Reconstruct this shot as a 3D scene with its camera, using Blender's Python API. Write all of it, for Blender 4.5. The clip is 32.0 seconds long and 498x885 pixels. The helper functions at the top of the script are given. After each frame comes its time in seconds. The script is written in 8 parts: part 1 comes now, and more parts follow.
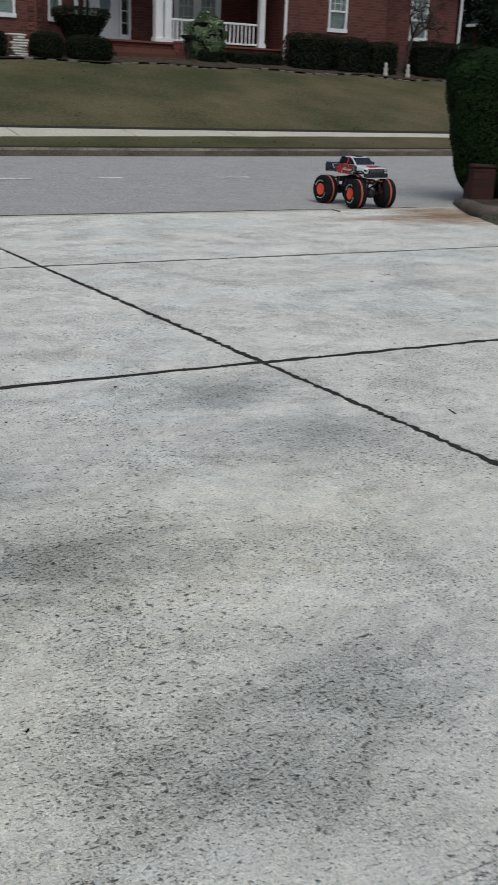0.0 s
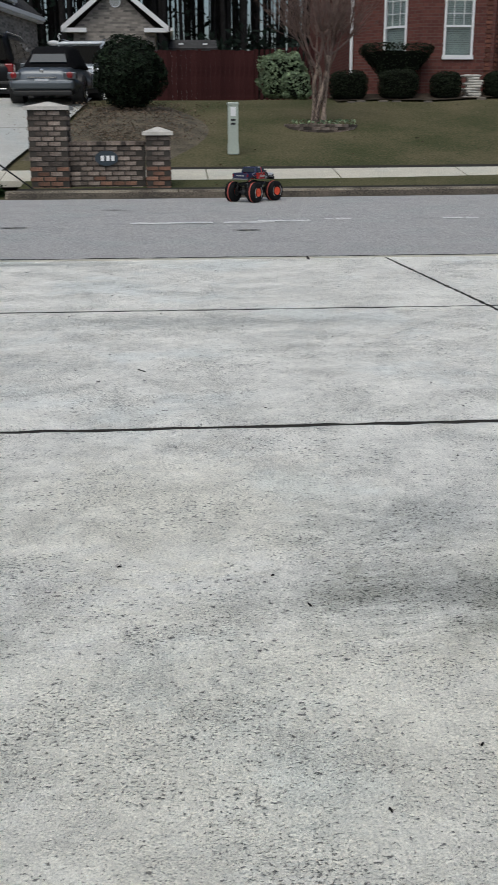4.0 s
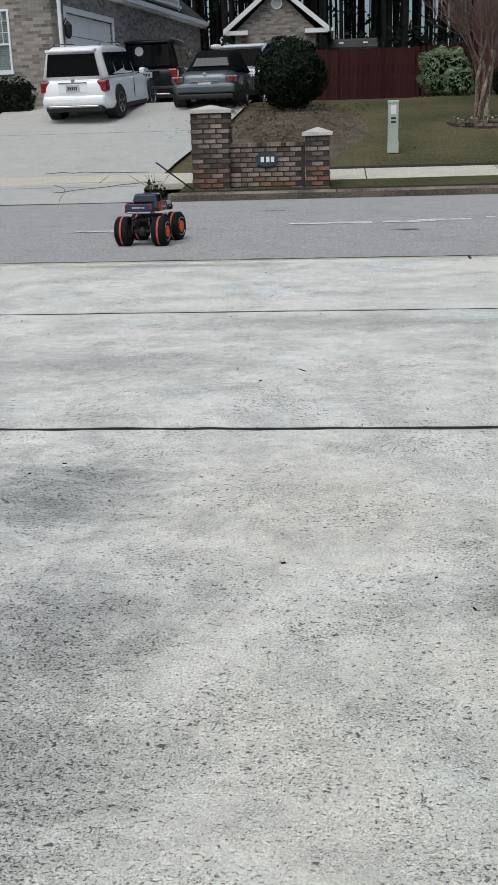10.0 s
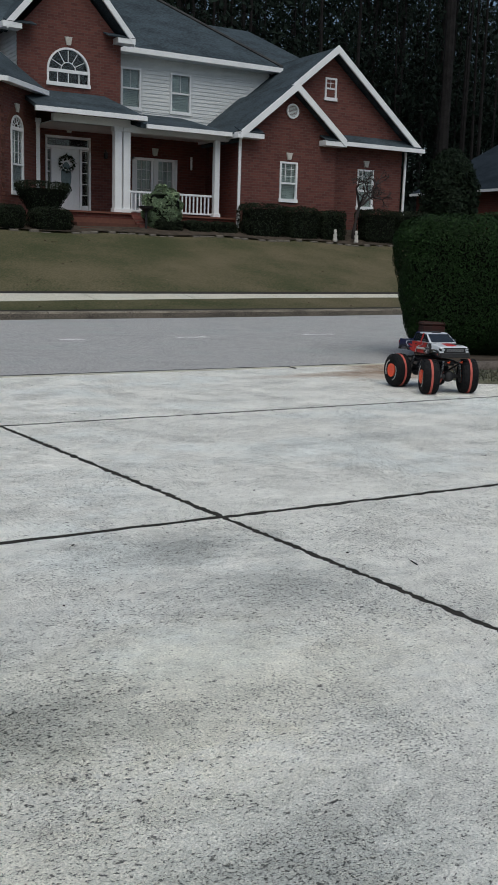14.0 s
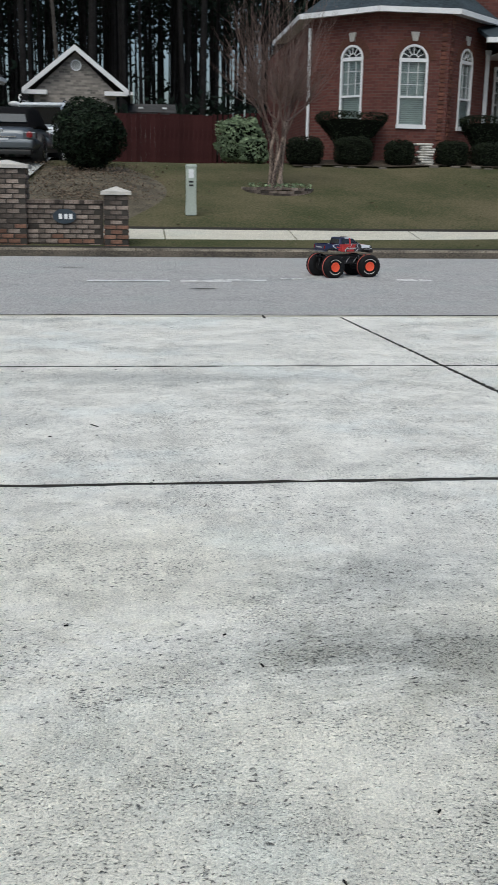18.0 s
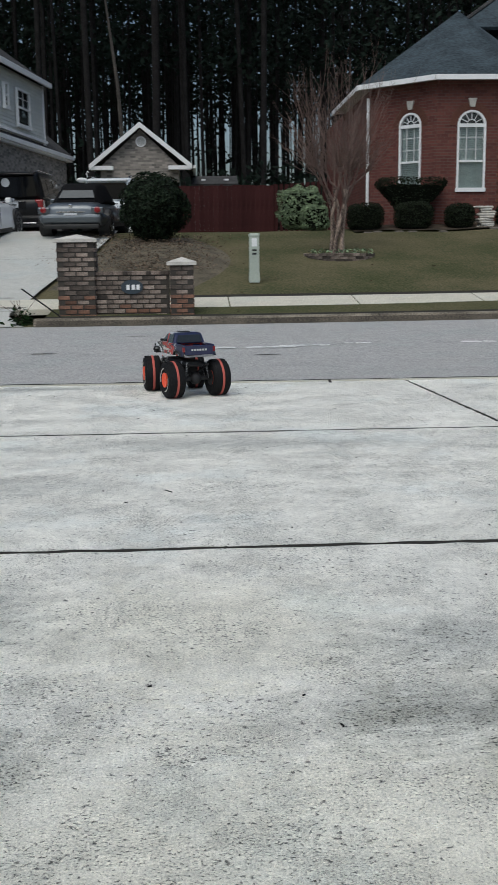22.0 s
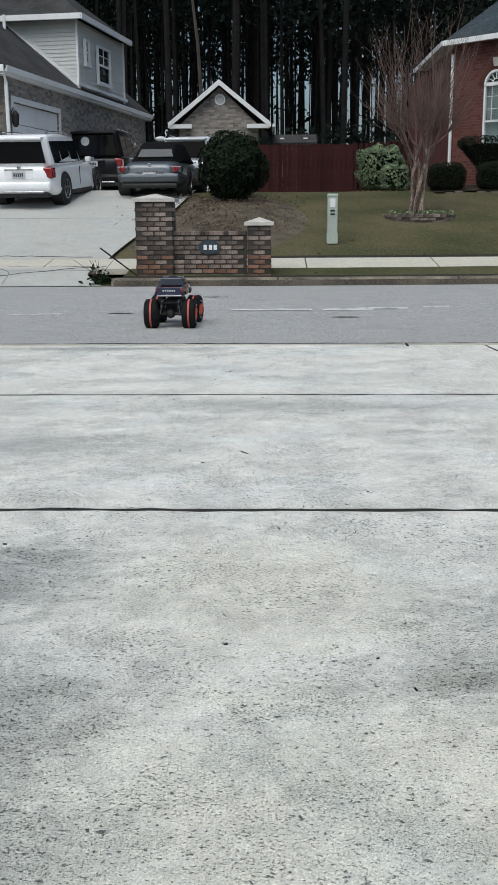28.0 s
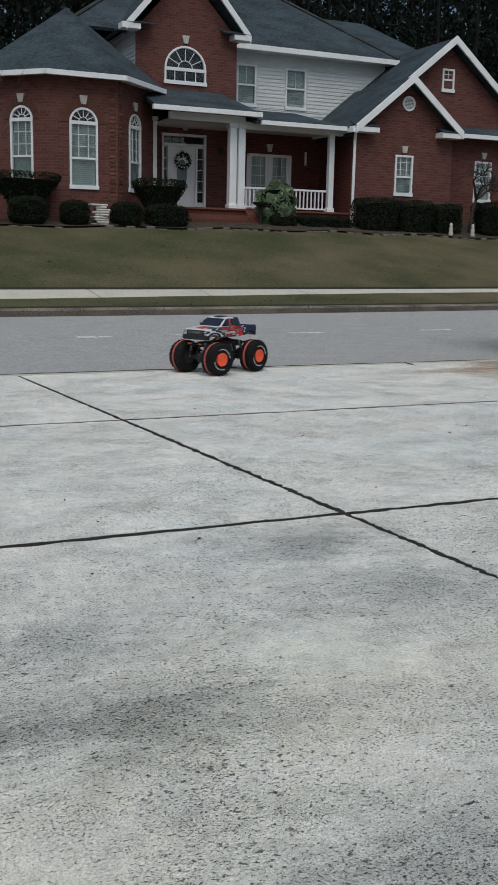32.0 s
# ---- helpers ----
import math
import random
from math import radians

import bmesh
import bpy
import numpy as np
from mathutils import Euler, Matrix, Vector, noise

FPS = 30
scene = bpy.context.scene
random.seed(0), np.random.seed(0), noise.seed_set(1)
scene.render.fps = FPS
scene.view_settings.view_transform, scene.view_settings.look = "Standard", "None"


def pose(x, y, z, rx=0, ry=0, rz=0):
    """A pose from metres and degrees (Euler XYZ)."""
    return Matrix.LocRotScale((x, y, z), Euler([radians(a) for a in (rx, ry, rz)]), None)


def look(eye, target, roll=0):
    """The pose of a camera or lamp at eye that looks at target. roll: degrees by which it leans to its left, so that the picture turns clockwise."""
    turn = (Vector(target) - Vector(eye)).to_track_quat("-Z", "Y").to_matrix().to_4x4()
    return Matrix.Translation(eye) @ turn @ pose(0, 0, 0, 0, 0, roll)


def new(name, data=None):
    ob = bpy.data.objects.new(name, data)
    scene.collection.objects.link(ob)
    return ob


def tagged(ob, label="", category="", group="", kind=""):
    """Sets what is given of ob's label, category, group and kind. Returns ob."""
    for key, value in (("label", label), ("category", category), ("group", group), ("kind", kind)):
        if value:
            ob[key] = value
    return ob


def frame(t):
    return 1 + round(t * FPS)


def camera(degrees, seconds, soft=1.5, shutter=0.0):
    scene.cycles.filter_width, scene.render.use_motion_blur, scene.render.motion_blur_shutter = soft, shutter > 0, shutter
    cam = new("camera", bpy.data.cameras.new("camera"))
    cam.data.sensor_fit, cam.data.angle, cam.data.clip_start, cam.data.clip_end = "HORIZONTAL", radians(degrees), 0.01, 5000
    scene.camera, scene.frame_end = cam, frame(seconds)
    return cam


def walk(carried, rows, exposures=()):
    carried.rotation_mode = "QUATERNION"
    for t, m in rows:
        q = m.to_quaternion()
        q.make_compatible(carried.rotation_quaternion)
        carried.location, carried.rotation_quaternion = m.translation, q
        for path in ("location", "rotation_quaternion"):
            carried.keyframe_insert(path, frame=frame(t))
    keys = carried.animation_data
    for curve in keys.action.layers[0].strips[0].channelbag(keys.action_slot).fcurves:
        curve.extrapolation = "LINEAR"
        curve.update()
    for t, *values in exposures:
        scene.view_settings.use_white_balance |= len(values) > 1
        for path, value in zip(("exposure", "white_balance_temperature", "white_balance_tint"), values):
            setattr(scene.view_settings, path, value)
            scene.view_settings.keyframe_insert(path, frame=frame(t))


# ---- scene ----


def eye(x, y, z, yaw, pitch, roll):
    """A camera pose: yaw to the left of +y, pitch up, roll to the left, in degrees."""
    return pose(x, y, z, 90 + pitch, 0, yaw) @ pose(0, 0, 0, 0, 0, roll)


cam = camera(27.83, 32.0, soft=1.4, shutter=0.15)
walk(cam, [
    (0.0, eye(0.128, 0.105, 1.119, -28.52, -19.17, 2.30)),
    (0.5, eye(0.146, -0.061, 1.168, -36.00, -19.41, 1.73)),
    (1.0, eye(0.175, 0.174, 1.080, -37.19, -19.65, 2.47)),
    (1.5, eye(0.108, 0.165, 1.121, -22.14, -20.16, -0.11)),
    (2.0, eye(0.029, -0.015, 1.169, -12.40, -18.68, -1.78)),
    (2.5, eye(-0.013, -0.035, 1.180, -2.65, -17.70, -1.77)),
    (3.0, eye(-0.067, -0.063, 1.182, 0.00, -17.70, -1.20)),
    (3.5, eye(-0.094, -0.031, 1.174, 2.20, -17.60, -0.80)),
    (4.0, eye(-0.041, -0.013, 1.173, -4.00, -17.70, -0.20)),
    (4.5, eye(-0.040, 0.090, 1.137, -12.24, -17.82, 0.38)),
    (5.0, eye(0.057, 0.242, 1.089, -17.87, -18.02, 0.72)),
    (5.5, eye(0.061, 0.223, 1.095, -18.32, -18.01, 0.65)),
    (6.0, eye(0.084, 0.198, 1.104, -19.74, -17.46, 1.05)),
    (6.5, eye(0.105, 0.176, 1.097, -22.21, -17.40, 1.64)),
    (7.0, eye(0.143, 0.214, 1.091, -23.30, -17.72, 1.69)),
    (7.5, eye(0.204, 0.179, 1.094, -33.59, -17.53, 1.95)),
    (8.0, eye(0.178, 0.167, 1.094, -34.85, -17.05, 2.46)),
    (8.5, eye(0.002, 0.019, 1.200, -10.35, -17.81, -1.36)),
    (9.0, eye(-0.002, 0.039, 1.155, -4.85, -17.56, -2.08)),
    (9.5, eye(-0.087, 0.000, 1.167, 3.50, -17.38, -1.72)),
    (10.0, eye(-0.084, -0.043, 1.184, 4.97, -17.60, -1.65)),
    (10.5, eye(-0.080, -0.001, 1.162, 3.73, -17.64, -1.04)),
    (11.0, eye(-0.065, -0.091, 1.198, 0.03, -18.19, -0.75)),
    (11.5, eye(-0.018, 0.037, 1.138, -11.70, -16.89, 1.28)),
    (12.0, eye(0.004, 0.032, 1.156, -15.83, -11.29, 1.67)),
    (12.5, eye(0.078, 0.175, 1.108, -22.20, -9.43, 1.87)),
    (13.0, eye(0.109, 0.170, 1.114, -24.65, -9.55, 2.02)),
    (13.5, eye(0.134, 0.182, 1.107, -25.75, -9.74, 1.60)),
    (14.0, eye(0.144, 0.122, 1.113, -30.50, -10.30, 1.60)),
    (14.5, eye(0.144, 0.122, 1.113, -31.00, -10.90, 1.00)),
    (15.0, eye(0.093, 0.162, 1.113, -25.50, -11.40, -0.20)),
    (15.5, eye(-0.034, 0.025, 1.165, -16.66, -11.83, -1.25)),
    (16.0, eye(-0.073, -0.041, 1.171, -2.47, -12.91, -0.91)),
    (16.5, eye(-0.116, -0.008, 1.172, 3.14, -13.33, -0.38)),
    (17.0, eye(-0.107, 0.000, 1.163, 1.72, -14.31, 0.36)),
    (17.5, eye(-0.039, -0.036, 1.169, 0.75, -15.40, 0.77)),
    (18.0, eye(-0.031, 0.030, 1.150, -6.62, -14.33, 1.00)),
    (18.5, eye(0.003, 0.034, 1.139, -15.11, -14.63, 1.24)),
    (19.0, eye(0.078, 0.150, 1.122, -27.38, -14.14, 1.48)),
    (19.5, eye(0.132, 0.134, 1.124, -33.27, -13.26, 1.79)),
    (20.0, eye(0.143, 0.155, 1.120, -33.99, -12.04, 1.26)),
    (20.5, eye(0.108, 0.117, 1.142, -32.67, -11.31, 0.57)),
    (21.0, eye(0.071, 0.167, 1.139, -24.18, -10.45, 0.39)),
    (21.5, eye(-0.042, -0.075, 1.190, -10.49, -10.81, -1.85)),
    (22.0, eye(-0.071, -0.057, 1.175, -2.86, -10.74, -0.65)),
    (22.5, eye(-0.090, -0.078, 1.176, 2.25, -9.82, -0.26)),
    (23.0, eye(-0.078, 0.009, 1.182, 2.13, -10.13, -0.20)),
    (23.5, eye(-0.056, -0.017, 1.156, 0.31, -10.43, -0.12)),
    (24.0, eye(-0.024, 0.081, 1.149, -10.30, -11.09, 0.09)),
    (24.5, eye(0.062, 0.201, 1.101, -22.15, -11.66, 1.47)),
    (25.0, eye(0.098, 0.108, 1.123, -29.50, -11.80, 1.60)),
    (25.5, eye(0.148, 0.131, 1.112, -33.40, -11.90, 1.80)),
    (26.0, eye(0.148, 0.131, 1.112, -31.80, -12.00, 1.60)),
    (26.5, eye(0.043, 0.159, 1.123, -26.12, -11.87, 1.19)),
    (27.0, eye(-0.012, 0.011, 1.181, -10.61, -11.54, -0.52)),
    (27.5, eye(-0.089, -0.093, 1.193, -0.63, -11.71, -0.59)),
    (28.0, eye(-0.091, -0.073, 1.184, 1.37, -12.90, -0.31)),
    (28.5, eye(-0.084, -0.033, 1.178, 1.30, -13.66, -0.36)),
    (29.0, eye(-0.067, -0.030, 1.172, -1.53, -13.89, -0.09)),
    (29.5, eye(-0.003, 0.087, 1.147, -13.53, -12.28, 0.75)),
    (30.0, eye(0.035, 0.152, 1.133, -18.89, -12.49, 0.55)),
    (30.5, eye(0.097, 0.158, 1.113, -25.25, -12.75, 1.97)),
    (31.0, eye(0.100, 0.149, 1.116, -26.36, -11.90, 2.16)),
    (31.5, eye(0.097, 0.144, 1.109, -25.64, -10.97, 1.67)),
    (32.0, eye(0.079, 0.138, 1.118, -24.21, -10.72, 1.15)),
], exposures=[
    (0.0, -0.30, 6280, 6), (0.5, -0.15, 6280, 6), (1.0, 0.00, 6280, 6), (1.5, -0.05, 6280, 6), (2.0, -0.10, 6280, 6), (2.5, -0.10, 6280, 6), (5.0, -0.20, 6280, 6), (6.0, -0.25, 6280, 6), (7.0, -0.25, 6280, 6), (8.0, 0.00, 6280, 6), (9.0, 0.08, 6280, 6), (10.0, 0.00, 6280, 6), (11.0, -0.06, 6280, 6), (12.0, -0.03, 6200, 4), (12.5, -0.30, 6200, 4), (13.0, -0.40, 6200, 4), (16.0, 0.06, 6200, 4), (17.0, 0.03, 6200, 4), (18.0, 0.05, 6200, 4), (19.0, -0.05, 6200, 4), (20.0, -0.34, 6200, 4), (21.0, -0.32, 6200, 4), (22.0, -0.10, 6200, 4), (23.0, -0.30, 6200, 4), (24.0, -0.18, 6200, 4), (27.0, -0.20, 6200, 4), (28.0, 0.07, 6200, 4), (29.0, 0.00, 6200, 4), (30.0, -0.12, 6200, 4), (31.0, -0.08, 6200, 4), (32.0, -0.32, 6200, 4),
])

# ---- sky and sun: an overcast winter day ----
world = bpy.data.worlds.new("sky")
scene.world = world
world.use_nodes = True
sky = world.node_tree.nodes.new("ShaderNodeTexSky")
sky.sky_type, sky.sun_disc = "NISHITA", False
sky.sun_elevation, sky.sun_rotation = radians(60), radians(203)
sky.dust_density, sky.air_density, sky.ozone_density = 4.0, 1.0, 1.0
back = world.node_tree.nodes["Background"]
world.node_tree.links.new(sky.outputs["Color"], back.inputs["Color"])
back.inputs["Strength"].default_value = 0.105
sun = new("sun", bpy.data.lights.new("sun", "SUN"))
sun.data.energy, sun.data.angle, sun.data.color = 1.65, radians(60), (1.0, 0.97, 0.93)
sun.matrix_basis = look((-9, -21, 40), (0, 0, 0))


def mesh_object(name, bm, material, parent=None):
    me = bpy.data.meshes.new(name)
    bm.normal_update()
    bm.to_mesh(me)
    bm.free()
    if material:
        me.materials.append(material)
    ob = new(name, me)
    if parent:
        ob.parent = parent
    return ob


def part(name, bm, material, parent, label=""):
    """One mesh object under a thing or under a part."""
    ob = mesh_object(name, bm, material, parent)
    if label:
        ob["label"] = label
    return ob


def share(name, source, parent, m):
    """Another object on the mesh of source, as a part of parent."""
    ob = new(name, source.data)
    ob.parent = parent
    ob.matrix_basis = m
    return ob


def empty(name, m=None):
    ob = new(name)
    ob.empty_display_size = 0.2
    if m is not None:
        ob.matrix_basis = m
    return ob


def smooth(ob, on=True):
    for p in ob.data.polygons:
        p.use_smooth = on
    return ob


def bx(bm, x0, x1, y0, y1, z0, z1, m=None):
    """A box into a bmesh."""
    vs = [bm.verts.new((x, y, z)) for z in (z0, z1) for y in (y0, y1) for x in (x0, x1)]
    for f in ((0, 2, 3, 1), (4, 5, 7, 6), (0, 1, 5, 4), (2, 6, 7, 3), (0, 4, 6, 2), (1, 3, 7, 5)):
        bm.faces.new([vs[i] for i in f])
    if m is not None:
        for v in vs:
            v.co = m @ v.co
    return vs


def box(x0, x1, y0, y1, z0, z1, m=None):
    bm = bmesh.new()
    bx(bm, x0, x1, y0, y1, z0, z1, m)
    return bm


def soft_box(x0, x1, y0, y1, z0, z1, r=0.01, seg=2):
    bm = box(x0, x1, y0, y1, z0, z1)
    bmesh.ops.bevel(bm, geom=bm.edges[:], offset=r, segments=seg, affect="EDGES", profile=0.5)
    return bm


def slab(bm, outline, d, m=None):
    """A plate: the outline (x, z) drawn at y=0 and pushed to y=d."""
    a = [bm.verts.new((x, 0, z)) for x, z in outline]
    b = [bm.verts.new((x, d, z)) for x, z in outline]
    n = len(a)
    bm.faces.new(a)
    bm.faces.new(b[::-1])
    for i in range(n):
        bm.faces.new((a[i], b[i], b[(i + 1) % n], a[(i + 1) % n]))
    if m is not None:
        for v in a + b:
            v.co = m @ v.co
    bmesh.ops.recalc_face_normals(bm, faces=bm.faces[:])


def tube(bm, path, radius, seg=8, cap=True):
    """A round bar along a path; radius is one number or one a point."""
    pts = [Vector(p) for p in path]
    rad = radius if isinstance(radius, (list, tuple)) else [radius] * len(pts)
    rings = []
    up = Vector((0, 0, 1))
    for i, p in enumerate(pts):
        d = (pts[min(i + 1, len(pts) - 1)] - pts[max(i - 1, 0)]).normalized()
        s = d.cross(up if abs(d.z) < 0.95 else Vector((1, 0, 0))).normalized()
        t = s.cross(d)
        rings.append([bm.verts.new(p + rad[i] * (math.cos(a) * s + math.sin(a) * t)) for a in (2 * math.pi * k / seg for k in range(seg))])
    for a, b in zip(rings, rings[1:]):
        for k in range(seg):
            bm.faces.new((a[k], b[k], b[(k + 1) % seg], a[(k + 1) % seg]))
    if cap:
        bm.faces.new(rings[0])
        bm.faces.new(rings[-1][::-1])


def lathe(bm, profile, seg=24, m=None):
    """Turn (r, h) points about the z axis."""
    rings = []
    made = []
    for r, h in profile:
        ring = [bm.verts.new((r * math.cos(2 * math.pi * k / seg), r * math.sin(2 * math.pi * k / seg), h)) for k in range(seg)]
        rings.append(ring)
        made += ring
    for a, b in zip(rings, rings[1:]):
        for k in range(seg):
            bm.faces.new((a[k], a[(k + 1) % seg], b[(k + 1) % seg], b[k]))
    bm.faces.new(rings[0][::-1])
    bm.faces.new(rings[-1])
    if m is not None:
        for v in made:
            v.co = m @ v.co
    bmesh.ops.recalc_face_normals(bm, faces=bm.faces[:])


# ---- materials ----
def material(name, colour, rough=0.6, metal=0.0, spread=0.25, scale=3.0, fine=60.0, bump=0.15, tint=None, random_by="", coat=0.0, squash=None, vary=(0.6, 1.45), steep=0.0):
    """A surface with stains at one scale, grain at another and a fine relief. tint: the colour that the stains run to."""
    m = bpy.data.materials.new(name)
    m.use_nodes = True
    nt = m.node_tree
    b = nt.nodes["Principled BSDF"]
    b.inputs["Roughness"].default_value = rough
    b.inputs["Metallic"].default_value = metal
    b.inputs["Coat Weight"].default_value = coat
    co = nt.nodes.new("ShaderNodeTexCoord")
    src = co.outputs["Object"]
    if squash:
        mp = nt.nodes.new("ShaderNodeMapping")
        mp.inputs["Scale"].default_value = squash
        nt.links.new(src, mp.inputs["Vector"])
        src = mp.outputs["Vector"]
    n1 = nt.nodes.new("ShaderNodeTexNoise")
    n1.inputs["Scale"].default_value, n1.inputs["Detail"].default_value = scale, 6
    n2 = nt.nodes.new("ShaderNodeTexNoise")
    n2.inputs["Scale"].default_value, n2.inputs["Detail"].default_value = fine, 4
    nt.links.new(src, n1.inputs["Vector"])
    nt.links.new(src, n2.inputs["Vector"])
    add = nt.nodes.new("ShaderNodeMath")
    add.operation = "ADD"
    nt.links.new(n1.outputs["Fac"], add.inputs[0])
    nt.links.new(n2.outputs["Fac"], add.inputs[1])
    ramp = nt.nodes.new("ShaderNodeValToRGB")
    lo = tint if tint else [c * (1 - spread) for c in colour]
    hi = [min(1, c * (1 + spread * 0.6)) for c in colour]
    ramp.color_ramp.elements[0].position, ramp.color_ramp.elements[1].position = 0.35 + steep, 0.66 - steep
    ramp.color_ramp.elements[0].color = (*lo, 1)
    ramp.color_ramp.elements[1].color = (*hi, 1)
    half = nt.nodes.new("ShaderNodeMath")
    half.operation = "MULTIPLY"
    half.inputs[1].default_value = 0.5
    nt.links.new(add.outputs[0], half.inputs[0])
    nt.links.new(half.outputs[0], ramp.inputs["Fac"])
    out = ramp.outputs["Color"]
    if random_by:
        if random_by == "object":
            r = nt.nodes.new("ShaderNodeObjectInfo").outputs["Random"]
        else:
            r = nt.nodes.new("ShaderNodeNewGeometry").outputs["Random Per Island"]
        hsv = nt.nodes.new("ShaderNodeHueSaturation")
        mr = nt.nodes.new("ShaderNodeMapRange")
        mr.inputs["To Min"].default_value, mr.inputs["To Max"].default_value = vary
        nt.links.new(r, mr.inputs["Value"])
        nt.links.new(mr.outputs["Result"], hsv.inputs["Value"])
        nt.links.new(out, hsv.inputs["Color"])
        out = hsv.outputs["Color"]
    nt.links.new(out, b.inputs["Base Color"])
    if bump:
        bp = nt.nodes.new("ShaderNodeBump")
        bp.inputs["Strength"].default_value, bp.inputs["Distance"].default_value = bump, 0.02
        nt.links.new(half.outputs[0], bp.inputs["Height"])
        nt.links.new(bp.outputs["Normal"], b.inputs["Normal"])
    return m


def brick_surface(name, colours, mortar, bw=0.203, bh=0.079, bump=0.5):
    """Coursed brickwork over the x and z of the wall, with stains over it."""
    m = material(name, colours[0], 0.88, scale=0.9, fine=40, bump=0)
    nt = m.node_tree
    b = nt.nodes["Principled BSDF"]
    stain = b.inputs["Base Color"].links[0].from_socket
    co = nt.nodes["Texture Coordinate"]
    sep = nt.nodes.new("ShaderNodeSeparateXYZ")
    nt.links.new(co.outputs["Object"], sep.inputs[0])
    add = nt.nodes.new("ShaderNodeMath")
    nt.links.new(sep.outputs["X"], add.inputs[0])
    nt.links.new(sep.outputs["Y"], add.inputs[1])
    com = nt.nodes.new("ShaderNodeCombineXYZ")
    nt.links.new(add.outputs[0], com.inputs["X"])
    nt.links.new(sep.outputs["Z"], com.inputs["Y"])
    br = nt.nodes.new("ShaderNodeTexBrick")
    br.inputs["Scale"].default_value = 1.0
    br.inputs["Brick Width"].default_value, br.inputs["Row Height"].default_value = bw, bh
    br.inputs["Mortar Size"].default_value, br.inputs["Mortar Smooth"].default_value = 0.006, 0.3
    br.inputs["Bias"].default_value = -0.1
    br.inputs["Color1"].default_value, br.inputs["Color2"].default_value = (*colours[0], 1), (*colours[1], 1)
    br.inputs["Mortar"].default_value = (*mortar, 1)
    nt.links.new(com.outputs[0], br.inputs["Vector"])
    mix = nt.nodes.new("ShaderNodeMix")
    mix.data_type, mix.blend_type = "RGBA", "MIX"
    mix.inputs["Factor"].default_value = 0.2
    nt.links.new(br.outputs["Color"], mix.inputs["A"])
    nt.links.new(stain, mix.inputs["B"])
    nt.links.new(mix.outputs["Result"], b.inputs["Base Color"])
    bp = nt.nodes.new("ShaderNodeBump")
    bp.inputs["Strength"].default_value, bp.inputs["Distance"].default_value = bump, 0.01
    bp.invert = True
    nt.links.new(br.outputs["Fac"], bp.inputs["Height"])
    nt.links.new(bp.outputs["Normal"], b.inputs["Normal"])
    return m


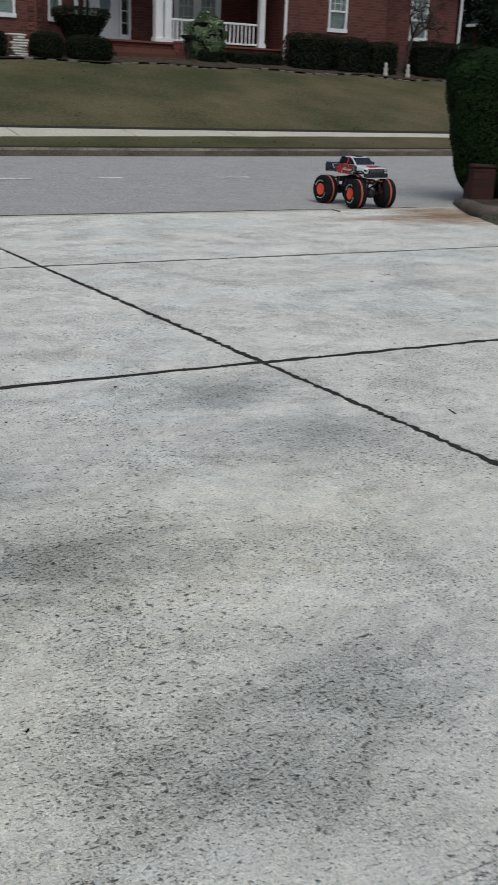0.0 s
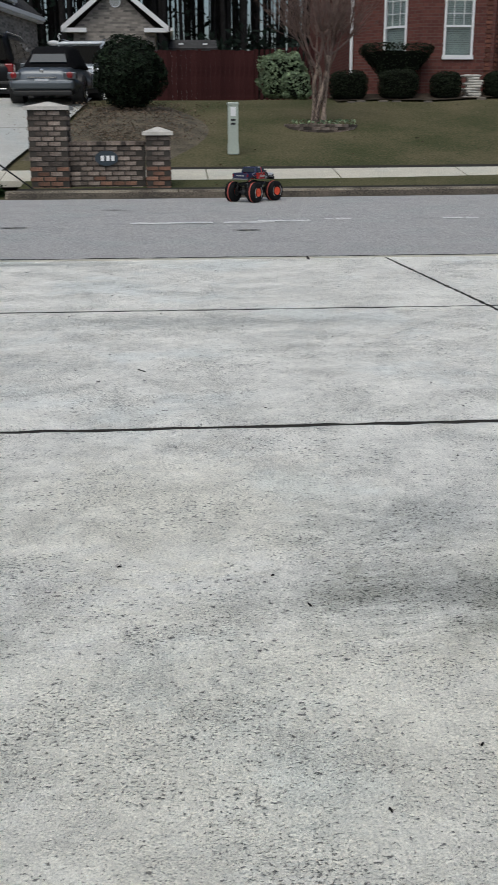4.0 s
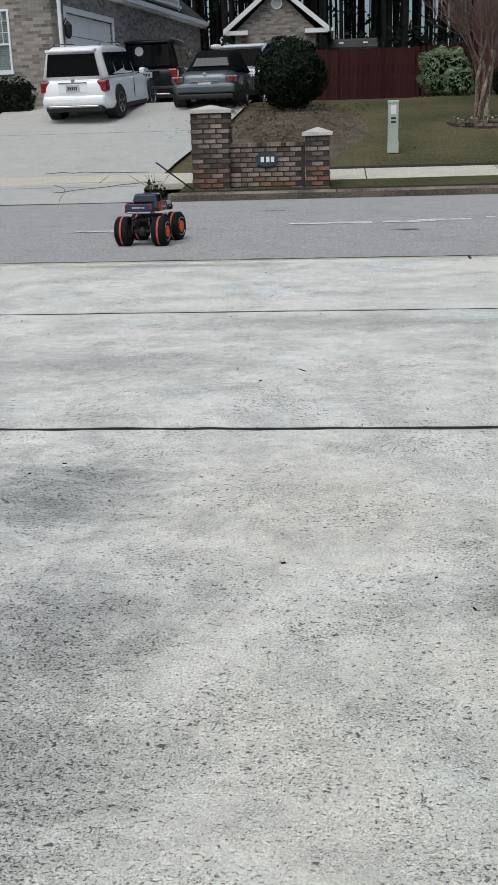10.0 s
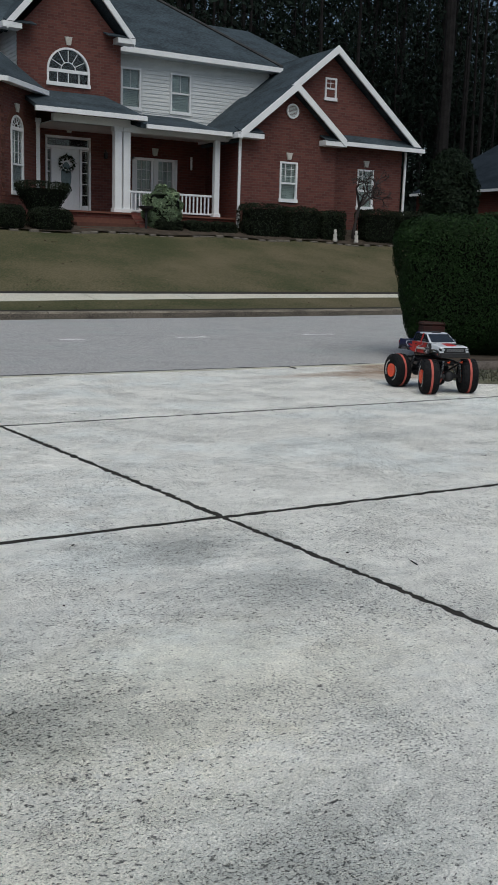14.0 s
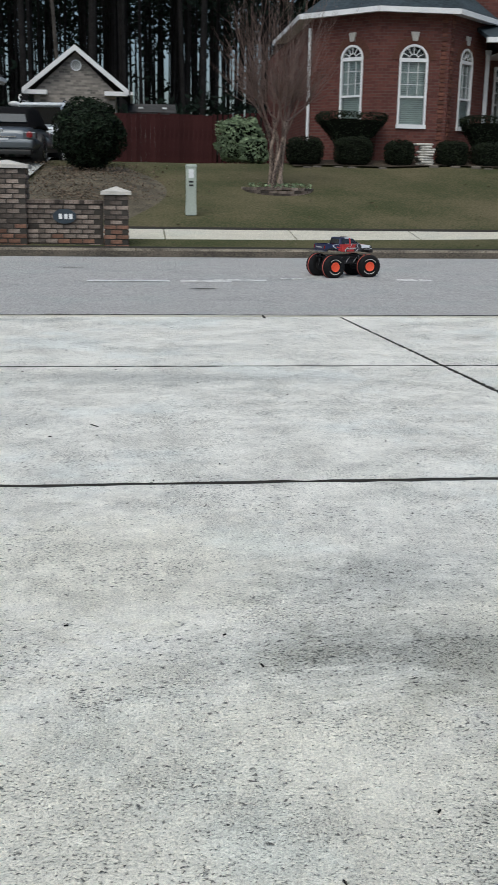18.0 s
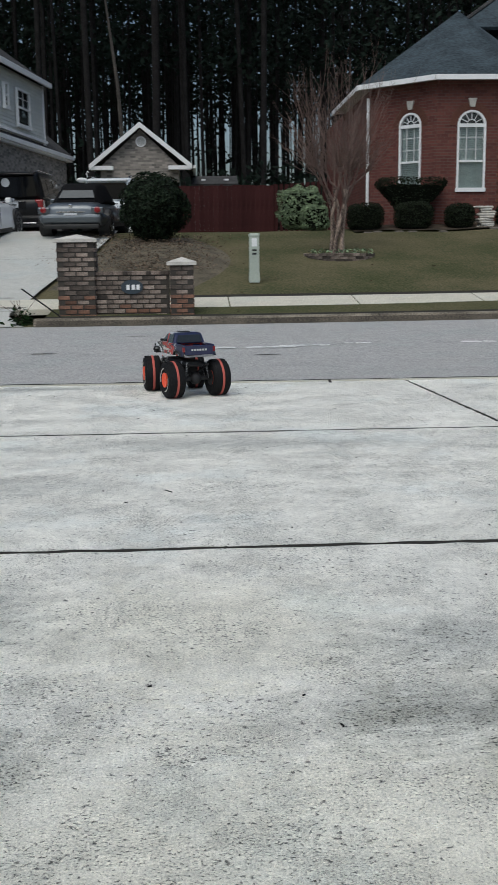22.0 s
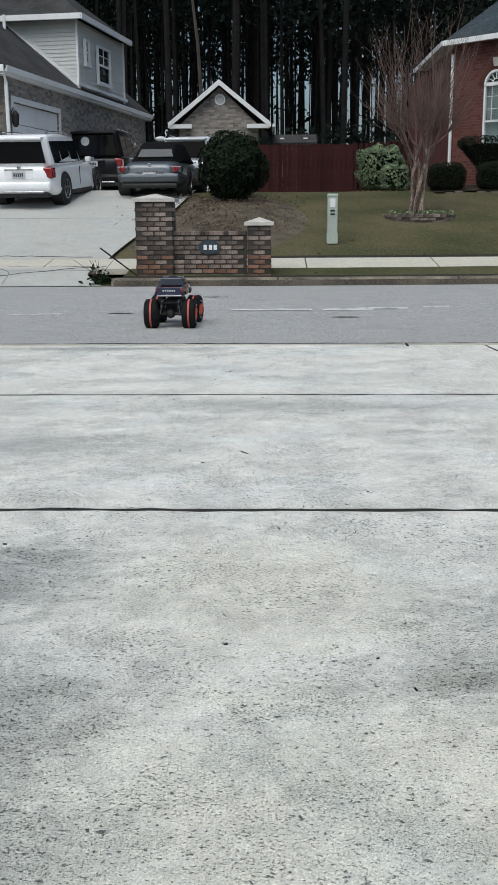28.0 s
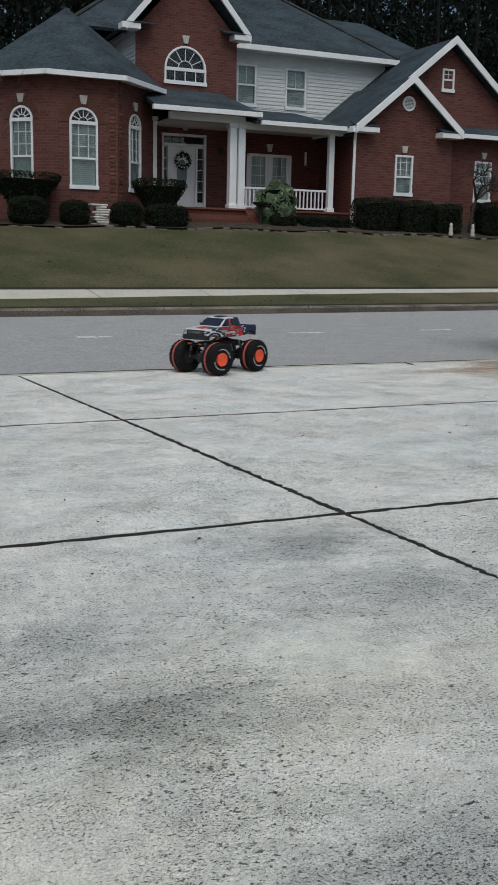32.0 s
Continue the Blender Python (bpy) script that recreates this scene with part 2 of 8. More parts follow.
def concrete_surface(name, colour, dark, pits=True, blots=(), beige=(), clay=(), warm=0.94, speckle=False):
    """Weathered concrete: broad grey stains where the skin is worn rough and pitted, warm smooth ground between, sand grain all over."""
    m = bpy.data.materials.new(name)
    m.use_nodes = True
    nt = m.node_tree
    b = nt.nodes["Principled BSDF"]
    b.inputs["Roughness"].default_value = 0.9
    b.inputs["Specular IOR Level"].default_value = 0.25
    geo = nt.nodes.new("ShaderNodeNewGeometry")

    def noise_at(scale, detail, rough=0.6, squash=(1, 1, 1), warp=0.0):
        mp = nt.nodes.new("ShaderNodeMapping")
        mp.inputs["Scale"].default_value = squash
        nt.links.new(geo.outputs["Position"], mp.inputs["Vector"])
        n = nt.nodes.new("ShaderNodeTexNoise")
        n.inputs["Scale"].default_value, n.inputs["Detail"].default_value, n.inputs["Roughness"].default_value = scale, detail, rough
        n.inputs["Distortion"].default_value = warp
        nt.links.new(mp.outputs["Vector"], n.inputs["Vector"])
        return n.outputs["Fac"]

    def step(value, lo, hi, a=0.0, c=1.0):
        r = nt.nodes.new("ShaderNodeMapRange")
        r.interpolation_type = "SMOOTHSTEP"
        for key, v in (("From Min", lo), ("From Max", hi), ("To Min", a), ("To Max", c)):
            r.inputs[key].default_value = v
        nt.links.new(value, r.inputs["Value"])
        return r.outputs["Result"]

    def maths(kind, a, c):
        n = nt.nodes.new("ShaderNodeMath")
        n.operation = kind
        for k, v in enumerate((a, c)):
            if isinstance(v, (int, float)):
                n.inputs[k].default_value = v
            else:
                nt.links.new(v, n.inputs[k])
        return n.outputs[0]

    def times(a, c):
        return maths("MULTIPLY", a, c)

    stain = step(noise_at(0.8, 6, 0.68, (1.0, 1.4, 1), 0.6), 0.54, 0.76, 0.0, 0.45)
    ragged = noise_at(4.0, 9, 0.75, (1, 1.6, 1), 0.8)
    for cx, cy, rx, ry, depth in blots:
        mp = nt.nodes.new("ShaderNodeMapping")
        mp.inputs["Location"].default_value = (-cx / rx, -cy / ry, 0)
        mp.inputs["Scale"].default_value = (1 / rx, 1 / ry, 0)
        nt.links.new(geo.outputs["Position"], mp.inputs["Vector"])
        ln = nt.nodes.new("ShaderNodeVectorMath")
        ln.operation = "LENGTH"
        nt.links.new(mp.outputs["Vector"], ln.inputs[0])
        reach = maths("ADD", times(ragged, 3.6), ln.outputs["Value"])
        stain = maths("MAXIMUM", stain, step(reach, 1.7, 3.3, depth, 0.0))
    patch = step(noise_at(2.4, 9, 0.74, (1, 1.3, 1), 0.5), 0.32, 0.66, 0.91, 1.05)
    mottle = step(noise_at(15, 7, 0.78), 0.30, 0.70, 0.87, 1.10)
    grain = step(noise_at(140, 4, 0.9), 0.30, 0.70, 0.66, 1.26)
    value = times(times(patch, mottle), times(grain, maths("SUBTRACT", 1.0, times(stain, 0.36))))
    height = noise_at(60, 7, 0.85)
    if pits:
        for size, lo, reach, depth in ((32, 0.298, 0.045, 0.20), (58, 0.327, 0.060, 0.17), (105, 0.336, 0.074, 0.25), (210, 0.322, 0.09, 0.45)):
            worn = maths("MAXIMUM", times(stain, 1.1), step(noise_at(0.9 + size * 0.012, 5, 0.68), 0.42, 0.62, -0.05, 1.0))
            field = maths("SUBTRACT", noise_at(size, 4, 0.62, (1, 1.35, 1), 0.4), times(worn, reach))
            value = times(value, step(field, lo - 0.015, lo + 0.03, depth, 1.0))
            height = maths("ADD", height, step(field, lo - 0.03, lo + 0.07, -0.8, 0.0))
    if speckle:
        value = times(value, step(noise_at(38, 3, 0.7), 0.38, 0.64, 0.72, 1.25))
    tone = nt.nodes.new("ShaderNodeMix")
    tone.data_type = "RGBA"
    tone.inputs["A"].default_value = (colour[0] * 1.0, colour[1] * 0.99, colour[2] * warm, 1)
    tone.inputs["B"].default_value = (colour[0] * 0.955, colour[1] * 0.98, colour[2] * 0.955, 1)
    nt.links.new(maths("MAXIMUM", stain, step(noise_at(0.9, 5, 0.6), 0.50, 0.64)), tone.inputs["Factor"])
    skin = tone.outputs["Result"]
    washes = [(p, (1.0, 0.985, 0.93, 1)) for p in beige] + [(p, (0.60, 0.47, 0.38, 1)) for p in clay]
    for (cx, cy, rx, ry, depth), wash in washes:
        mp = nt.nodes.new("ShaderNodeMapping")
        mp.inputs["Location"].default_value = (-cx / rx, -cy / ry, 0)
        mp.inputs["Scale"].default_value = (1 / rx, 1 / ry, 0)
        nt.links.new(geo.outputs["Position"], mp.inputs["Vector"])
        ln = nt.nodes.new("ShaderNodeVectorMath")
        ln.operation = "LENGTH"
        nt.links.new(mp.outputs["Vector"], ln.inputs[0])
        sandy = nt.nodes.new("ShaderNodeMix")
        sandy.data_type, sandy.blend_type = "RGBA", "MULTIPLY"
        sandy.inputs["B"].default_value = wash
        nt.links.new(step(maths("ADD", times(ragged, 2.4), ln.outputs["Value"]), 1.5, 2.8, depth, 0.0), sandy.inputs["Factor"])
        nt.links.new(skin, sandy.inputs["A"])
        skin = sandy.outputs["Result"]
    mix = nt.nodes.new("ShaderNodeMix")
    mix.data_type = "RGBA"
    mix.inputs["A"].default_value = (*dark, 1)
    nt.links.new(skin, mix.inputs["B"])
    mix.clamp_factor = False
    nt.links.new(value, mix.inputs["Factor"])
    nt.links.new(mix.outputs["Result"], b.inputs["Base Color"])
    bp = nt.nodes.new("ShaderNodeBump")
    bp.inputs["Strength"].default_value, bp.inputs["Distance"].default_value = 0.8, 0.008
    nt.links.new(height, bp.inputs["Height"])
    nt.links.new(bp.outputs["Normal"], b.inputs["Normal"])
    return m


def glass_surface(name, tint=(0.9, 0.95, 0.95), rough=0.02):
    m = bpy.data.materials.new(name)
    m.use_nodes = True
    b = m.node_tree.nodes["Principled BSDF"]
    b.inputs["Base Color"].default_value = (*tint, 1)
    b.inputs["Roughness"].default_value = rough
    b.inputs["Transmission Weight"].default_value = 1.0
    b.inputs["IOR"].default_value = 1.45
    return m


concrete = concrete_surface("driveway concrete", (0.89, 0.885, 0.86), (0.065, 0.067, 0.062), blots=((1.86, 3.48, 0.42, 0.22, 0.9), (1.97, 2.95, 0.42, 0.26, 0.7), (0.70, 2.83, 0.38, 0.24, 0.7), (0.72, 2.33, 0.55, 0.22, 0.95), (1.12, 1.52, 0.40, 0.24, 0.8), (0.82, 1.38, 0.30, 0.2, 0.8), (-1.0, 3.1, 0.38, 0.4, 1.0), (-0.8, 2.1, 0.35, 0.45, 0.9), (-0.75, 1.6, 0.4, 0.3, 0.8), (0.2, 6.1, 1.3, 0.22, 0.6), (-1.6, 8.85, 1.4, 0.14, 0.8), (4.2, 5.3, 0.7, 0.2, 0.5), (-1.4, 5.0, 0.9, 0.3, 0.6)), beige=((1.3, 2.35, 0.7, 0.4, 1.0), (0.1, 1.7, 1.0, 0.6, 0.9), (-0.1, 3.0, 0.6, 0.5, 0.8)), clay=((7.1, 8.75, 0.62, 0.7, 1.0), (6.7, 8.2, 0.75, 0.42, 0.8), (6.1, 8.4, 0.9, 0.16, 0.6)))
far_concrete = concrete_surface("pavement concrete", (0.56, 0.54, 0.48), (0.12, 0.11, 0.09), pits=False)
kerb_concrete = material("kerb concrete", (0.20, 0.175, 0.135), 0.9, scale=1.6, fine=50, spread=0.5, tint=(0.055, 0.045, 0.034), steep=0.06)
# dirt of the kerb face, with its shade put into the colour too
kerb_dirt_shade = material("dirt stained kerb face", (0.085, 0.072, 0.056), 0.95, scale=1.2, fine=40, spread=0.5, tint=(0.03, 0.026, 0.02), steep=0.05)
# dirt in joints and cracks; also the painted shade of the grass edges
dirt_shade = material("joint dirt", (0.036, 0.034, 0.030), 0.95, scale=8, fine=120)
drive_concrete = concrete_surface("neighbour driveway concrete", (0.46, 0.465, 0.46), (0.11, 0.11, 0.10), pits=False)
asphalt = concrete_surface("worn asphalt", (0.40, 0.40, 0.40), (0.045, 0.045, 0.046), pits=False, warm=0.97, speckle=True)
lane_paint = material("worn lane paint", (0.8, 0.8, 0.78), 0.8, scale=12, fine=80, tint=(0.4, 0.4, 0.4))
grass_m = material("winter lawn", (0.098, 0.080, 0.050), 0.95, scale=0.5, fine=24, spread=0.6, tint=(0.045, 0.052, 0.023), bump=1.0, steep=0.05)
blade_m = material("grass blades", (0.13, 0.108, 0.062), 0.9, scale=0.5, fine=6, tint=(0.06, 0.065, 0.03), bump=0, random_by="island")
bed_grass_m = material("grey green winter grass", (0.075, 0.072, 0.048), 0.95, scale=2.5, fine=30, spread=0.6, tint=(0.035, 0.042, 0.022), bump=0.6, random_by="island")
# red brick darkened in its colour for the deep shade under the hedge
shaded_brick = brick_surface("weather-blackened brick", ((0.040, 0.010, 0.007), (0.024, 0.007, 0.006)), (0.018, 0.011, 0.009))
bed_kerb_m = material("brown stained kerb", (0.105, 0.088, 0.074), 0.9, scale=2.5, fine=50, spread=0.5, tint=(0.05, 0.04, 0.033))
mulch_m = material("dry leaf mulch", (0.065, 0.052, 0.04), 0.95, scale=5, fine=40, spread=0.6)
mound_m = material("leaf strewn soil", (0.10, 0.082, 0.056), 0.95, scale=2.5, fine=30, spread=0.6, tint=(0.045, 0.04, 0.026), steep=0.05)
leaf_litter = material("fallen leaves", (0.15, 0.11, 0.078), 0.9, scale=4, fine=30, random_by="island", bump=0)
red_brick = brick_surface("red house brick", ((0.150, 0.060, 0.050), (0.085, 0.036, 0.032)), (0.13, 0.10, 0.088))
# darker than red_brick; for the porch, the wing's side and the far house
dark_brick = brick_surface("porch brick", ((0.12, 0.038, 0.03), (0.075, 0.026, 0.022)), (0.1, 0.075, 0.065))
tan_brick = brick_surface("mixed tan brick", ((0.36, 0.325, 0.29), (0.05, 0.05, 0.052)), (0.26, 0.24, 0.22))
loose_brick = material("mixed brown brick", (0.18, 0.15, 0.128), 0.9, scale=9, fine=60, spread=0.7, tint=(0.075, 0.052, 0.042), random_by="object", vary=(0.2, 1.75), bump=0.4)
red_loose = material("weathered red brick", (0.13, 0.05, 0.033), 0.9, scale=10, fine=70, random_by="object")
orange_loose = material("clay stained brick", (0.20, 0.105, 0.07), 0.9, scale=9, fine=60, spread=0.6, tint=(0.10, 0.055, 0.04), random_by="object", vary=(0.5, 1.4), bump=0.4)
# mortar darkened in its colour for the shade of the recessed joints
mortar_m = material("dark old mortar", (0.05, 0.044, 0.038), 0.95, scale=10, fine=90)
roof_m = material("slate grey shingles", (0.050, 0.066, 0.078), 0.92, scale=1.2, fine=11, spread=0.55, squash=(1, 1, 2.5), bump=0.5)
roof_brown = material("brown grey shingles", (0.060, 0.060, 0.061), 0.92, scale=1.2, fine=11, spread=0.5, squash=(1, 1, 2.5), bump=0.5)
white_m = material("white trim paint", (0.80, 0.81, 0.82), 0.55, scale=2, fine=30, spread=0.1, bump=0.05)
siding_m = material("pale grey siding", (0.64, 0.66, 0.66), 0.6, scale=2, fine=30, spread=0.12, bump=0.05)
siding_tan = material("beige grey siding", (0.60, 0.62, 0.60), 0.6, scale=2, fine=30, spread=0.12, bump=0.05)
stone_white = material("pale keystone", (0.52, 0.5, 0.46), 0.8, scale=6, fine=50)
blind_m = material("closed blinds", (0.38, 0.44, 0.43), 0.6, scale=3, fine=20, spread=0.2, bump=0.05)
# the gloom of unlit rooms, put into the colour of flat backing panels
room_shade = material("dark room", (0.02, 0.02, 0.022), 0.8)
pane_m = glass_surface("window glass")
black_metal = material("black painted metal", (0.015, 0.015, 0.016), 0.5, metal=0.2, spread=0.3)
fence_m = material("red stained fence boards", (0.045, 0.015, 0.015), 0.85, scale=2, fine=25, spread=0.45, random_by="object", squash=(6, 6, 1), vary=(0.8, 1.2))
bark_m = material("flaking pale bark", (0.26, 0.20, 0.16), 0.85, scale=3.5, fine=22, spread=0.6, tint=(0.055, 0.038, 0.032), squash=(3, 3, 0.7), steep=0.08)
twig_m = material("reddish twigs", (0.15, 0.10, 0.085), 0.85, scale=5, fine=40, spread=0.4)
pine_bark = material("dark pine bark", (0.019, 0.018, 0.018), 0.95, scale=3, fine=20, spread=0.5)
dark_twig = material("dark wet twigs", (0.035, 0.027, 0.025), 0.9, scale=5, fine=40, spread=0.4)
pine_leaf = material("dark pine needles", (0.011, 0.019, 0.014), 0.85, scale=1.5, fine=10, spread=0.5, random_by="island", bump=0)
holly_leaf = material("dark holly leaves", (0.012, 0.021, 0.011), 0.6, scale=5, fine=40, spread=0.4, random_by="island", bump=0)
hedge_leaf = material("boxwood leaves", (0.012, 0.029, 0.007), 0.6, scale=4, fine=40, spread=0.4, random_by="island", bump=0)
# near-black core: the shade between the leaves is put into its colour
hedge_shade = material("hedge inside", (0.004, 0.006, 0.003), 0.9)
shrub_leaf = material("clipped shrub leaves", (0.015, 0.021, 0.011), 0.75, scale=4, fine=40, spread=0.4, random_by="island", bump=0)
light_leaf = material("light green leaves", (0.16, 0.22, 0.12), 0.6, scale=5, fine=40, spread=0.4, random_by="island", bump=0)



def green_patch(m):
    """The lawn keeps green round the tree and turns to dry brown further along."""
    nt = m.node_tree
    b = nt.nodes["Principled BSDF"]
    dry = b.inputs["Base Color"].links[0].from_socket
    sep = nt.nodes.new("ShaderNodeSeparateXYZ")
    nt.links.new(nt.nodes.new("ShaderNodeNewGeometry").outputs["Position"], sep.inputs[0])
    no = nt.nodes.new("ShaderNodeTexNoise")
    no.inputs["Scale"].default_value, no.inputs["Detail"].default_value = 0.7, 7
    far = nt.nodes.new("ShaderNodeMapRange")
    for key, v in (("From Min", 1.0), ("From Max", 15.0), ("To Min", 0.75), ("To Max", 0.05)):
        far.inputs[key].default_value = v
    nt.links.new(sep.outputs["X"], far.inputs["Value"])
    ragged = nt.nodes.new("ShaderNodeMapRange")
    for key, v in (("From Min", 0.32), ("From Max", 0.62), ("To Min", 0.0), ("To Max", 1.3)):
        ragged.inputs[key].default_value = v
    nt.links.new(no.outputs["Fac"], ragged.inputs["Value"])
    amount = nt.nodes.new("ShaderNodeMath")
    amount.operation, amount.use_clamp = "MULTIPLY", True
    nt.links.new(far.outputs["Result"], amount.inputs[0])
    nt.links.new(ragged.outputs["Result"], amount.inputs[1])
    mix = nt.nodes.new("ShaderNodeMix")
    mix.data_type, mix.blend_type = "RGBA", "MULTIPLY"
    mix.inputs["B"].default_value = (0.62, 0.86, 0.55, 1)
    nt.links.new(dry, mix.inputs["A"])
    nt.links.new(amount.outputs[0], mix.inputs["Factor"])
    nt.links.new(mix.outputs["Result"], b.inputs["Base Color"])


green_patch(grass_m)

# matt surfaces that barely shine
for mat in (pine_bark, pine_leaf, holly_leaf, hedge_leaf, hedge_shade, shrub_leaf, mulch_m, grass_m, dirt_shade, roof_m, roof_brown, fence_m, red_brick, dark_brick):
    mat.node_tree.nodes["Principled BSDF"].inputs["Specular IOR Level"].default_value = 0.12


# ---- ground, street, driveways ----
def kerb_y(x):
    """The line of the far kerb's face: the street bends gently."""
    if x < -6:
        return 16.616
    if x > 20:
        return 18.8 + (x - 20) * 0.175
    return 16.7 + 0.035 * x + 0.0035 * x * x


def ground_z(x, y):
    """Height of the far side: kerb, verge, pavement and the lawn's bank."""
    d = y - kerb_y(x)
    if d < 0.18:
        return 0.0 if d < 0 else 0.12
    if d < 0.95:
        return 0.12 + 0.06 * (d - 0.18) / 0.77
    if d < 2.2:
        return 0.19 + 0.08 * (d - 0.95) / 1.25
    v = 0.28 + 1.45 * min((d - 2.2) / 7.6, 1) ** 0.9
    rise = max(0.0, 0.32 + 0.035 * (min(x, 24) - 12)) * min((d - 2.2) / 7.6, 1)
    return v + rise + max(d - 9.8, 0) * 0.02


def strip(name, ds, lift, mat, x0=-90, x1=150, step=2.0, zs=None):
    """A ribbon along the far kerb between offsets ds, on the ground."""
    bm = bmesh.new()
    n = int((x1 - x0) / step)
    rows = []
    for i in range(n + 1):
        x = x0 + (x1 - x0) * i / n
        rows.append([bm.verts.new((x, kerb_y(x) + d, (ground_z(x, kerb_y(x) + d) if zs is None else zs[k]) + lift)) for k, d in enumerate(ds)])
    for a, b in zip(rows, rows[1:]):
        for k in range(len(ds) - 1):
            bm.faces.new((a[k], b[k], b[k + 1], a[k + 1]))
    return mesh_object(name, bm, mat)


# one sheet under all, reaching the horizon
bm = bmesh.new()
gx = [-1500, -600, -250, -120, -60] + [-40 + 2.0 * i for i in range(56)] + [80, 110, 160, 300, 700, 1500]
gy = [-900, -300, -100, -40, -12, 0, 5, 9.2, 12, 14, 16] + [16.4 + 0.5 * i for i in range(36)] + [36, 40, 46, 55, 70, 100, 160, 300, 800, 1800]
grid = [[bm.verts.new((x, y, (ground_z(x, y) - 0.05) if y - kerb_y(x) > 2.0 else -0.06)) for x in gx] for y in gy]
for a, b in zip(grid, grid[1:]):
    for k in range(len(gx) - 1):
        bm.faces.new((a[k], a[k + 1], b[k + 1], b[k]))
ground = smooth(tagged(mesh_object("ground", bm, grass_m), "brown winter lawn ground under everything", "ground", kind="structure"))

bm = bmesh.new()
xs = [-400, -90] + list(range(-60, 100, 2)) + [150, 400]
lo = [[bm.verts.new((x, 9.1, 0.0)), bm.verts.new((x, 13.0, 0.012)), bm.verts.new((x, kerb_y(x) + 0.02, 0.0))] for x in xs]
for a, b in zip(lo, lo[1:]):
    bm.faces.new((a[0], b[0], b[1], a[1]))
    bm.faces.new((a[1], b[1], b[2], a[2]))
road = tagged(mesh_object("road", bm, asphalt), "grey worn asphalt street with faded lane dashes", "road", kind="structure")

# lane dashes, dabs of worn paint and dark tar repairs
random.seed(4)
for x0, x1, y, w in ((-3.25, -2.6, 11.85, 0.05), (-0.6, 1.15, 12.32, 0.09), (0.9, 1.6, 12.5, 0.08), (1.75, 2.15, 12.72, 0.05), (3.3, 3.75, 12.66, 0.08), (4.65, 5.0, 12.77, 0.07), (6.4, 6.9, 12.8, 0.07), (8.6, 9.2, 12.95, 0.06), (-6.6, -5.7, 11.8, 0.06)):
    bm = bmesh.new()
    n = 14
    top, bot = [], []
    for i in range(n + 1):
        x = x0 + (x1 - x0) * i / n
        top.append(bm.verts.new((x, y + 1.7 * w * random.uniform(0.4, 1.0) + 0.02 * (x - x0), 0.016)))
        bot.append(bm.verts.new((x, y - 1.2 * w * random.uniform(0.4, 1.0) + 0.02 * (x - x0), 0.016)))
    for i in range(n):
        if random.random() < 0.96:
            bm.faces.new((bot[i], bot[i + 1], top[i + 1], top[i]))
    part("lane_dash", bm, lane_paint, road, "worn white lane dash")
for x, y, w in ((-1.9, 11.95, 0.2), (0.75, 11.45, 0.18), (-0.9, 14.3, 0.22)):
    bm = bmesh.new()
    n = 12
    bm.faces.new([bm.verts.new((x + w * math.cos(a) * random.uniform(0.7, 1), y + 0.045 * math.sin(a) * random.uniform(0.4, 1), 0.0155)) for a in (2 * math.pi * i / n for i in range(n))])
    part("tar_patch", bm, dirt_shade, road, "small dark tar patch")

# far kerb in cast lengths with open joints
kerb = empty("kerb")
tagged(kerb, "stained concrete kerb along the far street edge", "kerb", kind="structure")
kx = -60.0
while kx < 70:
    x0, x1 = kx + 0.012, kx + 2.99
    if not (-9.5 < (x0 + x1) / 2 < -4.2):
        bm = bmesh.new()
        if -4.3 < x0 < -2.9:
            x0 = -2.75
        prof = ((-0.03, -0.1), (-0.03, 0.015), (0.02, 0.10), (0.05, 0.125), (0.18, 0.13), (0.18, -0.1))
        ends = [[bm.verts.new((x, kerb_y(x) + d, z)) for d, z in prof] for x in (x0, (x0 + x1) / 2, x1)]
        for a, b in zip(ends, ends[1:]):
            for i in range(len(prof) - 1):
                bm.faces.new((a[i], b[i], b[i + 1], a[i + 1]))
        bm.faces.new(ends[0])
        bm.faces.new(ends[-1][::-1])
        part("kerb_stone", bm, kerb_concrete, kerb)
    kx += 3.0
# dark strip in front of the stones paints the face's shade and dirt
face = strip("kerb_face", (-0.052, -0.004), 0.003, kerb_dirt_shade, x0=-2.7, x1=69, zs=(0.0, 0.092))
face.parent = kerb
face["label"] = "kerb face strip with dirt and shade in its colour"
verge = tagged(strip("verge", (0.17, 0.5, 2.3), 0.004, grass_m, x0=-2.6), "thin brown grass verge behind the kerb", "verge", kind="structure")
verge_left = tagged(strip("verge", (0.17, 0.5, 2.3), 0.004, grass_m, x0=-60, x1=-9.6), "thin brown grass verge behind the kerb", "verge", kind="structure")

pavement = tagged(empty("pavement"), "pale concrete pavement across the street", "pavement", kind="structure")
px = 0.52 - 2.36 * 26
while px < 80:
    bm = bmesh.new()
    cs = []
    for x in (px + 0.012, px + 2.348):
        cs.append([(x, kerb_y(x) + d, ground_z(x, kerb_y(x) + d) + 0.012) for d in (1.27 + 0.045 * min(max(x - 2, 0), 11), 2.4)])
    top = [bm.verts.new(p) for p in (cs[0][0], cs[1][0], cs[1][1], cs[0][1])]
    low = [bm.verts.new((p[0], p[1], p[2] - 0.1)) for p in (cs[0][0], cs[1][0], cs[1][1], cs[0][1])]
    bm.faces.new(top)
    for i in range(4):
        bm.faces.new((low[i], low[(i + 1) % 4], top[(i + 1) % 4], top[i]))
    part("paving_slab", bm, far_concrete, pavement)
    px += 2.36

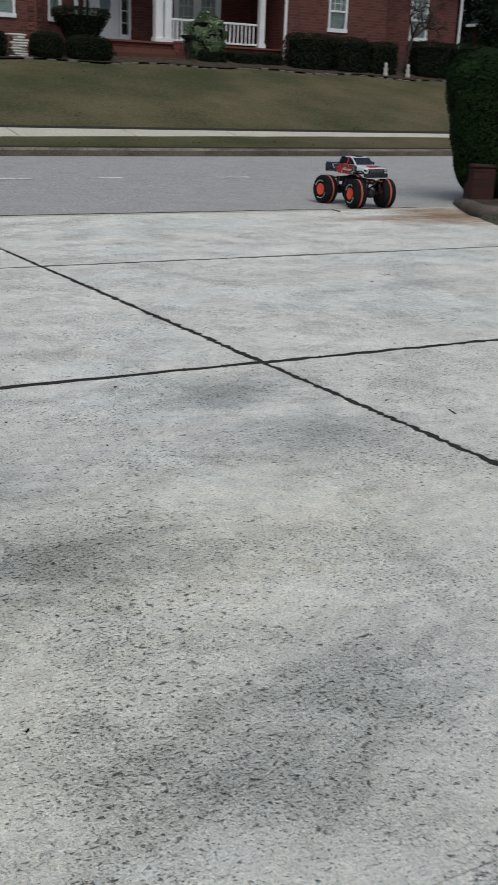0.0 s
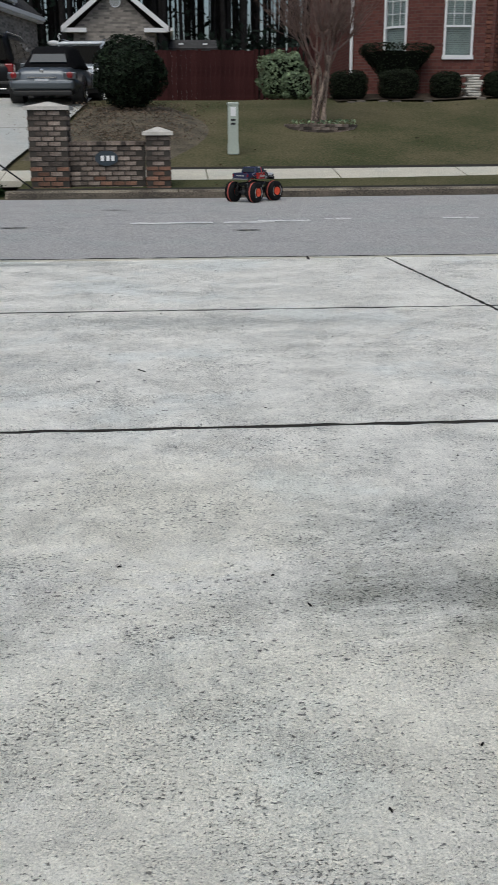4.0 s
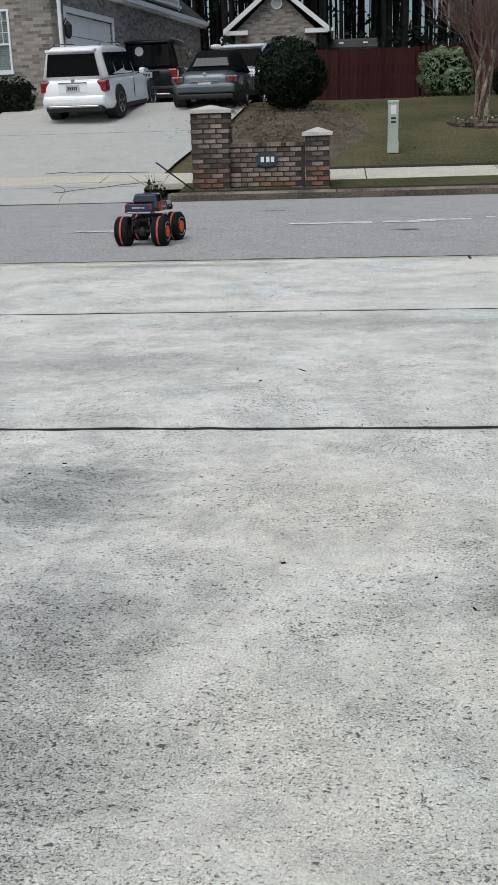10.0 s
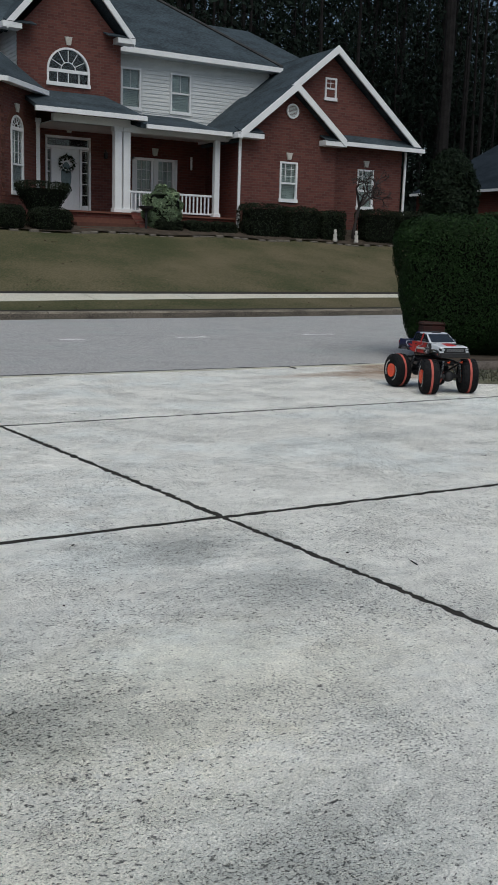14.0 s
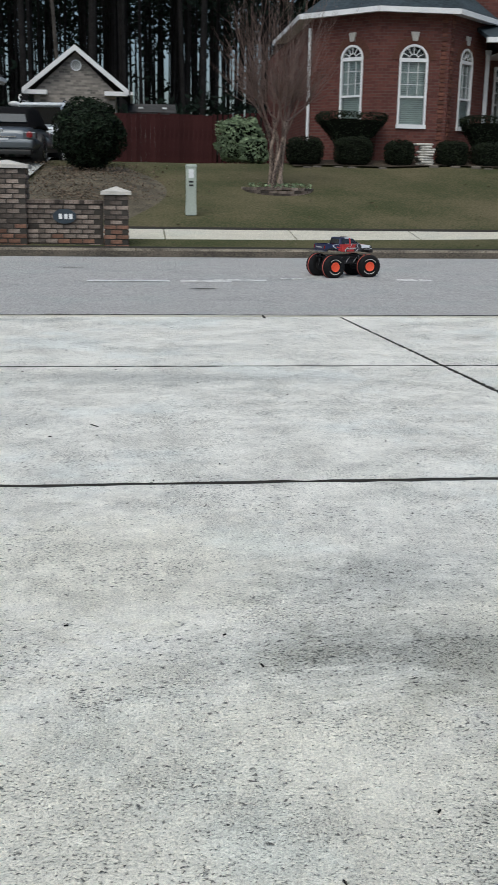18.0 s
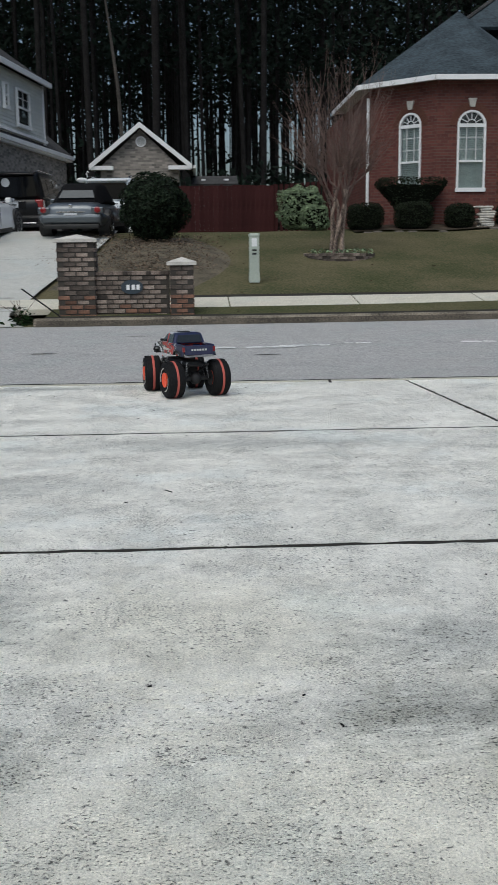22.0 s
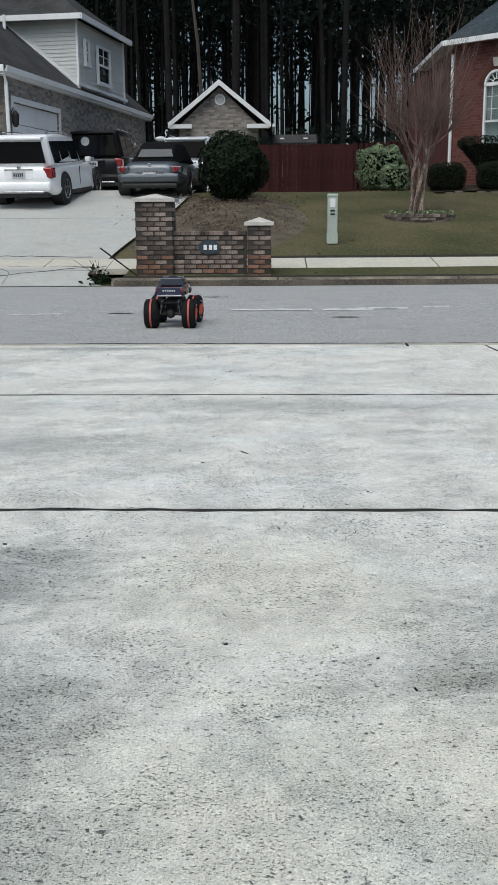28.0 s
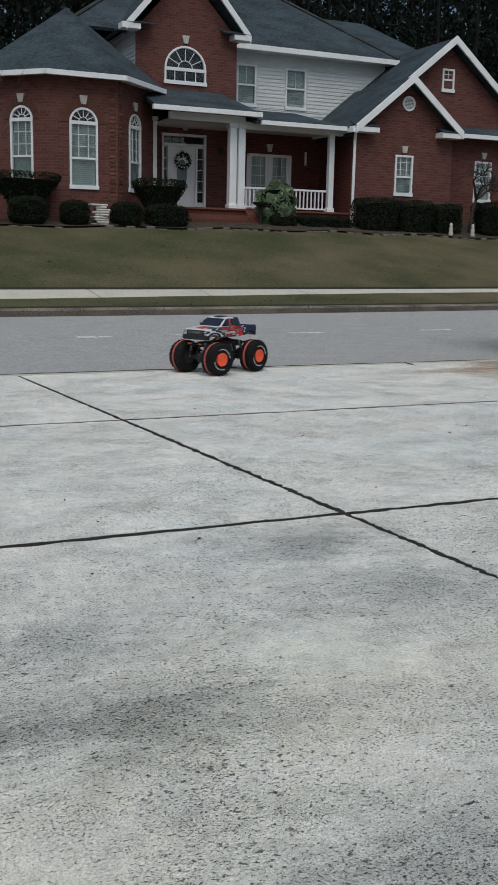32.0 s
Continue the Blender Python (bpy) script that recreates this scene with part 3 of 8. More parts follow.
# dug grass edges along pavement and kerb: flat ribbons, groove shade in their colour
tagged(strip("edge_groove", (2.38, 2.54), 0.014, dirt_shade, x0=-1.9), "painted shade of the dug edge between lawn and pavement", "edging", kind="structure")
tagged(strip("edge_groove", (0.17, 0.36), 0.012, dirt_shade, x0=-2.6), "painted shade of the dug edge behind the kerb", "edging", kind="structure")

# loose dead leaves on the lawn
random.seed(11)
bm = bmesh.new()
for i in range(260):
    x = random.uniform(-1.5, 26)
    d = random.choice((random.uniform(2.6, 9.8), random.uniform(2.6, 9.8), random.uniform(0.4, 1.2)))
    y = kerb_y(x) + d
    z = ground_z(x, y) - (0.03 if d > 2.2 else -0.012)
    a, w = random.uniform(0, 6.28), random.uniform(0.02, 0.05)
    c, s = math.cos(a) * w, math.sin(a) * w
    bm.faces.new([bm.verts.new(p) for p in ((x - c, y - s, z), (x + s * 0.5, y - c * 0.5, z + 0.02), (x + c, y + s, z + 0.01), (x - s * 0.5, y + c * 0.5, z + 0.015))])
tagged(mesh_object("fallen_leaves", bm, leaf_litter), "brown leaves scattered over the sloping lawn", "leaves", kind="stuff")

# near driveway: cast slabs with open, dirt-filled joints
driveway = tagged(empty("driveway"), "pale weathered concrete driveway cast in slabs", "driveway", kind="structure")
part("joint_filling", box(-14, 7.1, -6, 9.1, -0.2, -0.0025), dirt_shade, driveway, "dark dirt in the joints")


def seam_x(y):
    """The long joint runs a little askew."""
    return 2.225 - (y - 3.866) * 0.0745


random.seed(8)
rows_y = (-6.0, -1.8, 1.03, 3.866, 6.53, 9.1)
for y0, y1 in zip(rows_y, rows_y[1:]):
    g0 = 0.023 if y0 != 1.03 else 0.0012
    g1 = 0.023 if y1 != 1.03 else 0.0012
    if y0 == 6.53:
        g0 = 0.022
    if y1 == 6.53:
        g1 = 0.022
    cols = [(-14.0, lambda y: -9.2, 0.012), (None, lambda y: seam_x(y), 0.0145), (None, lambda y: 7.0, 0.0)]
    left = lambda y: -14.0
    gl = 0.0
    for _, right, gr in cols:
        bm = bmesh.new()
        n = 110
        outline = []
        ya, yb = y0 + g0, y1 - g1
        for i in range(n + 1):
            u = i / n
            x = left(ya) + gl + (right(ya) - gr - left(ya) - gl) * u
            outline.append((x, ya + random.uniform(-0.01, 0.01) * (0.1 if y0 == 1.03 else 1)))
        m = 150
        for i in range(1, m):
            y = ya + (yb - ya) * i / m
            outline.append((right(y) - gr + (random.uniform(-0.012, 0.007) - (0.012 * random.random() ** 3 if 3.9 < y < 6.4 else 0) if gr else 0), y))
        for i in range(n + 1):
            u = 1 - i / n
            x = left(yb) + gl + (right(yb) - gr - left(yb) - gl) * u
            outline.append((x, yb + random.uniform(-0.01, 0.01) * (0.1 if y1 == 1.03 else 1)))
        for i in range(1, m):
            y = yb + (ya - yb) * i / m
            outline.append((left(y) + gl + (random.uniform(-0.007, 0.012) + (0.012 * random.random() ** 3 if 3.9 < y < 6.4 else 0) if gl else 0), y))
        top = [bm.verts.new((x, y, 0.0)) for x, y in outline]
        low = [bm.verts.new((x, y, -0.1)) for x, y in outline]
        bm.faces.new(top)
        for i in range(len(top)):
            j = (i + 1) % len(top)
            bm.faces.new((low[i], low[j], top[j], top[i]))
        part("slab", bm, concrete, driveway)
        left, gl = right, gr
bmw = box(-14, 7.5, 9.062, 9.125, -0.15, 0.006)
part("gutter_lip", bmw, far_concrete, driveway, "thin concrete lip at the street edge")
random.seed(19)
bm = bmesh.new()
edge = [(bm.verts.new((-14 + 0.12 * i, 9.127 - random.uniform(0.0, 0.01), 0.0075)), bm.verts.new((-14 + 0.12 * i, 9.150 + random.uniform(0.0, 0.045), 0.0075))) for i in range(176)]
for (a, b), (c, d) in zip(edge, edge[1:]):
    bm.faces.new((a, c, d, b))
part("edge_gap", bm, dirt_shade, driveway, "ragged dark gap at the street edge")
for x in (1.13, -3.6, 5.9):
    part("lip_joint", box(x - 0.011, x + 0.011, 8.97, 9.127, -0.1, 0.008), dirt_shade, driveway, "short dark joint in the lip")
# twigs and grit lying on the concrete
random.seed(5)
bm = bmesh.new()
for i in range(110):
    x, y = random.uniform(-3.2, 6.2), random.uniform(1.2, 8.8)
    a, w, l = random.uniform(0, 3.14), random.uniform(0.0012, 0.0025), random.uniform(0.003, 0.008)
    if random.random() < 0.03:
        l, w = random.uniform(0.02, 0.035), 0.0015
    bx(bm, -l, l, -w, w, 0.001, 0.005, pose(x, y, 0, 0, 0, math.degrees(a)))
tagged(mesh_object("grit", bm, pine_bark), "twigs and grit scattered on the concrete", "grit", kind="stuff")

# the neighbour's driveway climbs to the garage, with an apron through the kerb
far_drive = tagged(empty("far_driveway"), "pale concrete driveway climbing to the garage", "driveway", kind="structure")


def drive_edge(y):
    """Right-hand edge of the far driveway."""
    pts = ((16.5, -2.85), (17.4, -3.3), (19.1, -3.16), (23.6, -2.35), (27, -2.0), (40, -1.6))
    for (a, xa), (b, xb) in zip(pts, pts[1:]):
        if y <= b:
            return xa + (xb - xa) * (y - a) / (b - a)
    return pts[-1][1]


def drive_z(x, y):
    d = y - kerb_y(x)
    return ground_z(x, y) + 0.02 if d > 1.2 else 0.21 * max(d, 0) / 1.2 + 0.012


spans = ((16.6, 17.7), (17.72, 18.95), (18.97, 22.6), (22.62, 26.5), (26.52, 31), (31.02, 38))
for y0, y1 in spans:
    bm = bmesh.new()
    n = 6
    rws = []
    for i in range(n + 1):
        y = y0 + (y1 - y0) * i / n
        xr = drive_edge(y)
        xl = -9.6 if y < 23 else -8.2
        rws.append([bm.verts.new((xl + (xr - xl) * k / 8, y, drive_z(xl + (xr - xl) * k / 8, y))) for k in range(9)])
    for a, b in zip(rws, rws[1:]):
        for k in range(8):
            bm.faces.new((a[k], a[k + 1], b[k + 1], b[k]))
    part("slab", bm, drive_concrete, far_drive)
random.seed(21)
for k, (x0, y0, x1, y1) in enumerate(((-6.5, 18.3, -3.3, 18.1), (-5.2, 18.0, -4.4, 16.8), (-3.3, 18.1, -4.6, 17.3), (-5.5, 19.2, -3.4, 19.1))):
    bm = bmesh.new()
    p = []
    for i in range(9):
        u = i / 8
        x, y = x0 + (x1 - x0) * u + 0.25 * math.sin(3 * u + k), y0 + (y1 - y0) * u + random.uniform(-0.05, 0.05)
        p.append((x, y, drive_z(x, y) + 0.004))
    tube(bm, p, 0.0045, 4)
    part("crack", bm, dirt_shade, far_drive, "dark crack in the concrete")


# ---- houses: shared pieces ----
def wall_boxes(bm, x0, x1, z0, z1, holes, depth, m=None):
    """A wall in its own plane (x along it, z up, y into it) with rectangular openings through it."""
    xs = sorted({x0, x1, *[v for h in holes for v in (h[0], h[1])]})
    zs = sorted({z0, z1, *[v for h in holes for v in (h[2], h[3])]})
    for za, zb in zip(zs, zs[1:]):
        run = None
        for xa, xb in list(zip(xs, xs[1:])) + [(None, None)]:
            solid = xa is not None and not any(h[0] <= xa and xb <= h[1] and h[2] <= za and zb <= h[3] for h in holes)
            if solid:
                run = (run[0], xb) if run else (xa, xb)
            elif run:
                bx(bm, run[0], run[1], 0, depth, za, zb, m)
                run = None


def arch_outline(x0, x1, zs, n=14):
    """Half circle (x, z) from the right springing to the left one."""
    c, r = (x0 + x1) / 2, (x1 - x0) / 2
    return [(c + r * math.cos(math.pi * i / n), zs + r * math.sin(math.pi * i / n)) for i in range(n + 1)]


def bar(bm, x0, z0, x1, z1, w, y0, y1):
    """A straight bar in the wall's plane."""
    d = Vector((x1 - x0, 0, z1 - z0)).normalized() * (w / 2)
    n = Vector((-d.z, 0, d.x))
    pts = [Vector((x0, 0, z0)) + n, Vector((x0, 0, z0)) - n, Vector((x1, 0, z1)) - n, Vector((x1, 0, z1)) + n]
    a = [bm.verts.new((p.x, y0, p.z)) for p in pts]
    b = [bm.verts.new((p.x, y1, p.z)) for p in pts]
    bm.faces.new(a)
    bm.faces.new(b[::-1])
    for i in range(4):
        bm.faces.new((a[i], b[i], b[(i + 1) % 4], a[(i + 1) % 4]))
    bmesh.ops.recalc_face_normals(bm, faces=bm.faces[:])


def window(house, m, x0, x1, z0, z1, arch=False, split=0.45, grid=(3, 3), blind=True, trim=0.055, name="window"):
    """A framed sash window set in an opening; m is the wall's plane. With arch the top is a fanlight."""
    w = empty(name, m)
    w.parent = house
    zt = z1 - (x1 - x0) / 2 if arch else z1
    bm = bmesh.new()
    bx(bm, x0, x0 + trim, -0.03, 0.06, z0, zt)
    bx(bm, x1 - trim, x1, -0.03, 0.06, z0, zt)
    bx(bm, x0 - 0.02, x1 + 0.02, -0.05, 0.06, z0 - 0.05, z0 + trim)
    zm = z0 + (zt - z0) * split
    bx(bm, x0 + trim, x1 - trim, -0.015, 0.05, zm - 0.025, zm + 0.025)
    if arch:
        bx(bm, x0 + trim, x1 - trim, -0.03, 0.06, zt - 0.05, zt + 0.04)
        out = arch_outline(x0, x1, zt)
        inn = arch_outline(x0 + trim, x1 - trim, zt)
        for (a, b), (c, d) in zip(zip(out, out[1:]), zip(inn, inn[1:])):
            vs = [[bm.verts.new((p[0], y, p[1])) for p in (a, b, d, c)] for y in (-0.03, 0.06)]
            bm.faces.new(vs[0])
            for i in range(4):
                bm.faces.new((vs[0][i], vs[1][i], vs[1][(i + 1) % 4], vs[0][(i + 1) % 4]))
    else:
        bx(bm, x0 + trim, x1 - trim, -0.03, 0.06, z1 - trim, z1)
    part("window_frame", bm, white_m, w, "white window frame")
    bm = bmesh.new()
    for k in range(1, grid[0]):
        x = x0 + (x1 - x0) * k / grid[0]
        part("glazing_bar", box(x - 0.008, x + 0.008, 0.004, 0.02, zm + 0.02, zt - (0.05 if arch else trim)), white_m, w)
    for k in range(1, grid[1]):
        z = zm + (zt - zm) * k / grid[1]
        part("glazing_bar", box(x0 + trim, x1 - trim, 0.006, 0.018, z - 0.008, z + 0.008), white_m, w)
    if arch:
        c, r = (x0 + x1) / 2, (x1 - x0) / 2 - trim
        for k in range(1, 6):
            a = math.pi * k / 6
            bar(bm, c + 0.35 * r * math.cos(a), zt + 0.35 * r * math.sin(a) + 0.02, c + r * math.cos(a), zt + r * math.sin(a), 0.018, 0.0, 0.02)
        ring = arch_outline(c - 0.38 * r, c + 0.38 * r, zt + 0.02, 8)
        for a, b in zip(ring, ring[1:]):
            bar(bm, a[0], a[1], b[0], b[1], 0.018, 0.0, 0.02)
    if len(bm.verts):
        part("fanlight_grille", bm, white_m, w, "thin white fanlight grille")
    else:
        bm.free()
    for za, zb in ((z0 + trim, zm - 0.025), (zm + 0.025, zt - trim)):
        part("pane", box(x0 + trim, x1 - trim, 0.022, 0.028, za, zb), pane_m, w)
    if arch:
        bm = bmesh.new()
        slab(bm, arch_outline(x0 + trim, x1 - trim, zt + 0.04), 0.006, pose(0, 0.022, 0))
        part("pane", bm, pane_m, w)
    if blind:
        bm = bmesh.new()
        z = z0 + trim
        while z < zt - 0.06:
            bx(bm, x0 + trim, x1 - trim, 0.075, 0.082, z, z + 0.047, pose(0, 0, 0))
            z += 0.052
        part("blind", bm, blind_m, w, "closed pale blinds behind the glass")
    part("backing", box(x0, x1, 0.2, 0.22, z0, z1), room_shade, w, "near-black panel painted as the unlit room")
    return w


def arch_fill(bm, x0, x1, zs, ztop, depth):
    """Brick between a half-round head and the square opening above the springing."""
    o = arch_outline(x0, x1, zs)
    n = len(o) // 2
    for pts, cx in ((o[: n + 1], x1), (o[n:], x0)):
        loop = [(x, z) for x, z in pts] + [(cx, ztop)] if cx == x1 else [(cx, ztop)] + [(x, z) for x, z in pts]
        slab(bm, loop, depth)


def roof_face(bm, pts, t=0.10):
    """A roof plane of some thickness from its corners."""
    ps = [Vector(p) for p in pts]
    n = (ps[1] - ps[0]).cross(ps[2] - ps[0]).normalized()
    if n.z < 0:
        n = -n
    a = [bm.verts.new(p) for p in ps]
    b = [bm.verts.new(p - n * t) for p in ps]
    bm.faces.new(a)
    bm.faces.new(b[::-1])
    for i in range(len(a)):
        bm.faces.new((a[i], b[i], b[(i + 1) % len(a)], a[(i + 1) % len(a)]))


def beam(bm, p, q, w, h):
    """A board of width w (sideways) and height h from p to q."""
    p, q = Vector(p), Vector(q)
    d = (q - p).normalized()
    s = d.cross(Vector((0, 0, 1))).normalized() * (w / 2)
    u = Vector((0, 0, h / 2))
    vs = [[bm.verts.new(c + e * s + f * u) for e, f in ((-1, -1), (1, -1), (1, 1), (-1, 1))] for c in (p, q)]
    for i in range(4):
        bm.faces.new((vs[0][i], vs[1][i], vs[1][(i + 1) % 4], vs[0][(i + 1) % 4]))
    bm.faces.new(vs[0][::-1])
    bm.faces.new(vs[1])
    bmesh.ops.recalc_face_normals(bm, faces=bm.faces[:])


def one(fn, *a):
    bm = bmesh.new()
    fn(bm, *a)
    return bm


def clapboards(bm, x0, x1, z0, z1, m=None, rise=0.115):
    """Lapped boards, each tilted out at its foot."""
    z = z0
    while z < z1 - 0.01:
        t = min(z + rise, z1)
        vs = [bm.verts.new(c) for c in ((x0, -0.022, z), (x1, -0.022, z), (x1, -0.004, t), (x0, -0.004, t), (x0, 0.0, z), (x1, 0.0, z))]
        bm.faces.new((vs[0], vs[1], vs[2], vs[3]))
        bm.faces.new((vs[4], vs[5], vs[1], vs[0]))
        if m is not None:
            for v in vs:
                v.co = m @ v.co
        z = t


def round_vent(house, m, x, z, r):
    v = empty("vent", m @ pose(x, 0, z))
    v.parent = house
    bm = bmesh.new()
    o = [(r * math.cos(a), r * math.sin(a)) for a in (2 * math.pi * i / 24 for i in range(24))]
    i2 = [(0.8 * a, 0.8 * b) for a, b in o]
    for k in range(24):
        j = (k + 1) % 24
        q = [[bm.verts.new((p[0], y, p[1])) for p in (o[k], o[j], i2[j], i2[k])] for y in (-0.05, 0.02)]
        bm.faces.new(q[0])
        for s in range(4):
            bm.faces.new((q[0][s], q[1][s], q[1][(s + 1) % 4], q[0][(s + 1) % 4]))
    part("vent_ring", bm, white_m, v)
    bm = bmesh.new()
    for k in range(-4, 5):
        z0 = k * r * 0.18
        hw = math.sqrt(max((0.8 * r) ** 2 - z0 * z0, 0))
        bx(bm, -hw, hw, -0.02, 0.01, z0 - 0.05 * r, z0 + 0.06 * r)
    part("louvres", bm, siding_m, v)


def keystone(house, m, x, z, h=0.22):
    bm = bmesh.new()
    slab(bm, ((x - 0.06, z), (x + 0.06, z), (x + 0.11, z + h), (x - 0.11, z + h)), -0.05)
    ob = part("keystone", bm, stone_white, house, "pale keystone")
    ob.matrix_basis = m


# ---- the red brick house ----
house = tagged(empty("house"), "red brick two-storey house with white trim and slate roof", "house")
FRONT = lambda y: pose(0, y, 0)

# bay with three arched windows
A, B, C, D = Vector((4.82, 28.85, 0)), Vector((6.37, 27.3, 0)), Vector((8.24, 27.3, 0)), Vector((9.76, 28.82, 0))
facets = ((A, B, 1.01, 1.71, 2.74, 4.80), (B, C, 0.54, 1.31, 2.74, 4.79), (C, D, 0.62, 1.33, 2.74, 4.81))
for p, q, w0, w1, z0, z1 in facets:
    d = q - p
    m = Matrix.Translation(p) @ Matrix.Rotation(math.atan2(d.y, d.x), 4, "Z")
    bm = bmesh.new()
    wall_boxes(bm, 0, d.length, 1.55, 5.58, [(w0, w1, z0, z1)], 0.2)
    arch_fill(bm, w0, w1, z1 - (w1 - w0) / 2, z1, 0.2)
    part("bay_wall", bm, red_brick, house).matrix_basis = m
    window(house, m, w0, w1, z0, z1, arch=True)
    keystone(house, m, (w0 + w1) / 2, z1 + 0.08)
    bm = bmesh.new()
    c, r = (w0 + w1) / 2, (w1 - w0) / 2
    n = 22
    for i in range(n):
        a0, a1 = math.pi * (i + 0.08) / n, math.pi * (i + 0.92) / n
        pts = [(c + rr * math.cos(a), z1 - r + rr * math.sin(a)) for rr, a in ((r + 0.02, a0), (r + 0.02, a1), (r + 0.2, a1), (r + 0.2, a0))]
        slab(bm, pts, -0.02)
    ob = part("brick_arch", bm, red_loose, house, "projecting brick arch over the window")
    ob.matrix_basis = m
for k in range(34):
    for side in (-1, 1):
        w = 0.10 if k % 2 else 0.16
        bm = box(-w / 2, w / 2, -0.02, 0.05, 1.75 + k * 0.112, 1.75 + k * 0.112 + 0.075)
        ob = part("quoin", bm, red_loose, house)
        ob.matrix_basis = Matrix.Translation(C) @ pose(-0.16 if side < 0 else 0.11, 0.0 if side < 0 else 0.11, 0, 0, 0, 0 if side < 0 else 45)
part("side_wall", box(4.82, 5.02, 28.9, 38, 1.5, 5.5), red_brick, house)
part("downspout", one(tube, ((4.78, 28.8, 1.75), (4.78, 28.8, 5.3)), 0.045, 6), white_m, house, "white downspout")
apex = (7.5, 29.8, 7.80)
ring = [Vector((4.5, 34.0, 5.63)), Vector((4.5, 28.72, 5.63)), Vector((6.24, 26.98, 5.63)), Vector((8.37, 26.98, 5.63)), Vector((10.05, 28.66, 5.63)), Vector((10.05, 30.6, 5.63))]
bm = bmesh.new()
for p, q in zip(ring, ring[1:]):
    roof_face(bm, (p, q, apex))
part("bay_roof", bm, roof_m, house, "pointed slate bay roof")
for p, q in zip(ring, ring[1:]):
    bm = bmesh.new()
    beam(bm, p - Vector((0, 0, 0.06)), q - Vector((0, 0, 0.06)), 0.1, 0.13)
    part("gutter", bm, white_m, house, "white gutter")
bm = bmesh.new()
bm.faces.new([bm.verts.new((v.x, v.y, 5.55)) for v in ring])
part("soffit", bm, white_m, house)

# entry block with its steep gable and the arched window
m = FRONT(29.5)
bm = bmesh.new()
wall_boxes(bm, 9.45, 12.62, 1.6, 7.4, [(10.245, 11.655, 2.33, 4.55), (10.32, 11.63, 6.0, 7.04)], 0.22)
arch_fill(bm, 10.32, 11.63, 6.385, 7.04, 0.22)
slab(bm, ((9.45, 7.4), (12.62, 7.4), (11.0, 9.1)), 0.22)
part("front_wall", bm, red_brick, house).matrix_basis = m
window(house, m, 10.32, 11.63, 6.0, 7.04, arch=True, split=0.98, grid=(4, 1), blind=False, name="arched_window")
for k in range(1, 4):
    x = 10.32 + 1.31 * k / 4
    part("glazing_bar", box(x - 0.012, x + 0.012, -0.005, 0.02, 6.04, 6.38), white_m, house).matrix_basis = m
keystone(house, m, 10.975, 7.11)
round_vent(house, m, 10.985, 8.66, 0.2)
side = pose(9.45, 29.5, 0, 0, 0, -90)
bm = bmesh.new()
clapboards(bm, -3.0, 0.0, 5.4, 7.45, side @ pose(0, 0, 0))
part("side_siding", bm, siding_m, house, "pale lapped siding")
part("side_sheathing", box(9.46, 9.62, 29.7, 33, 5.2, 7.5), siding_m, house)
bm = bmesh.new()
roof_face(bm, ((9.05, 29.15, 7.42), (9.05, 34.5, 7.42), (10.975, 34.5, 9.62), (10.975, 29.15, 9.62)))
roof_face(bm, ((12.9, 29.15, 7.42), (12.9, 34.5, 7.42), (10.975, 34.5, 9.62), (10.975, 29.15, 9.62)))
part("entry_roof", bm, roof_m, house, "steep slate gable roof")
for sx in (-1, 1):
    bm = bmesh.new()
    beam(bm, (10.975 + sx * 1.93, 29.12, 7.36), (10.975, 29.12, 9.56), 0.07, 0.24)
    part("rake_board", bm, white_m, house, "white rake board")
    bm = bmesh.new()
    x = 10.975 + sx * 1.5
    bx(bm, min(x, x + sx * 0.45) - 0.1, max(x, x + sx * 0.45) - 0.0, 29.1, 29.5, 7.3, 7.46)
    part("eave_return", bm, white_m, house)
    bm = bmesh.new()
    roof_face(bm, ((x - 0.42, 29.08, 7.47), (x + 0.42, 29.08, 7.47), (x + 0.42, 29.5, 7.62), (x - 0.42, 29.5, 7.62)), 0.03)
    part("return_roof", bm, roof_m, house)

# front door with sidelights and transom
door = empty("front_door", pose(-0.045, 29.5, -0.05))
door.parent = house
bm = bmesh.new()
for x in (10.29, 10.47, 11.36, 11.64):
    bx(bm, x, x + 0.06, -0.04, 0.1, 2.38, 4.28)
bx(bm, 10.29, 11.7, -0.04, 0.1, 4.24, 4.32)
bx(bm, 10.29, 11.7, -0.04, 0.1, 4.53, 4.6)
bx(bm, 10.29, 11.7, -0.06, 0.12, 2.3, 2.39)
bx(bm, 10.29, 10.35, -0.04, 0.1, 4.3, 4.55)
bx(bm, 11.64, 11.7, -0.04, 0.1, 4.3, 4.55)
part("door_frame", bm, white_m, door, "white door frame")
leaf = part("door_leaf", soft_box(10.53, 11.36, 0.03, 0.08, 2.4, 4.24, 0.008), white_m, door, "white panelled door leaf")
for x0, x1, z0, z1 in ((10.6, 10.7, 2.55, 3.0), (11.18, 11.28, 2.55, 3.0)):
    part("panel", soft_box(x0, x1, 0.02, 0.04, z0, z1, 0.006), white_m, leaf)
bm = bmesh.new()
slab(bm, [(10.945 + 0.16 * math.cos(a), 3.45 + 0.42 * math.sin(a)) for a in (2 * math.pi * i / 20 for i in range(20))], 0.02, pose(0, 0.015, 0))
oval_glass = material("etched oval glass", (0.16, 0.22, 0.24), 0.15, scale=20, fine=60)
part("oval_light", bm, oval_glass, leaf, "oval etched glass")
part("door_handle", one(tube, ((10.6, 0.0, 3.12), (10.6, -0.03, 3.2), (10.6, 0.0, 3.3)), 0.015, 6), black_metal, leaf, "dark handle")
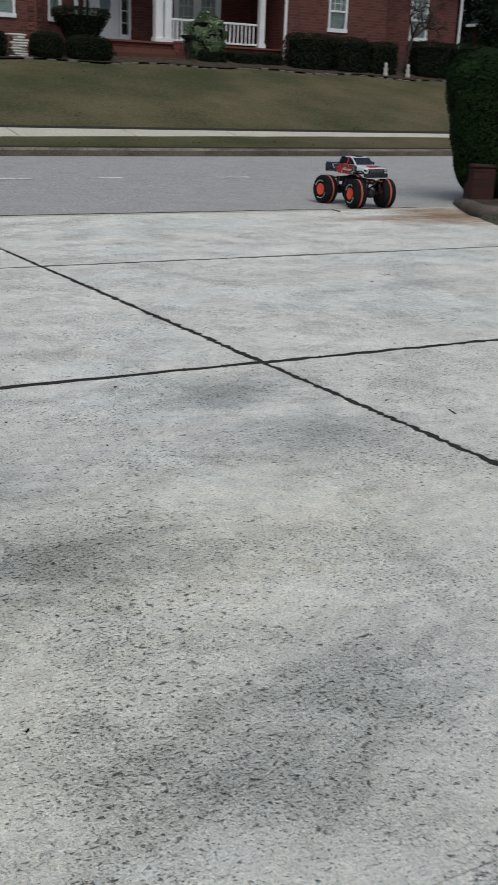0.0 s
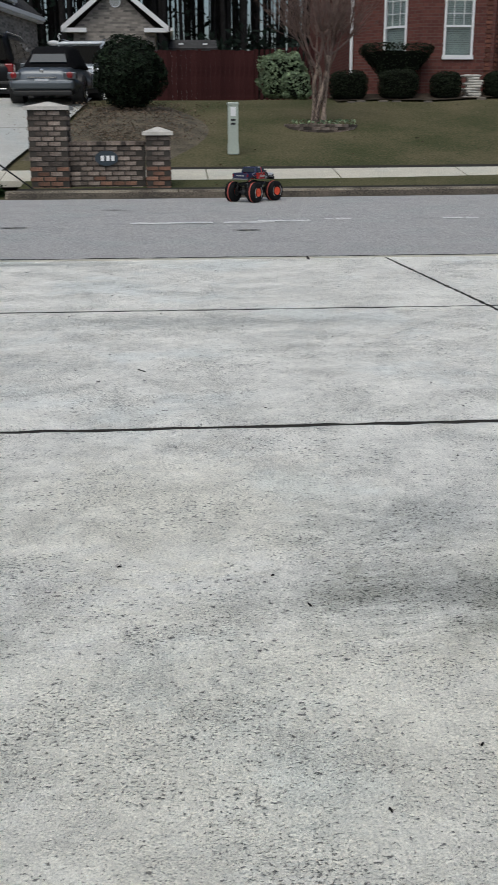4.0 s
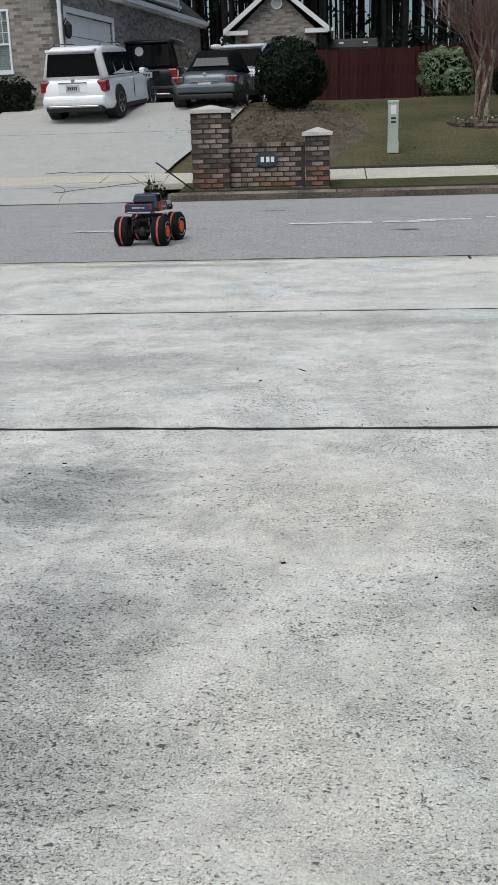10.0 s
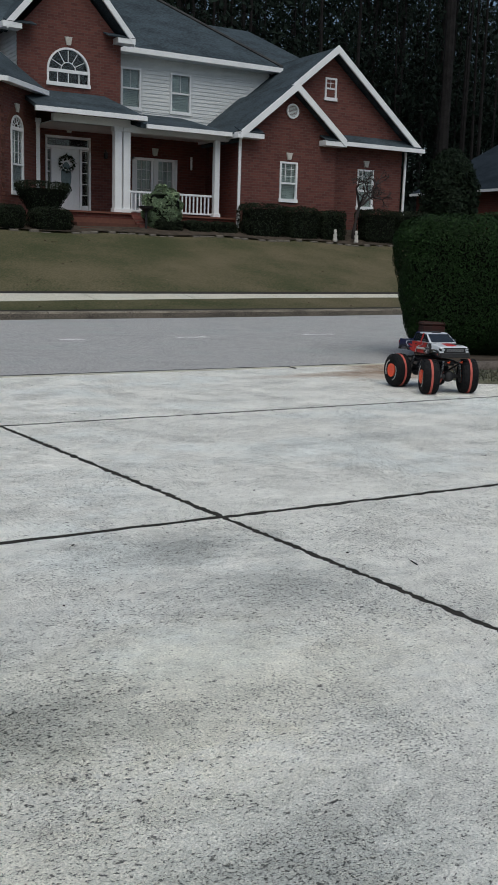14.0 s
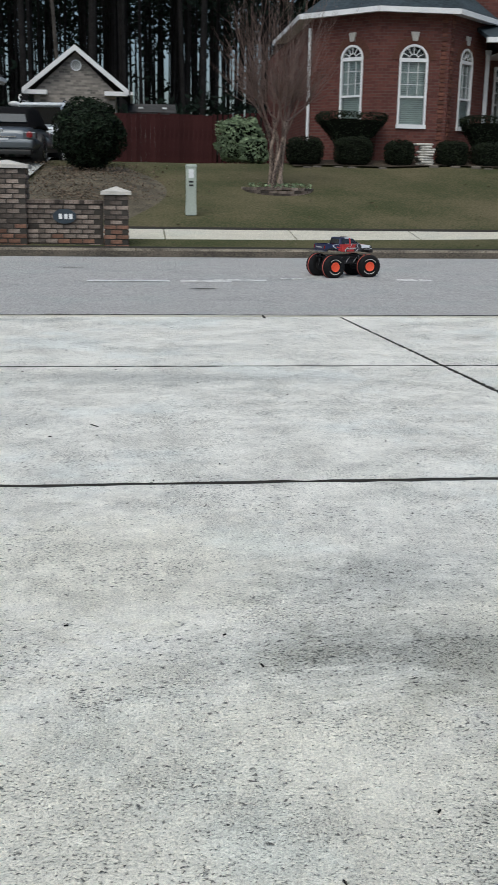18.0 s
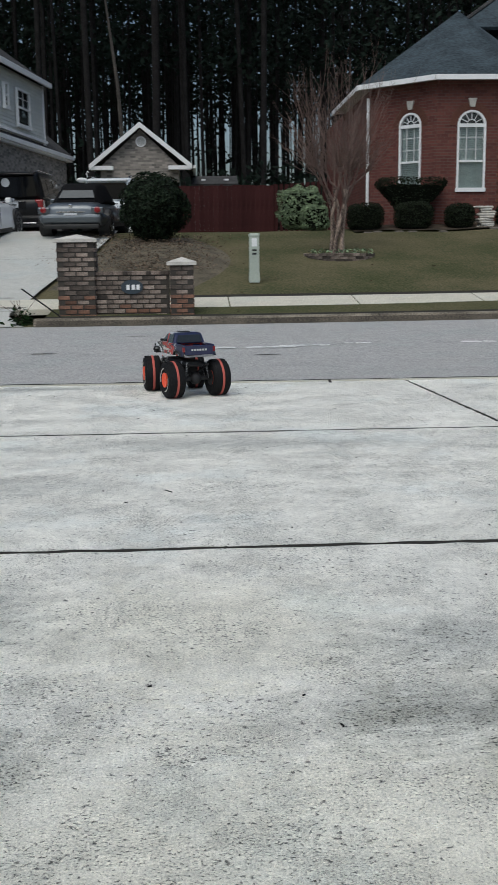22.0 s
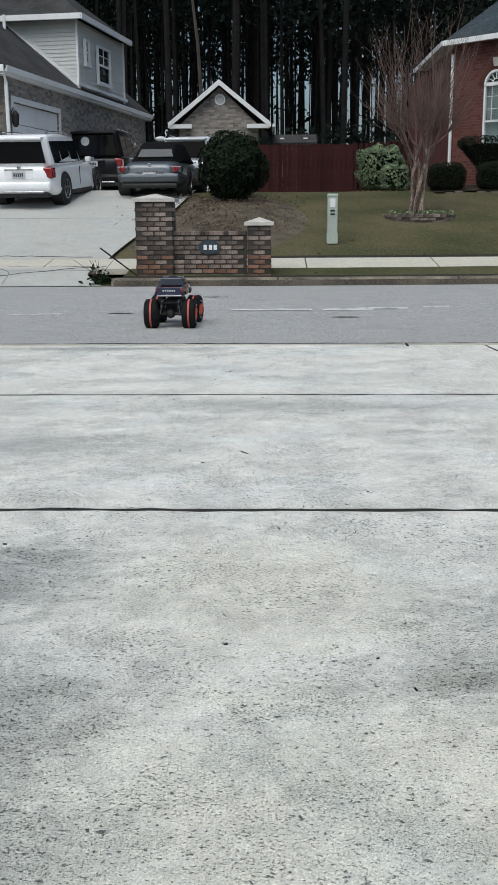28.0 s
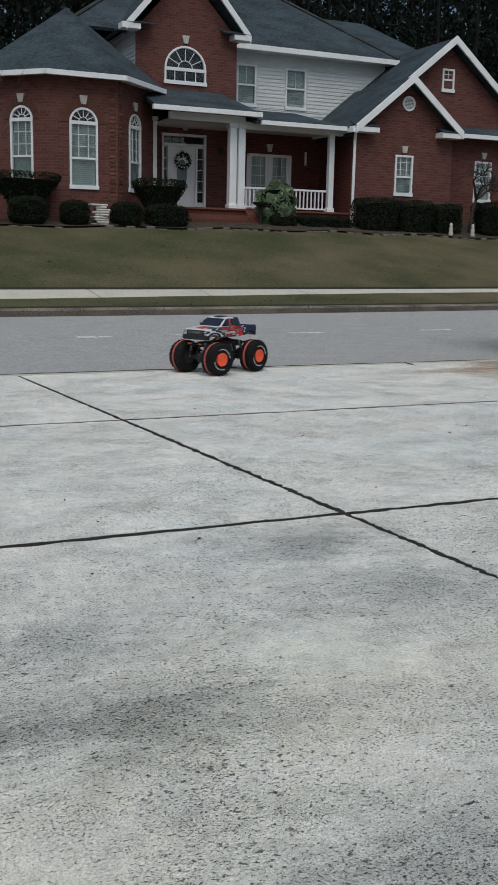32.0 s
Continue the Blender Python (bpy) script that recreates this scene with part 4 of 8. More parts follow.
for x0, x1 in ((10.35, 10.47), (11.42, 11.64)):
    for k in range(5):
        z = 2.62 + k * 0.32
        part("sidelight_pane", box(x0 + 0.02, x1 - 0.02, 0.03, 0.04, z, z + 0.29), pane_m, door)
    part("sidelight_panel", box(x0, x1, 0.02, 0.06, 2.39, 2.6), white_m, door)
    for k in range(6):
        z = 2.6 + k * 0.32
        part("sidelight_bar", box(x0, x1, 0.02, 0.05, z, z + 0.025), white_m, door)
for k in range(5):
    x = 10.37 + k * 0.255
    part("transom_pane", box(x, x + 0.235, 0.03, 0.04, 4.33, 4.52), pane_m, door)
part("door_backing", box(10.3, 11.7, 0.2, 0.22, 2.3, 4.6), room_shade, door)
keystone(house, m, 10.98, 4.66, 0.2)
random.seed(3)
wreath = tagged(empty("wreath", pose(10.90, 29.46, 3.77)), "dark pine wreath with pale baubles on the door", "wreath")
bm = bmesh.new()
for i in range(260):
    a = random.uniform(0, 6.28)
    r = 0.21 + random.gauss(0, 0.035)
    p = Vector((r * math.cos(a), random.uniform(-0.06, 0.03), r * math.sin(a)))
    bm.faces.new([bm.verts.new(p + Vector((random.uniform(-0.05, 0.05), random.uniform(-0.03, 0.03), random.uniform(-0.05, 0.05)))) for _ in range(3)])
part("needles", bm, holly_leaf, wreath)
for i in range(7):
    a = 2.6 + i * 0.45
    bm = bmesh.new()
    bmesh.ops.create_icosphere(bm, subdivisions=1, radius=0.028, matrix=pose(0.2 * math.cos(a), -0.07, 0.2 * math.sin(a)))
    part("bauble", bm, white_m, wreath, "pale bauble")


def wall_lamp(x, y, z, label):
    lamp = tagged(empty("wall_lamp", pose(x, y, z)), label, "wall lamp", group="porch lamps")
    part("bracket", one(tube, ((0, 0, 0.12), (0, -0.1, 0.14), (0, -0.12, 0.08)), 0.012, 6), black_metal, lamp)
    bm = bmesh.new()
    lathe(bm, ((0.03, -0.12), (0.06, -0.1), (0.075, 0.04), (0.02, 0.1)), 8, pose(0, -0.12, 0))
    part("lantern", bm, black_metal, lamp, "dark metal lantern")
    bm = bmesh.new()
    lathe(bm, ((0.05, -0.08), (0.064, 0.02)), 8, pose(0, -0.12, 0.004))
    part("lantern_glass", bm, stone_white, lamp, "frosted lantern glass")


wall_lamp(12.1, 29.49, 4.1, "small dark wall lantern beside the front door")
part("wall_plaque", box(15.0, 15.05, 29.44, 29.49, 3.85, 4.25), white_m, house, "narrow pale wall plaque")

# porch
m = FRONT(29.5)
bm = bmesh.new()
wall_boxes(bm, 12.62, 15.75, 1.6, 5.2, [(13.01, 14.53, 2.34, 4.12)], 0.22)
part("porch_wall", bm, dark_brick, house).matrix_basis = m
pd = empty("porch_door", m @ pose(0.07, 0, 0))
pd.parent = house
bm = bmesh.new()
for x in (12.94, 13.66, 14.39):
    bx(bm, x, x + 0.08, -0.03, 0.08, 2.34, 4.12)
bx(bm, 12.94, 14.46, -0.03, 0.08, 4.04, 4.12)
for x in (13.02, 13.74):
    bx(bm, x, x + 0.09, 0.0, 0.05, 2.36, 4.05)
    bx(bm, x + 0.56, x + 0.65, 0.0, 0.05, 2.36, 4.05)
    bx(bm, x, x + 0.65, 0.0, 0.05, 2.36, 2.6)
    for k in range(1, 5):
        z = 2.6 + k * 0.29
        bx(bm, x + 0.09, x + 0.56, 0.01, 0.03, z - 0.008, z + 0.008)
    for k in (1, 2):
        xx = x + 0.09 + 0.157 * k
        bx(bm, xx - 0.008, xx + 0.008, 0.01, 0.03, 2.6, 4.03)
part("door_frame", bm, white_m, pd, "white glazed double door")
for x in (13.11, 13.83):
    part("pane", box(x, x + 0.47, 0.035, 0.04, 2.6, 4.03), pane_m, pd)
part("curtain", box(12.97, 14.44, 0.1, 0.11, 2.36, 4.05), blind_m, pd, "pale curtain behind the glass")
keystone(house, m, 13.77, 4.2, 0.22)
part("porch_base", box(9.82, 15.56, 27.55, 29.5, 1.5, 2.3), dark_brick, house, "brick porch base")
part("porch_floor", box(9.8, 15.56, 27.5, 29.5, 2.3, 2.35), red_loose, house, "brick porch floor")
for k in range(4):
    part("step", box(10.25, 12.1, 27.5 - 0.3 * (4 - k) + 0.0, 27.5 - 0.3 * (3 - k), 1.5, 1.72 + 0.145 * (k + 0)), red_loose, house, "brick step")
bm = bmesh.new()
slab(bm, [(0, 1.5), (1.25, 1.5)] + [(1.25 - 1.25 * math.sin(a) * 1.0, 1.75 + 0.62 * (1 - math.cos(a)) ** 0.6) for a in (math.pi / 2 * i / 10 for i in range(11))], 0.3)
cheek = part("step_cheek", bm, dark_brick, house, "curved brick cheek wall")
cheek.matrix_basis = pose(12.12, 27.5, 0, 0, 0, -90) @ pose(0, 0, 0)


def column(x, y, w=0.2, z0=2.35, z1=4.72):
    c = empty("column", pose(x, y, 0))
    c.parent = house
    part("shaft", soft_box(-w / 2, w / 2, -w / 2, w / 2, z0 + 0.1, z1 - 0.1, 0.012), white_m, c)
    part("base", soft_box(-w / 2 - 0.03, w / 2 + 0.03, -w / 2 - 0.03, w / 2 + 0.03, z0, z0 + 0.12, 0.01), white_m, c)
    part("capital", soft_box(-w / 2 - 0.03, w / 2 + 0.03, -w / 2 - 0.03, w / 2 + 0.03, z1 - 0.12, z1, 0.01), white_m, c)


column(11.79, 27.78, 0.22)
column(12.05, 27.75, 0.21)
column(15.0, 27.75, 0.17)
column(9.80, 28.85, 0.12, 1.75, 4.9)
rail = empty("railing", pose(0, 27.72, 0))
rail.parent = house
part("top_rail", soft_box(12.12, 14.84, -0.035, 0.035, 2.93, 2.99, 0.008), white_m, rail)
part("bottom_rail", soft_box(12.12, 14.84, -0.03, 0.03, 2.4, 2.45, 0.008), white_m, rail)
bal = None
for k in range(21):
    x = 12.22 + k * 0.126
    if bal is None:
        bal = part("baluster", box(-0.018, 0.018, -0.018, 0.018, 2.45, 2.93), white_m, rail)
        bal.matrix_basis = pose(x, 0, 0)
    else:
        share("baluster", bal, rail, pose(x, 0, 0))
# porch roofs and beams
bm = bmesh.new()
roof_face(bm, ((9.3, 27.25, 5.02), (12.42, 27.25, 5.02), (12.1, 29.5, 5.80), (9.3, 29.5, 5.80)))
roof_face(bm, ((12.42, 27.25, 5.02), (12.42, 29.5, 5.02), (12.1, 29.5, 5.80)))
part("entry_porch_roof", bm, roof_m, house)
part("gutter", one(beam, (9.2, 27.2, 4.95), (12.43, 27.2, 4.95), 0.11, 0.13), white_m, house, "white gutter")
part("gutter", one(beam, (12.42, 27.2, 4.95), (12.42, 28.6, 4.95), 0.11, 0.13), white_m, house, "white gutter")
part("porch_beam", box(9.86, 12.15, 27.66, 27.86, 4.72, 4.93), white_m, house, "white porch beam")
bm = bmesh.new()
roof_face(bm, ((12.3, 27.25, 4.80), (15.3, 27.25, 4.80), (15.3, 30.85, 5.60), (12.3, 30.85, 5.60)))
part("porch_roof", bm, roof_m, house)
part("gutter", one(beam, (12.44, 27.2, 4.75), (15.2, 27.2, 4.75), 0.11, 0.12), white_m, house, "white gutter")
part("porch_beam", box(12.12, 15.5, 27.66, 27.86, 4.6, 4.8), white_m, house, "white porch beam")
part("porch_ceiling", box(9.86, 15.5, 27.7, 29.5, 4.72, 4.76), siding_m, house, "pale porch ceiling")

# upper storey in siding, and the main roof
m = FRONT(30.8)
bm = bmesh.new()
wall_boxes(bm, 12.6, 18.6, 4.9, 7.42, [(13.18, 13.86, 5.73, 6.96), (14.9, 15.64, 5.73, 6.96)], 0.2)
part("upper_wall", bm, siding_m, house).matrix_basis = m
bm = bmesh.new()
for x0, x1, z0, z1 in ((12.6, 18.6, 4.95, 5.68), (12.6, 13.13, 5.68, 7.01), (13.91, 14.85, 5.68, 7.01), (15.69, 18.6, 5.68, 7.01), (12.6, 18.6, 7.01, 7.36)):
    clapboards(bm, x0, x1, z0, z1)
part("siding", bm, siding_m, house, "pale lapped siding").matrix_basis = m
for x0, x1 in ((13.18, 13.86), (14.9, 15.64)):
    window(house, m, x0, x1, 5.73, 6.96, split=0.5, grid=(2, 1))
bm = bmesh.new()
e, s = 7.5, 0.72
x0, x1, y0, y1 = 7.6, 18.85, 30.35, 40.0
k = 4.7
roof_face(bm, ((x0, y0, e), (x1, y0, e), (x1 - k, y0 + k, e + k * s), (x0 + k, y0 + k, e + k * s)))
roof_face(bm, ((x0, y1, e), (x1, y1, e), (x1 - k, y0 + k, e + k * s), (x0 + k, y0 + k, e + k * s)))
roof_face(bm, ((x1, y0, e), (x1, y1, e), (x1 - k, y0 + k, e + k * s)))
roof_face(bm, ((x0, y0, e), (x0, y1, e), (x0 + k, y0 + k, e + k * s)))
part("main_roof", bm, roof_m, house, "slate hip roof")
bm = bmesh.new()
tube(bm, ((x1, y0, e + 0.02), (x1 - k, y0 + k, e + k * s + 0.03), (x0 + k, y0 + k, e + k * s + 0.03), (x0, y0, e + 0.02)), 0.06, 6)
part("hip_cap", bm, roof_brown, house, "paler hip and ridge caps")
part("fascia", one(beam, (12.9, 30.33, 7.40), (18.85, 30.33, 7.40), 0.08, 0.16), white_m, house, "white fascia")
part("soffit", box(12.6, 18.8, 30.36, 30.82, 7.33, 7.37), white_m, house)
bm = bmesh.new()
roof_face(bm, ((16.5, 33.2, 7.6), (24.6, 33.2, 7.6), (21.4, 37.2, 10.15), (18.3, 37.2, 10.15)))
roof_face(bm, ((24.6, 33.2, 7.6), (24.6, 41, 7.6), (21.4, 37.2, 10.15)))
roof_face(bm, ((16.5, 41, 7.6), (24.6, 41, 7.6), (21.4, 37.2, 10.15), (18.3, 37.2, 10.15)))
part("rear_roof", bm, roof_m, house)
part("rear_body", box(10.2, 22.6, 33.2, 39.8, 1.5, 7.5), red_brick, house)
part("rear_wing", box(5.03, 10.19, 33.2, 38.0, 1.5, 5.3), red_brick, house)

# right wing: small gable in front of a large one
m = FRONT(27.3)
bm = bmesh.new()
wall_boxes(bm, 15.56, 19.05, 1.6, 4.86, [(16.98, 17.62, 2.95, 4.12)], 0.2)
slab(bm, ((15.56, 4.86), (19.05, 4.86), (17.3, 6.22)), 0.2)
part("wing_wall", bm, red_brick, house).matrix_basis = m
window(house, m, 16.98, 17.62, 2.95, 4.12, split=0.45, grid=(3, 3))
keystone(house, m, 17.3, 4.19, 0.2)
round_vent(house, m, 17.37, 5.63, 0.22)
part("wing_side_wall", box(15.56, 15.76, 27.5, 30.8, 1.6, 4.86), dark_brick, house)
m2 = FRONT(28.2)
bm = bmesh.new()
wall_boxes(bm, 19.05, 22.42, 1.6, 4.95, [(20.58, 21.25, 2.92, 4.18)], 0.2)
part("gable_wall", bm, red_brick, house).matrix_basis = m2
bm = bmesh.new()
wall_boxes(bm, 16.2, 22.42, 4.95, 5.2, [], 0.2)
slab(bm, ((16.25, 5.2), (22.42, 5.2), (19.37, 7.62)), 0.2)
part("gable_top", bm, red_brick, house).matrix_basis = pose(0, 28.2, 0)
window(house, m2, 20.58, 21.25, 2.92, 4.18, split=0.45, grid=(3, 3))
window(house, pose(0, 28.19, 0), 19.14, 19.59, 6.28, 6.94, split=0.5, grid=(2, 2), blind=False)
keystone(house, m2, 20.92, 4.26, 0.2)
part("end_wall", box(22.22, 22.42, 28.4, 36, 1.6, 4.95), red_brick, house)
bm = bmesh.new()
ap, le, re_ = (19.37, 7.83), (15.35, 4.62), (22.98, 4.93)
roof_face(bm, ((le[0], 27.2, le[1]), (le[0], 36, le[1]), (ap[0], 36, ap[1]), (ap[0], 27.85, ap[1]), (17.5, 27.85, 6.33)))
roof_face(bm, ((re_[0], 27.85, re_[1]), (re_[0], 36, re_[1]), (ap[0], 36, ap[1]), (ap[0], 27.85, ap[1])))
part("wing_roof", bm, roof_m, house, "large slate gable roof")
bm = bmesh.new()
roof_face(bm, ((19.2, 26.95, 4.82), (19.2, 30.5, 4.82), (17.3, 30.5, 6.38), (17.3, 26.95, 6.38)))
roof_face(bm, ((15.33, 26.95, 4.78), (15.33, 30.5, 4.78), (17.3, 30.5, 6.38), (17.3, 26.95, 6.38)))
part("small_gable_roof", bm, roof_m, house)
for a, b in (((15.37, 26.93, 4.74), (17.3, 26.93, 6.31)), ((19.18, 26.93, 4.78), (17.3, 26.93, 6.31)), ((17.55, 27.83, 6.28), (19.37, 27.83, 7.76)), ((22.95, 27.83, 4.87), (19.37, 27.83, 7.76))):
    part("rake_board", one(beam, a, b, 0.06, 0.24), white_m, house, "white rake board")
for x0, x1 in ((15.35, 16.17), (18.4, 19.2)):
    part("eave_return", box(x0, x1, 26.92, 27.3, 4.68, 4.84), white_m, house)
    part("return_roof", one(roof_face, ((x0, 26.9, 4.85), (x1, 26.9, 4.85), (x1, 27.3, 5.02), (x0, 27.3, 5.02)), 0.03), roof_m, house)
part("pent_roof", one(roof_face, ((19.1, 27.7, 4.96), (22.95, 27.7, 4.96), (22.6, 28.2, 5.23), (19.1, 28.2, 5.23)), 0.05), roof_m, house)
part("pent_fascia", box(19.1, 22.97, 27.66, 27.74, 4.82, 4.95), white_m, house, "white fascia")
part("gutter", one(beam, (15.32, 26.95, 4.72), (15.32, 30.6, 4.72), 0.1, 0.12), white_m, house, "white gutter")
part("downspout", one(tube, ((15.4, 27.0, 4.68), (15.5, 27.2, 4.45), (15.5, 27.22, 1.75)), 0.045, 6), white_m, house, "white downspout")
part("downspout", one(tube, ((22.5, 28.1, 4.85), (22.47, 28.1, 1.75)), 0.045, 6), white_m, house, "white downspout")


# ---- planting ----
def leaf_cloud(bm, point, count, size, rng, loose=0.5):
    """Small folded leaves at points drawn from point()."""
    for _ in range(count):
        p, n = point(rng)
        d = (n + Vector((rng.gauss(0, loose), rng.gauss(0, loose), rng.gauss(0, loose)))).normalized()
        t = d.orthogonal().normalized()
        t.rotate(Matrix.Rotation(rng.uniform(0, 6.28), 3, d))
        s = size * rng.uniform(0.6, 1.3)
        b = d.cross(t)
        bm.faces.new([bm.verts.new(p + q) for q in (t * s, b * s * 0.45 + d * s * 0.2, -t * s, -b * s * 0.45 + d * s * 0.2)])


def box_shell(x0, x1, y0, y1, z0, z1, taper=0.0, rnd=0.2, rough=0.05):
    """Points on a rounded clipped shape, wider at the top by taper."""
    cx, cy, cz = (x0 + x1) / 2, (y0 + y1) / 2, (z0 + z1) / 2
    hx, hy, hz = (x1 - x0) / 2, (y1 - y0) / 2, (z1 - z0) / 2

    def point(rng):
        while True:
            v = Vector((rng.uniform(-1, 1), rng.uniform(-1, 1), rng.uniform(-1, 1)))
            m = max(abs(v.x), abs(v.y), abs(v.z))
            if m < 0.05:
                continue
            v /= m
            q = 1 - rnd
            w = Vector([max(-q, min(q, c)) for c in v])
            o = v - w
            n = o.normalized() if o.length > 1e-4 else v
            w = w + n * rnd * 0.98
            k = 1 + taper * (w.z - 1) * 0.5
            lump = 1 + rough * noise.noise(Vector((w.x * 2.3 * hx + cx, w.y * 2.3 * hy + cy, w.z * 2.3 * hz)) * 1.6)
            p = Vector((cx + w.x * hx * k * lump, cy + w.y * hy * k * lump, cz + w.z * hz * (lump if w.z > 0 else 1)))
            depth = rng.random() ** 2 * 0.10
            return p - n * depth, n
    return point


def clipped(name, label, dims, leaf, count, size, taper=0.0, rnd=0.25, seed=1, category="shrub", group="", rough=0.05, loose=0.5):
    x0, x1, y0, y1, z0, z1 = dims
    cx, cy = (x0 + x1) / 2, (y0 + y1) / 2
    thing = tagged(empty(name, pose(cx, cy, z0)), label, category, group)
    rng = random.Random(seed)
    hx, hy, h = (x1 - x0) / 2, (y1 - y0) / 2, z1 - z0
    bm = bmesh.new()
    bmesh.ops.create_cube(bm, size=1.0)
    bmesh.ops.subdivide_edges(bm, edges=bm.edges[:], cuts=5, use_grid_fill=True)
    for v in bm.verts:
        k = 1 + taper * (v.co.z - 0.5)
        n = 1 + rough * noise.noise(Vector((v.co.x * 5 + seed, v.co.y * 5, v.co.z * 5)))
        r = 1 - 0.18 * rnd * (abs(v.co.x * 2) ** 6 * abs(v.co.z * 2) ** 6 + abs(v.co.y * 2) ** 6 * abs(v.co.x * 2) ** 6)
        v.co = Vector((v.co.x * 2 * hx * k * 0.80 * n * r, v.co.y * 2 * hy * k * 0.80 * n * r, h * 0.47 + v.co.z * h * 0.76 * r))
    part("inner_growth", bm, hedge_shade, thing, "core coloured as the shade between leaves")
    bm = bmesh.new()
    leaf_cloud(bm, box_shell(-hx, hx, -hy, hy, 0, h, taper, rnd, rough), count, size, rng, loose)
    part("leaves", bm, leaf, thing)
    return thing


# clipped shrubs in the bed before the bay
bed = bmesh.new()
rw = []
for i in range(60):
    x = 4.0 + i * 0.35
    yf = 26.05 + 0.12 * math.sin(i * 0.7)
    rw.append([bed.verts.new((x, yf, ground_z(x, yf) + 0.0)), bed.verts.new((x, 27.6, ground_z(x, 27.6) + 0.03)), bed.verts.new((x, 29.6, ground_z(x, 29.6) + 0.03))])
for a, b in zip(rw, rw[1:]):
    for k in range(2):
        bed.faces.new((a[k], b[k], b[k + 1], a[k + 1]))
tagged(mesh_object("planting_bed", bed, mulch_m), "dark mulched bed along the house front", "planting bed", kind="structure")
random.seed(31)
edge_stone = material("dull pale stone", (0.13, 0.115, 0.095), 0.9, scale=6, fine=50, spread=0.5)
edging = tagged(empty("bed_edging"), "row of pale stones edging the bed", "edging", kind="structure")
for i in range(74):
    x = 4.1 + i * 0.275 + random.uniform(-0.04, 0.04)
    y = 26.05 + 0.12 * math.sin((x - 4) * 2)
    bm = soft_box(-random.uniform(0.08, 0.14), random.uniform(0.08, 0.14), -0.06, 0.06, -0.08, random.uniform(-0.035, 0.01), 0.02, 1)
    if random.random() < 0.35:
        bm.free()
        continue
    ob = part("stone", bm, edge_stone, edging)
    ob.matrix_basis = pose(x, y, ground_z(x, y), 0, 0, random.uniform(-15, 15))
G = "clipped shrubs before the house"
for i, (x0, x1, z0, z1, y, tp, big) in enumerate(((4.5, 6.75, 1.72, 3.05, 26.95, 1.05, 1), (5.07, 6.15, 1.68, 2.42, 26.5, 0.1, 0), (6.43, 7.22, 1.68, 2.36, 26.5, 0.1, 0), (7.79, 8.66, 1.68, 2.38, 26.5, 0.1, 0), (8.71, 9.93, 1.68, 2.36, 26.45, 0.0, 0), (8.44, 10.18, 1.72, 3.03, 27.0, 0.95, 1), (3.85, 4.88, 1.66, 2.4, 26.6, 0.1, 0))):
    clipped("clipped_shrub", "large dark shrub clipped flat on top before the bay" if big else "low dark rounded clipped shrub in the front bed", (x0, x1, y - 0.45, y + 0.45, z0, z1), shrub_leaf, 7000 if big else 3400, 0.032, tp, 0.45 if big else 0.75, i + 3, group=G)
for i, (x0, x1, z1) in enumerate(((15.25, 16.8, 2.78), (16.7, 17.95, 2.74), (17.95, 18.95, 2.68), (19.55, 21.0, 2.8), (20.9, 22.6, 2.8), (22.4, 24.0, 2.7))):
    clipped("clipped_shrub", "dark loose hedge shrub along the wing wall", (x0, x1, 26.25, 27.0, 1.7, z1), shrub_leaf, 4500, 0.036, 0.05, 0.45, i + 31, group=G, rough=0.12)
for i, (x0, x1) in enumerate(((12.5, 13.4), (13.5, 14.3), (14.3, 15.2))):
    clipped("low_shrub", "low dark shrub before the porch rail", (x0, x1, 26.5, 27.2, 1.7, 2.2), shrub_leaf, 2400, 0.034, 0.05, 0.5, i + 41, group=G, rough=0.12)
clipped("leafy_shrub", "loose light green shrub before the porch rail", (12.3, 13.45, 26.6, 27.3, 1.85, 3.05), light_leaf, 12000, 0.046, 0.1, 0.85, 51, rough=0.4)
# stacked field stones between the shrubs
stack = tagged(empty("stone_stack", pose(7.49, 26.5, 1.72)), "stack of pale flat field stones between shrubs", "stones")
random.seed(6)
for k in range(9):
    bm = soft_box(-random.uniform(0.14, 0.26), random.uniform(0.14, 0.26), -0.15, 0.15, 0, 0.06, 0.02, 1)
    part("flat_stone", bm, stone_white, stack).matrix_basis = pose(random.uniform(-0.04, 0.04), 0, k * 0.063, 0, 0, random.uniform(-20, 20))
bird = tagged(empty("bird_bath", pose(12.25, 26.75, 1.72)), "small dark bird bath on a slim stand", "bird bath")
bm = bmesh.new()
lathe(bm, ((0.12, 0), (0.04, 0.08), (0.03, 0.6), (0.05, 0.66)), 12)
part("stand", bm, black_metal, bird)
bm = bmesh.new()
lathe(bm, ((0.05, 0.66), (0.2, 0.74), (0.22, 0.8), (0.18, 0.77), (0.02, 0.74)), 16)
part("basin", bm, black_metal, bird)
for x in (18.32, 19.12):
    g = bmesh.new()
    lathe(g, ((0.07, 0), (0.075, 0.06), (0.05, 0.14), (0.065, 0.22), (0.03, 0.27), (0.05, 0.32), (0.03, 0.38)), 10)
    ob = tagged(smooth(mesh_object("garden_statue", g, stone_white)), "small pale garden statue in the bed", "statue", group="garden statues")
    ob.matrix_basis = pose(x, 26.1, ground_z(x, 26.1))


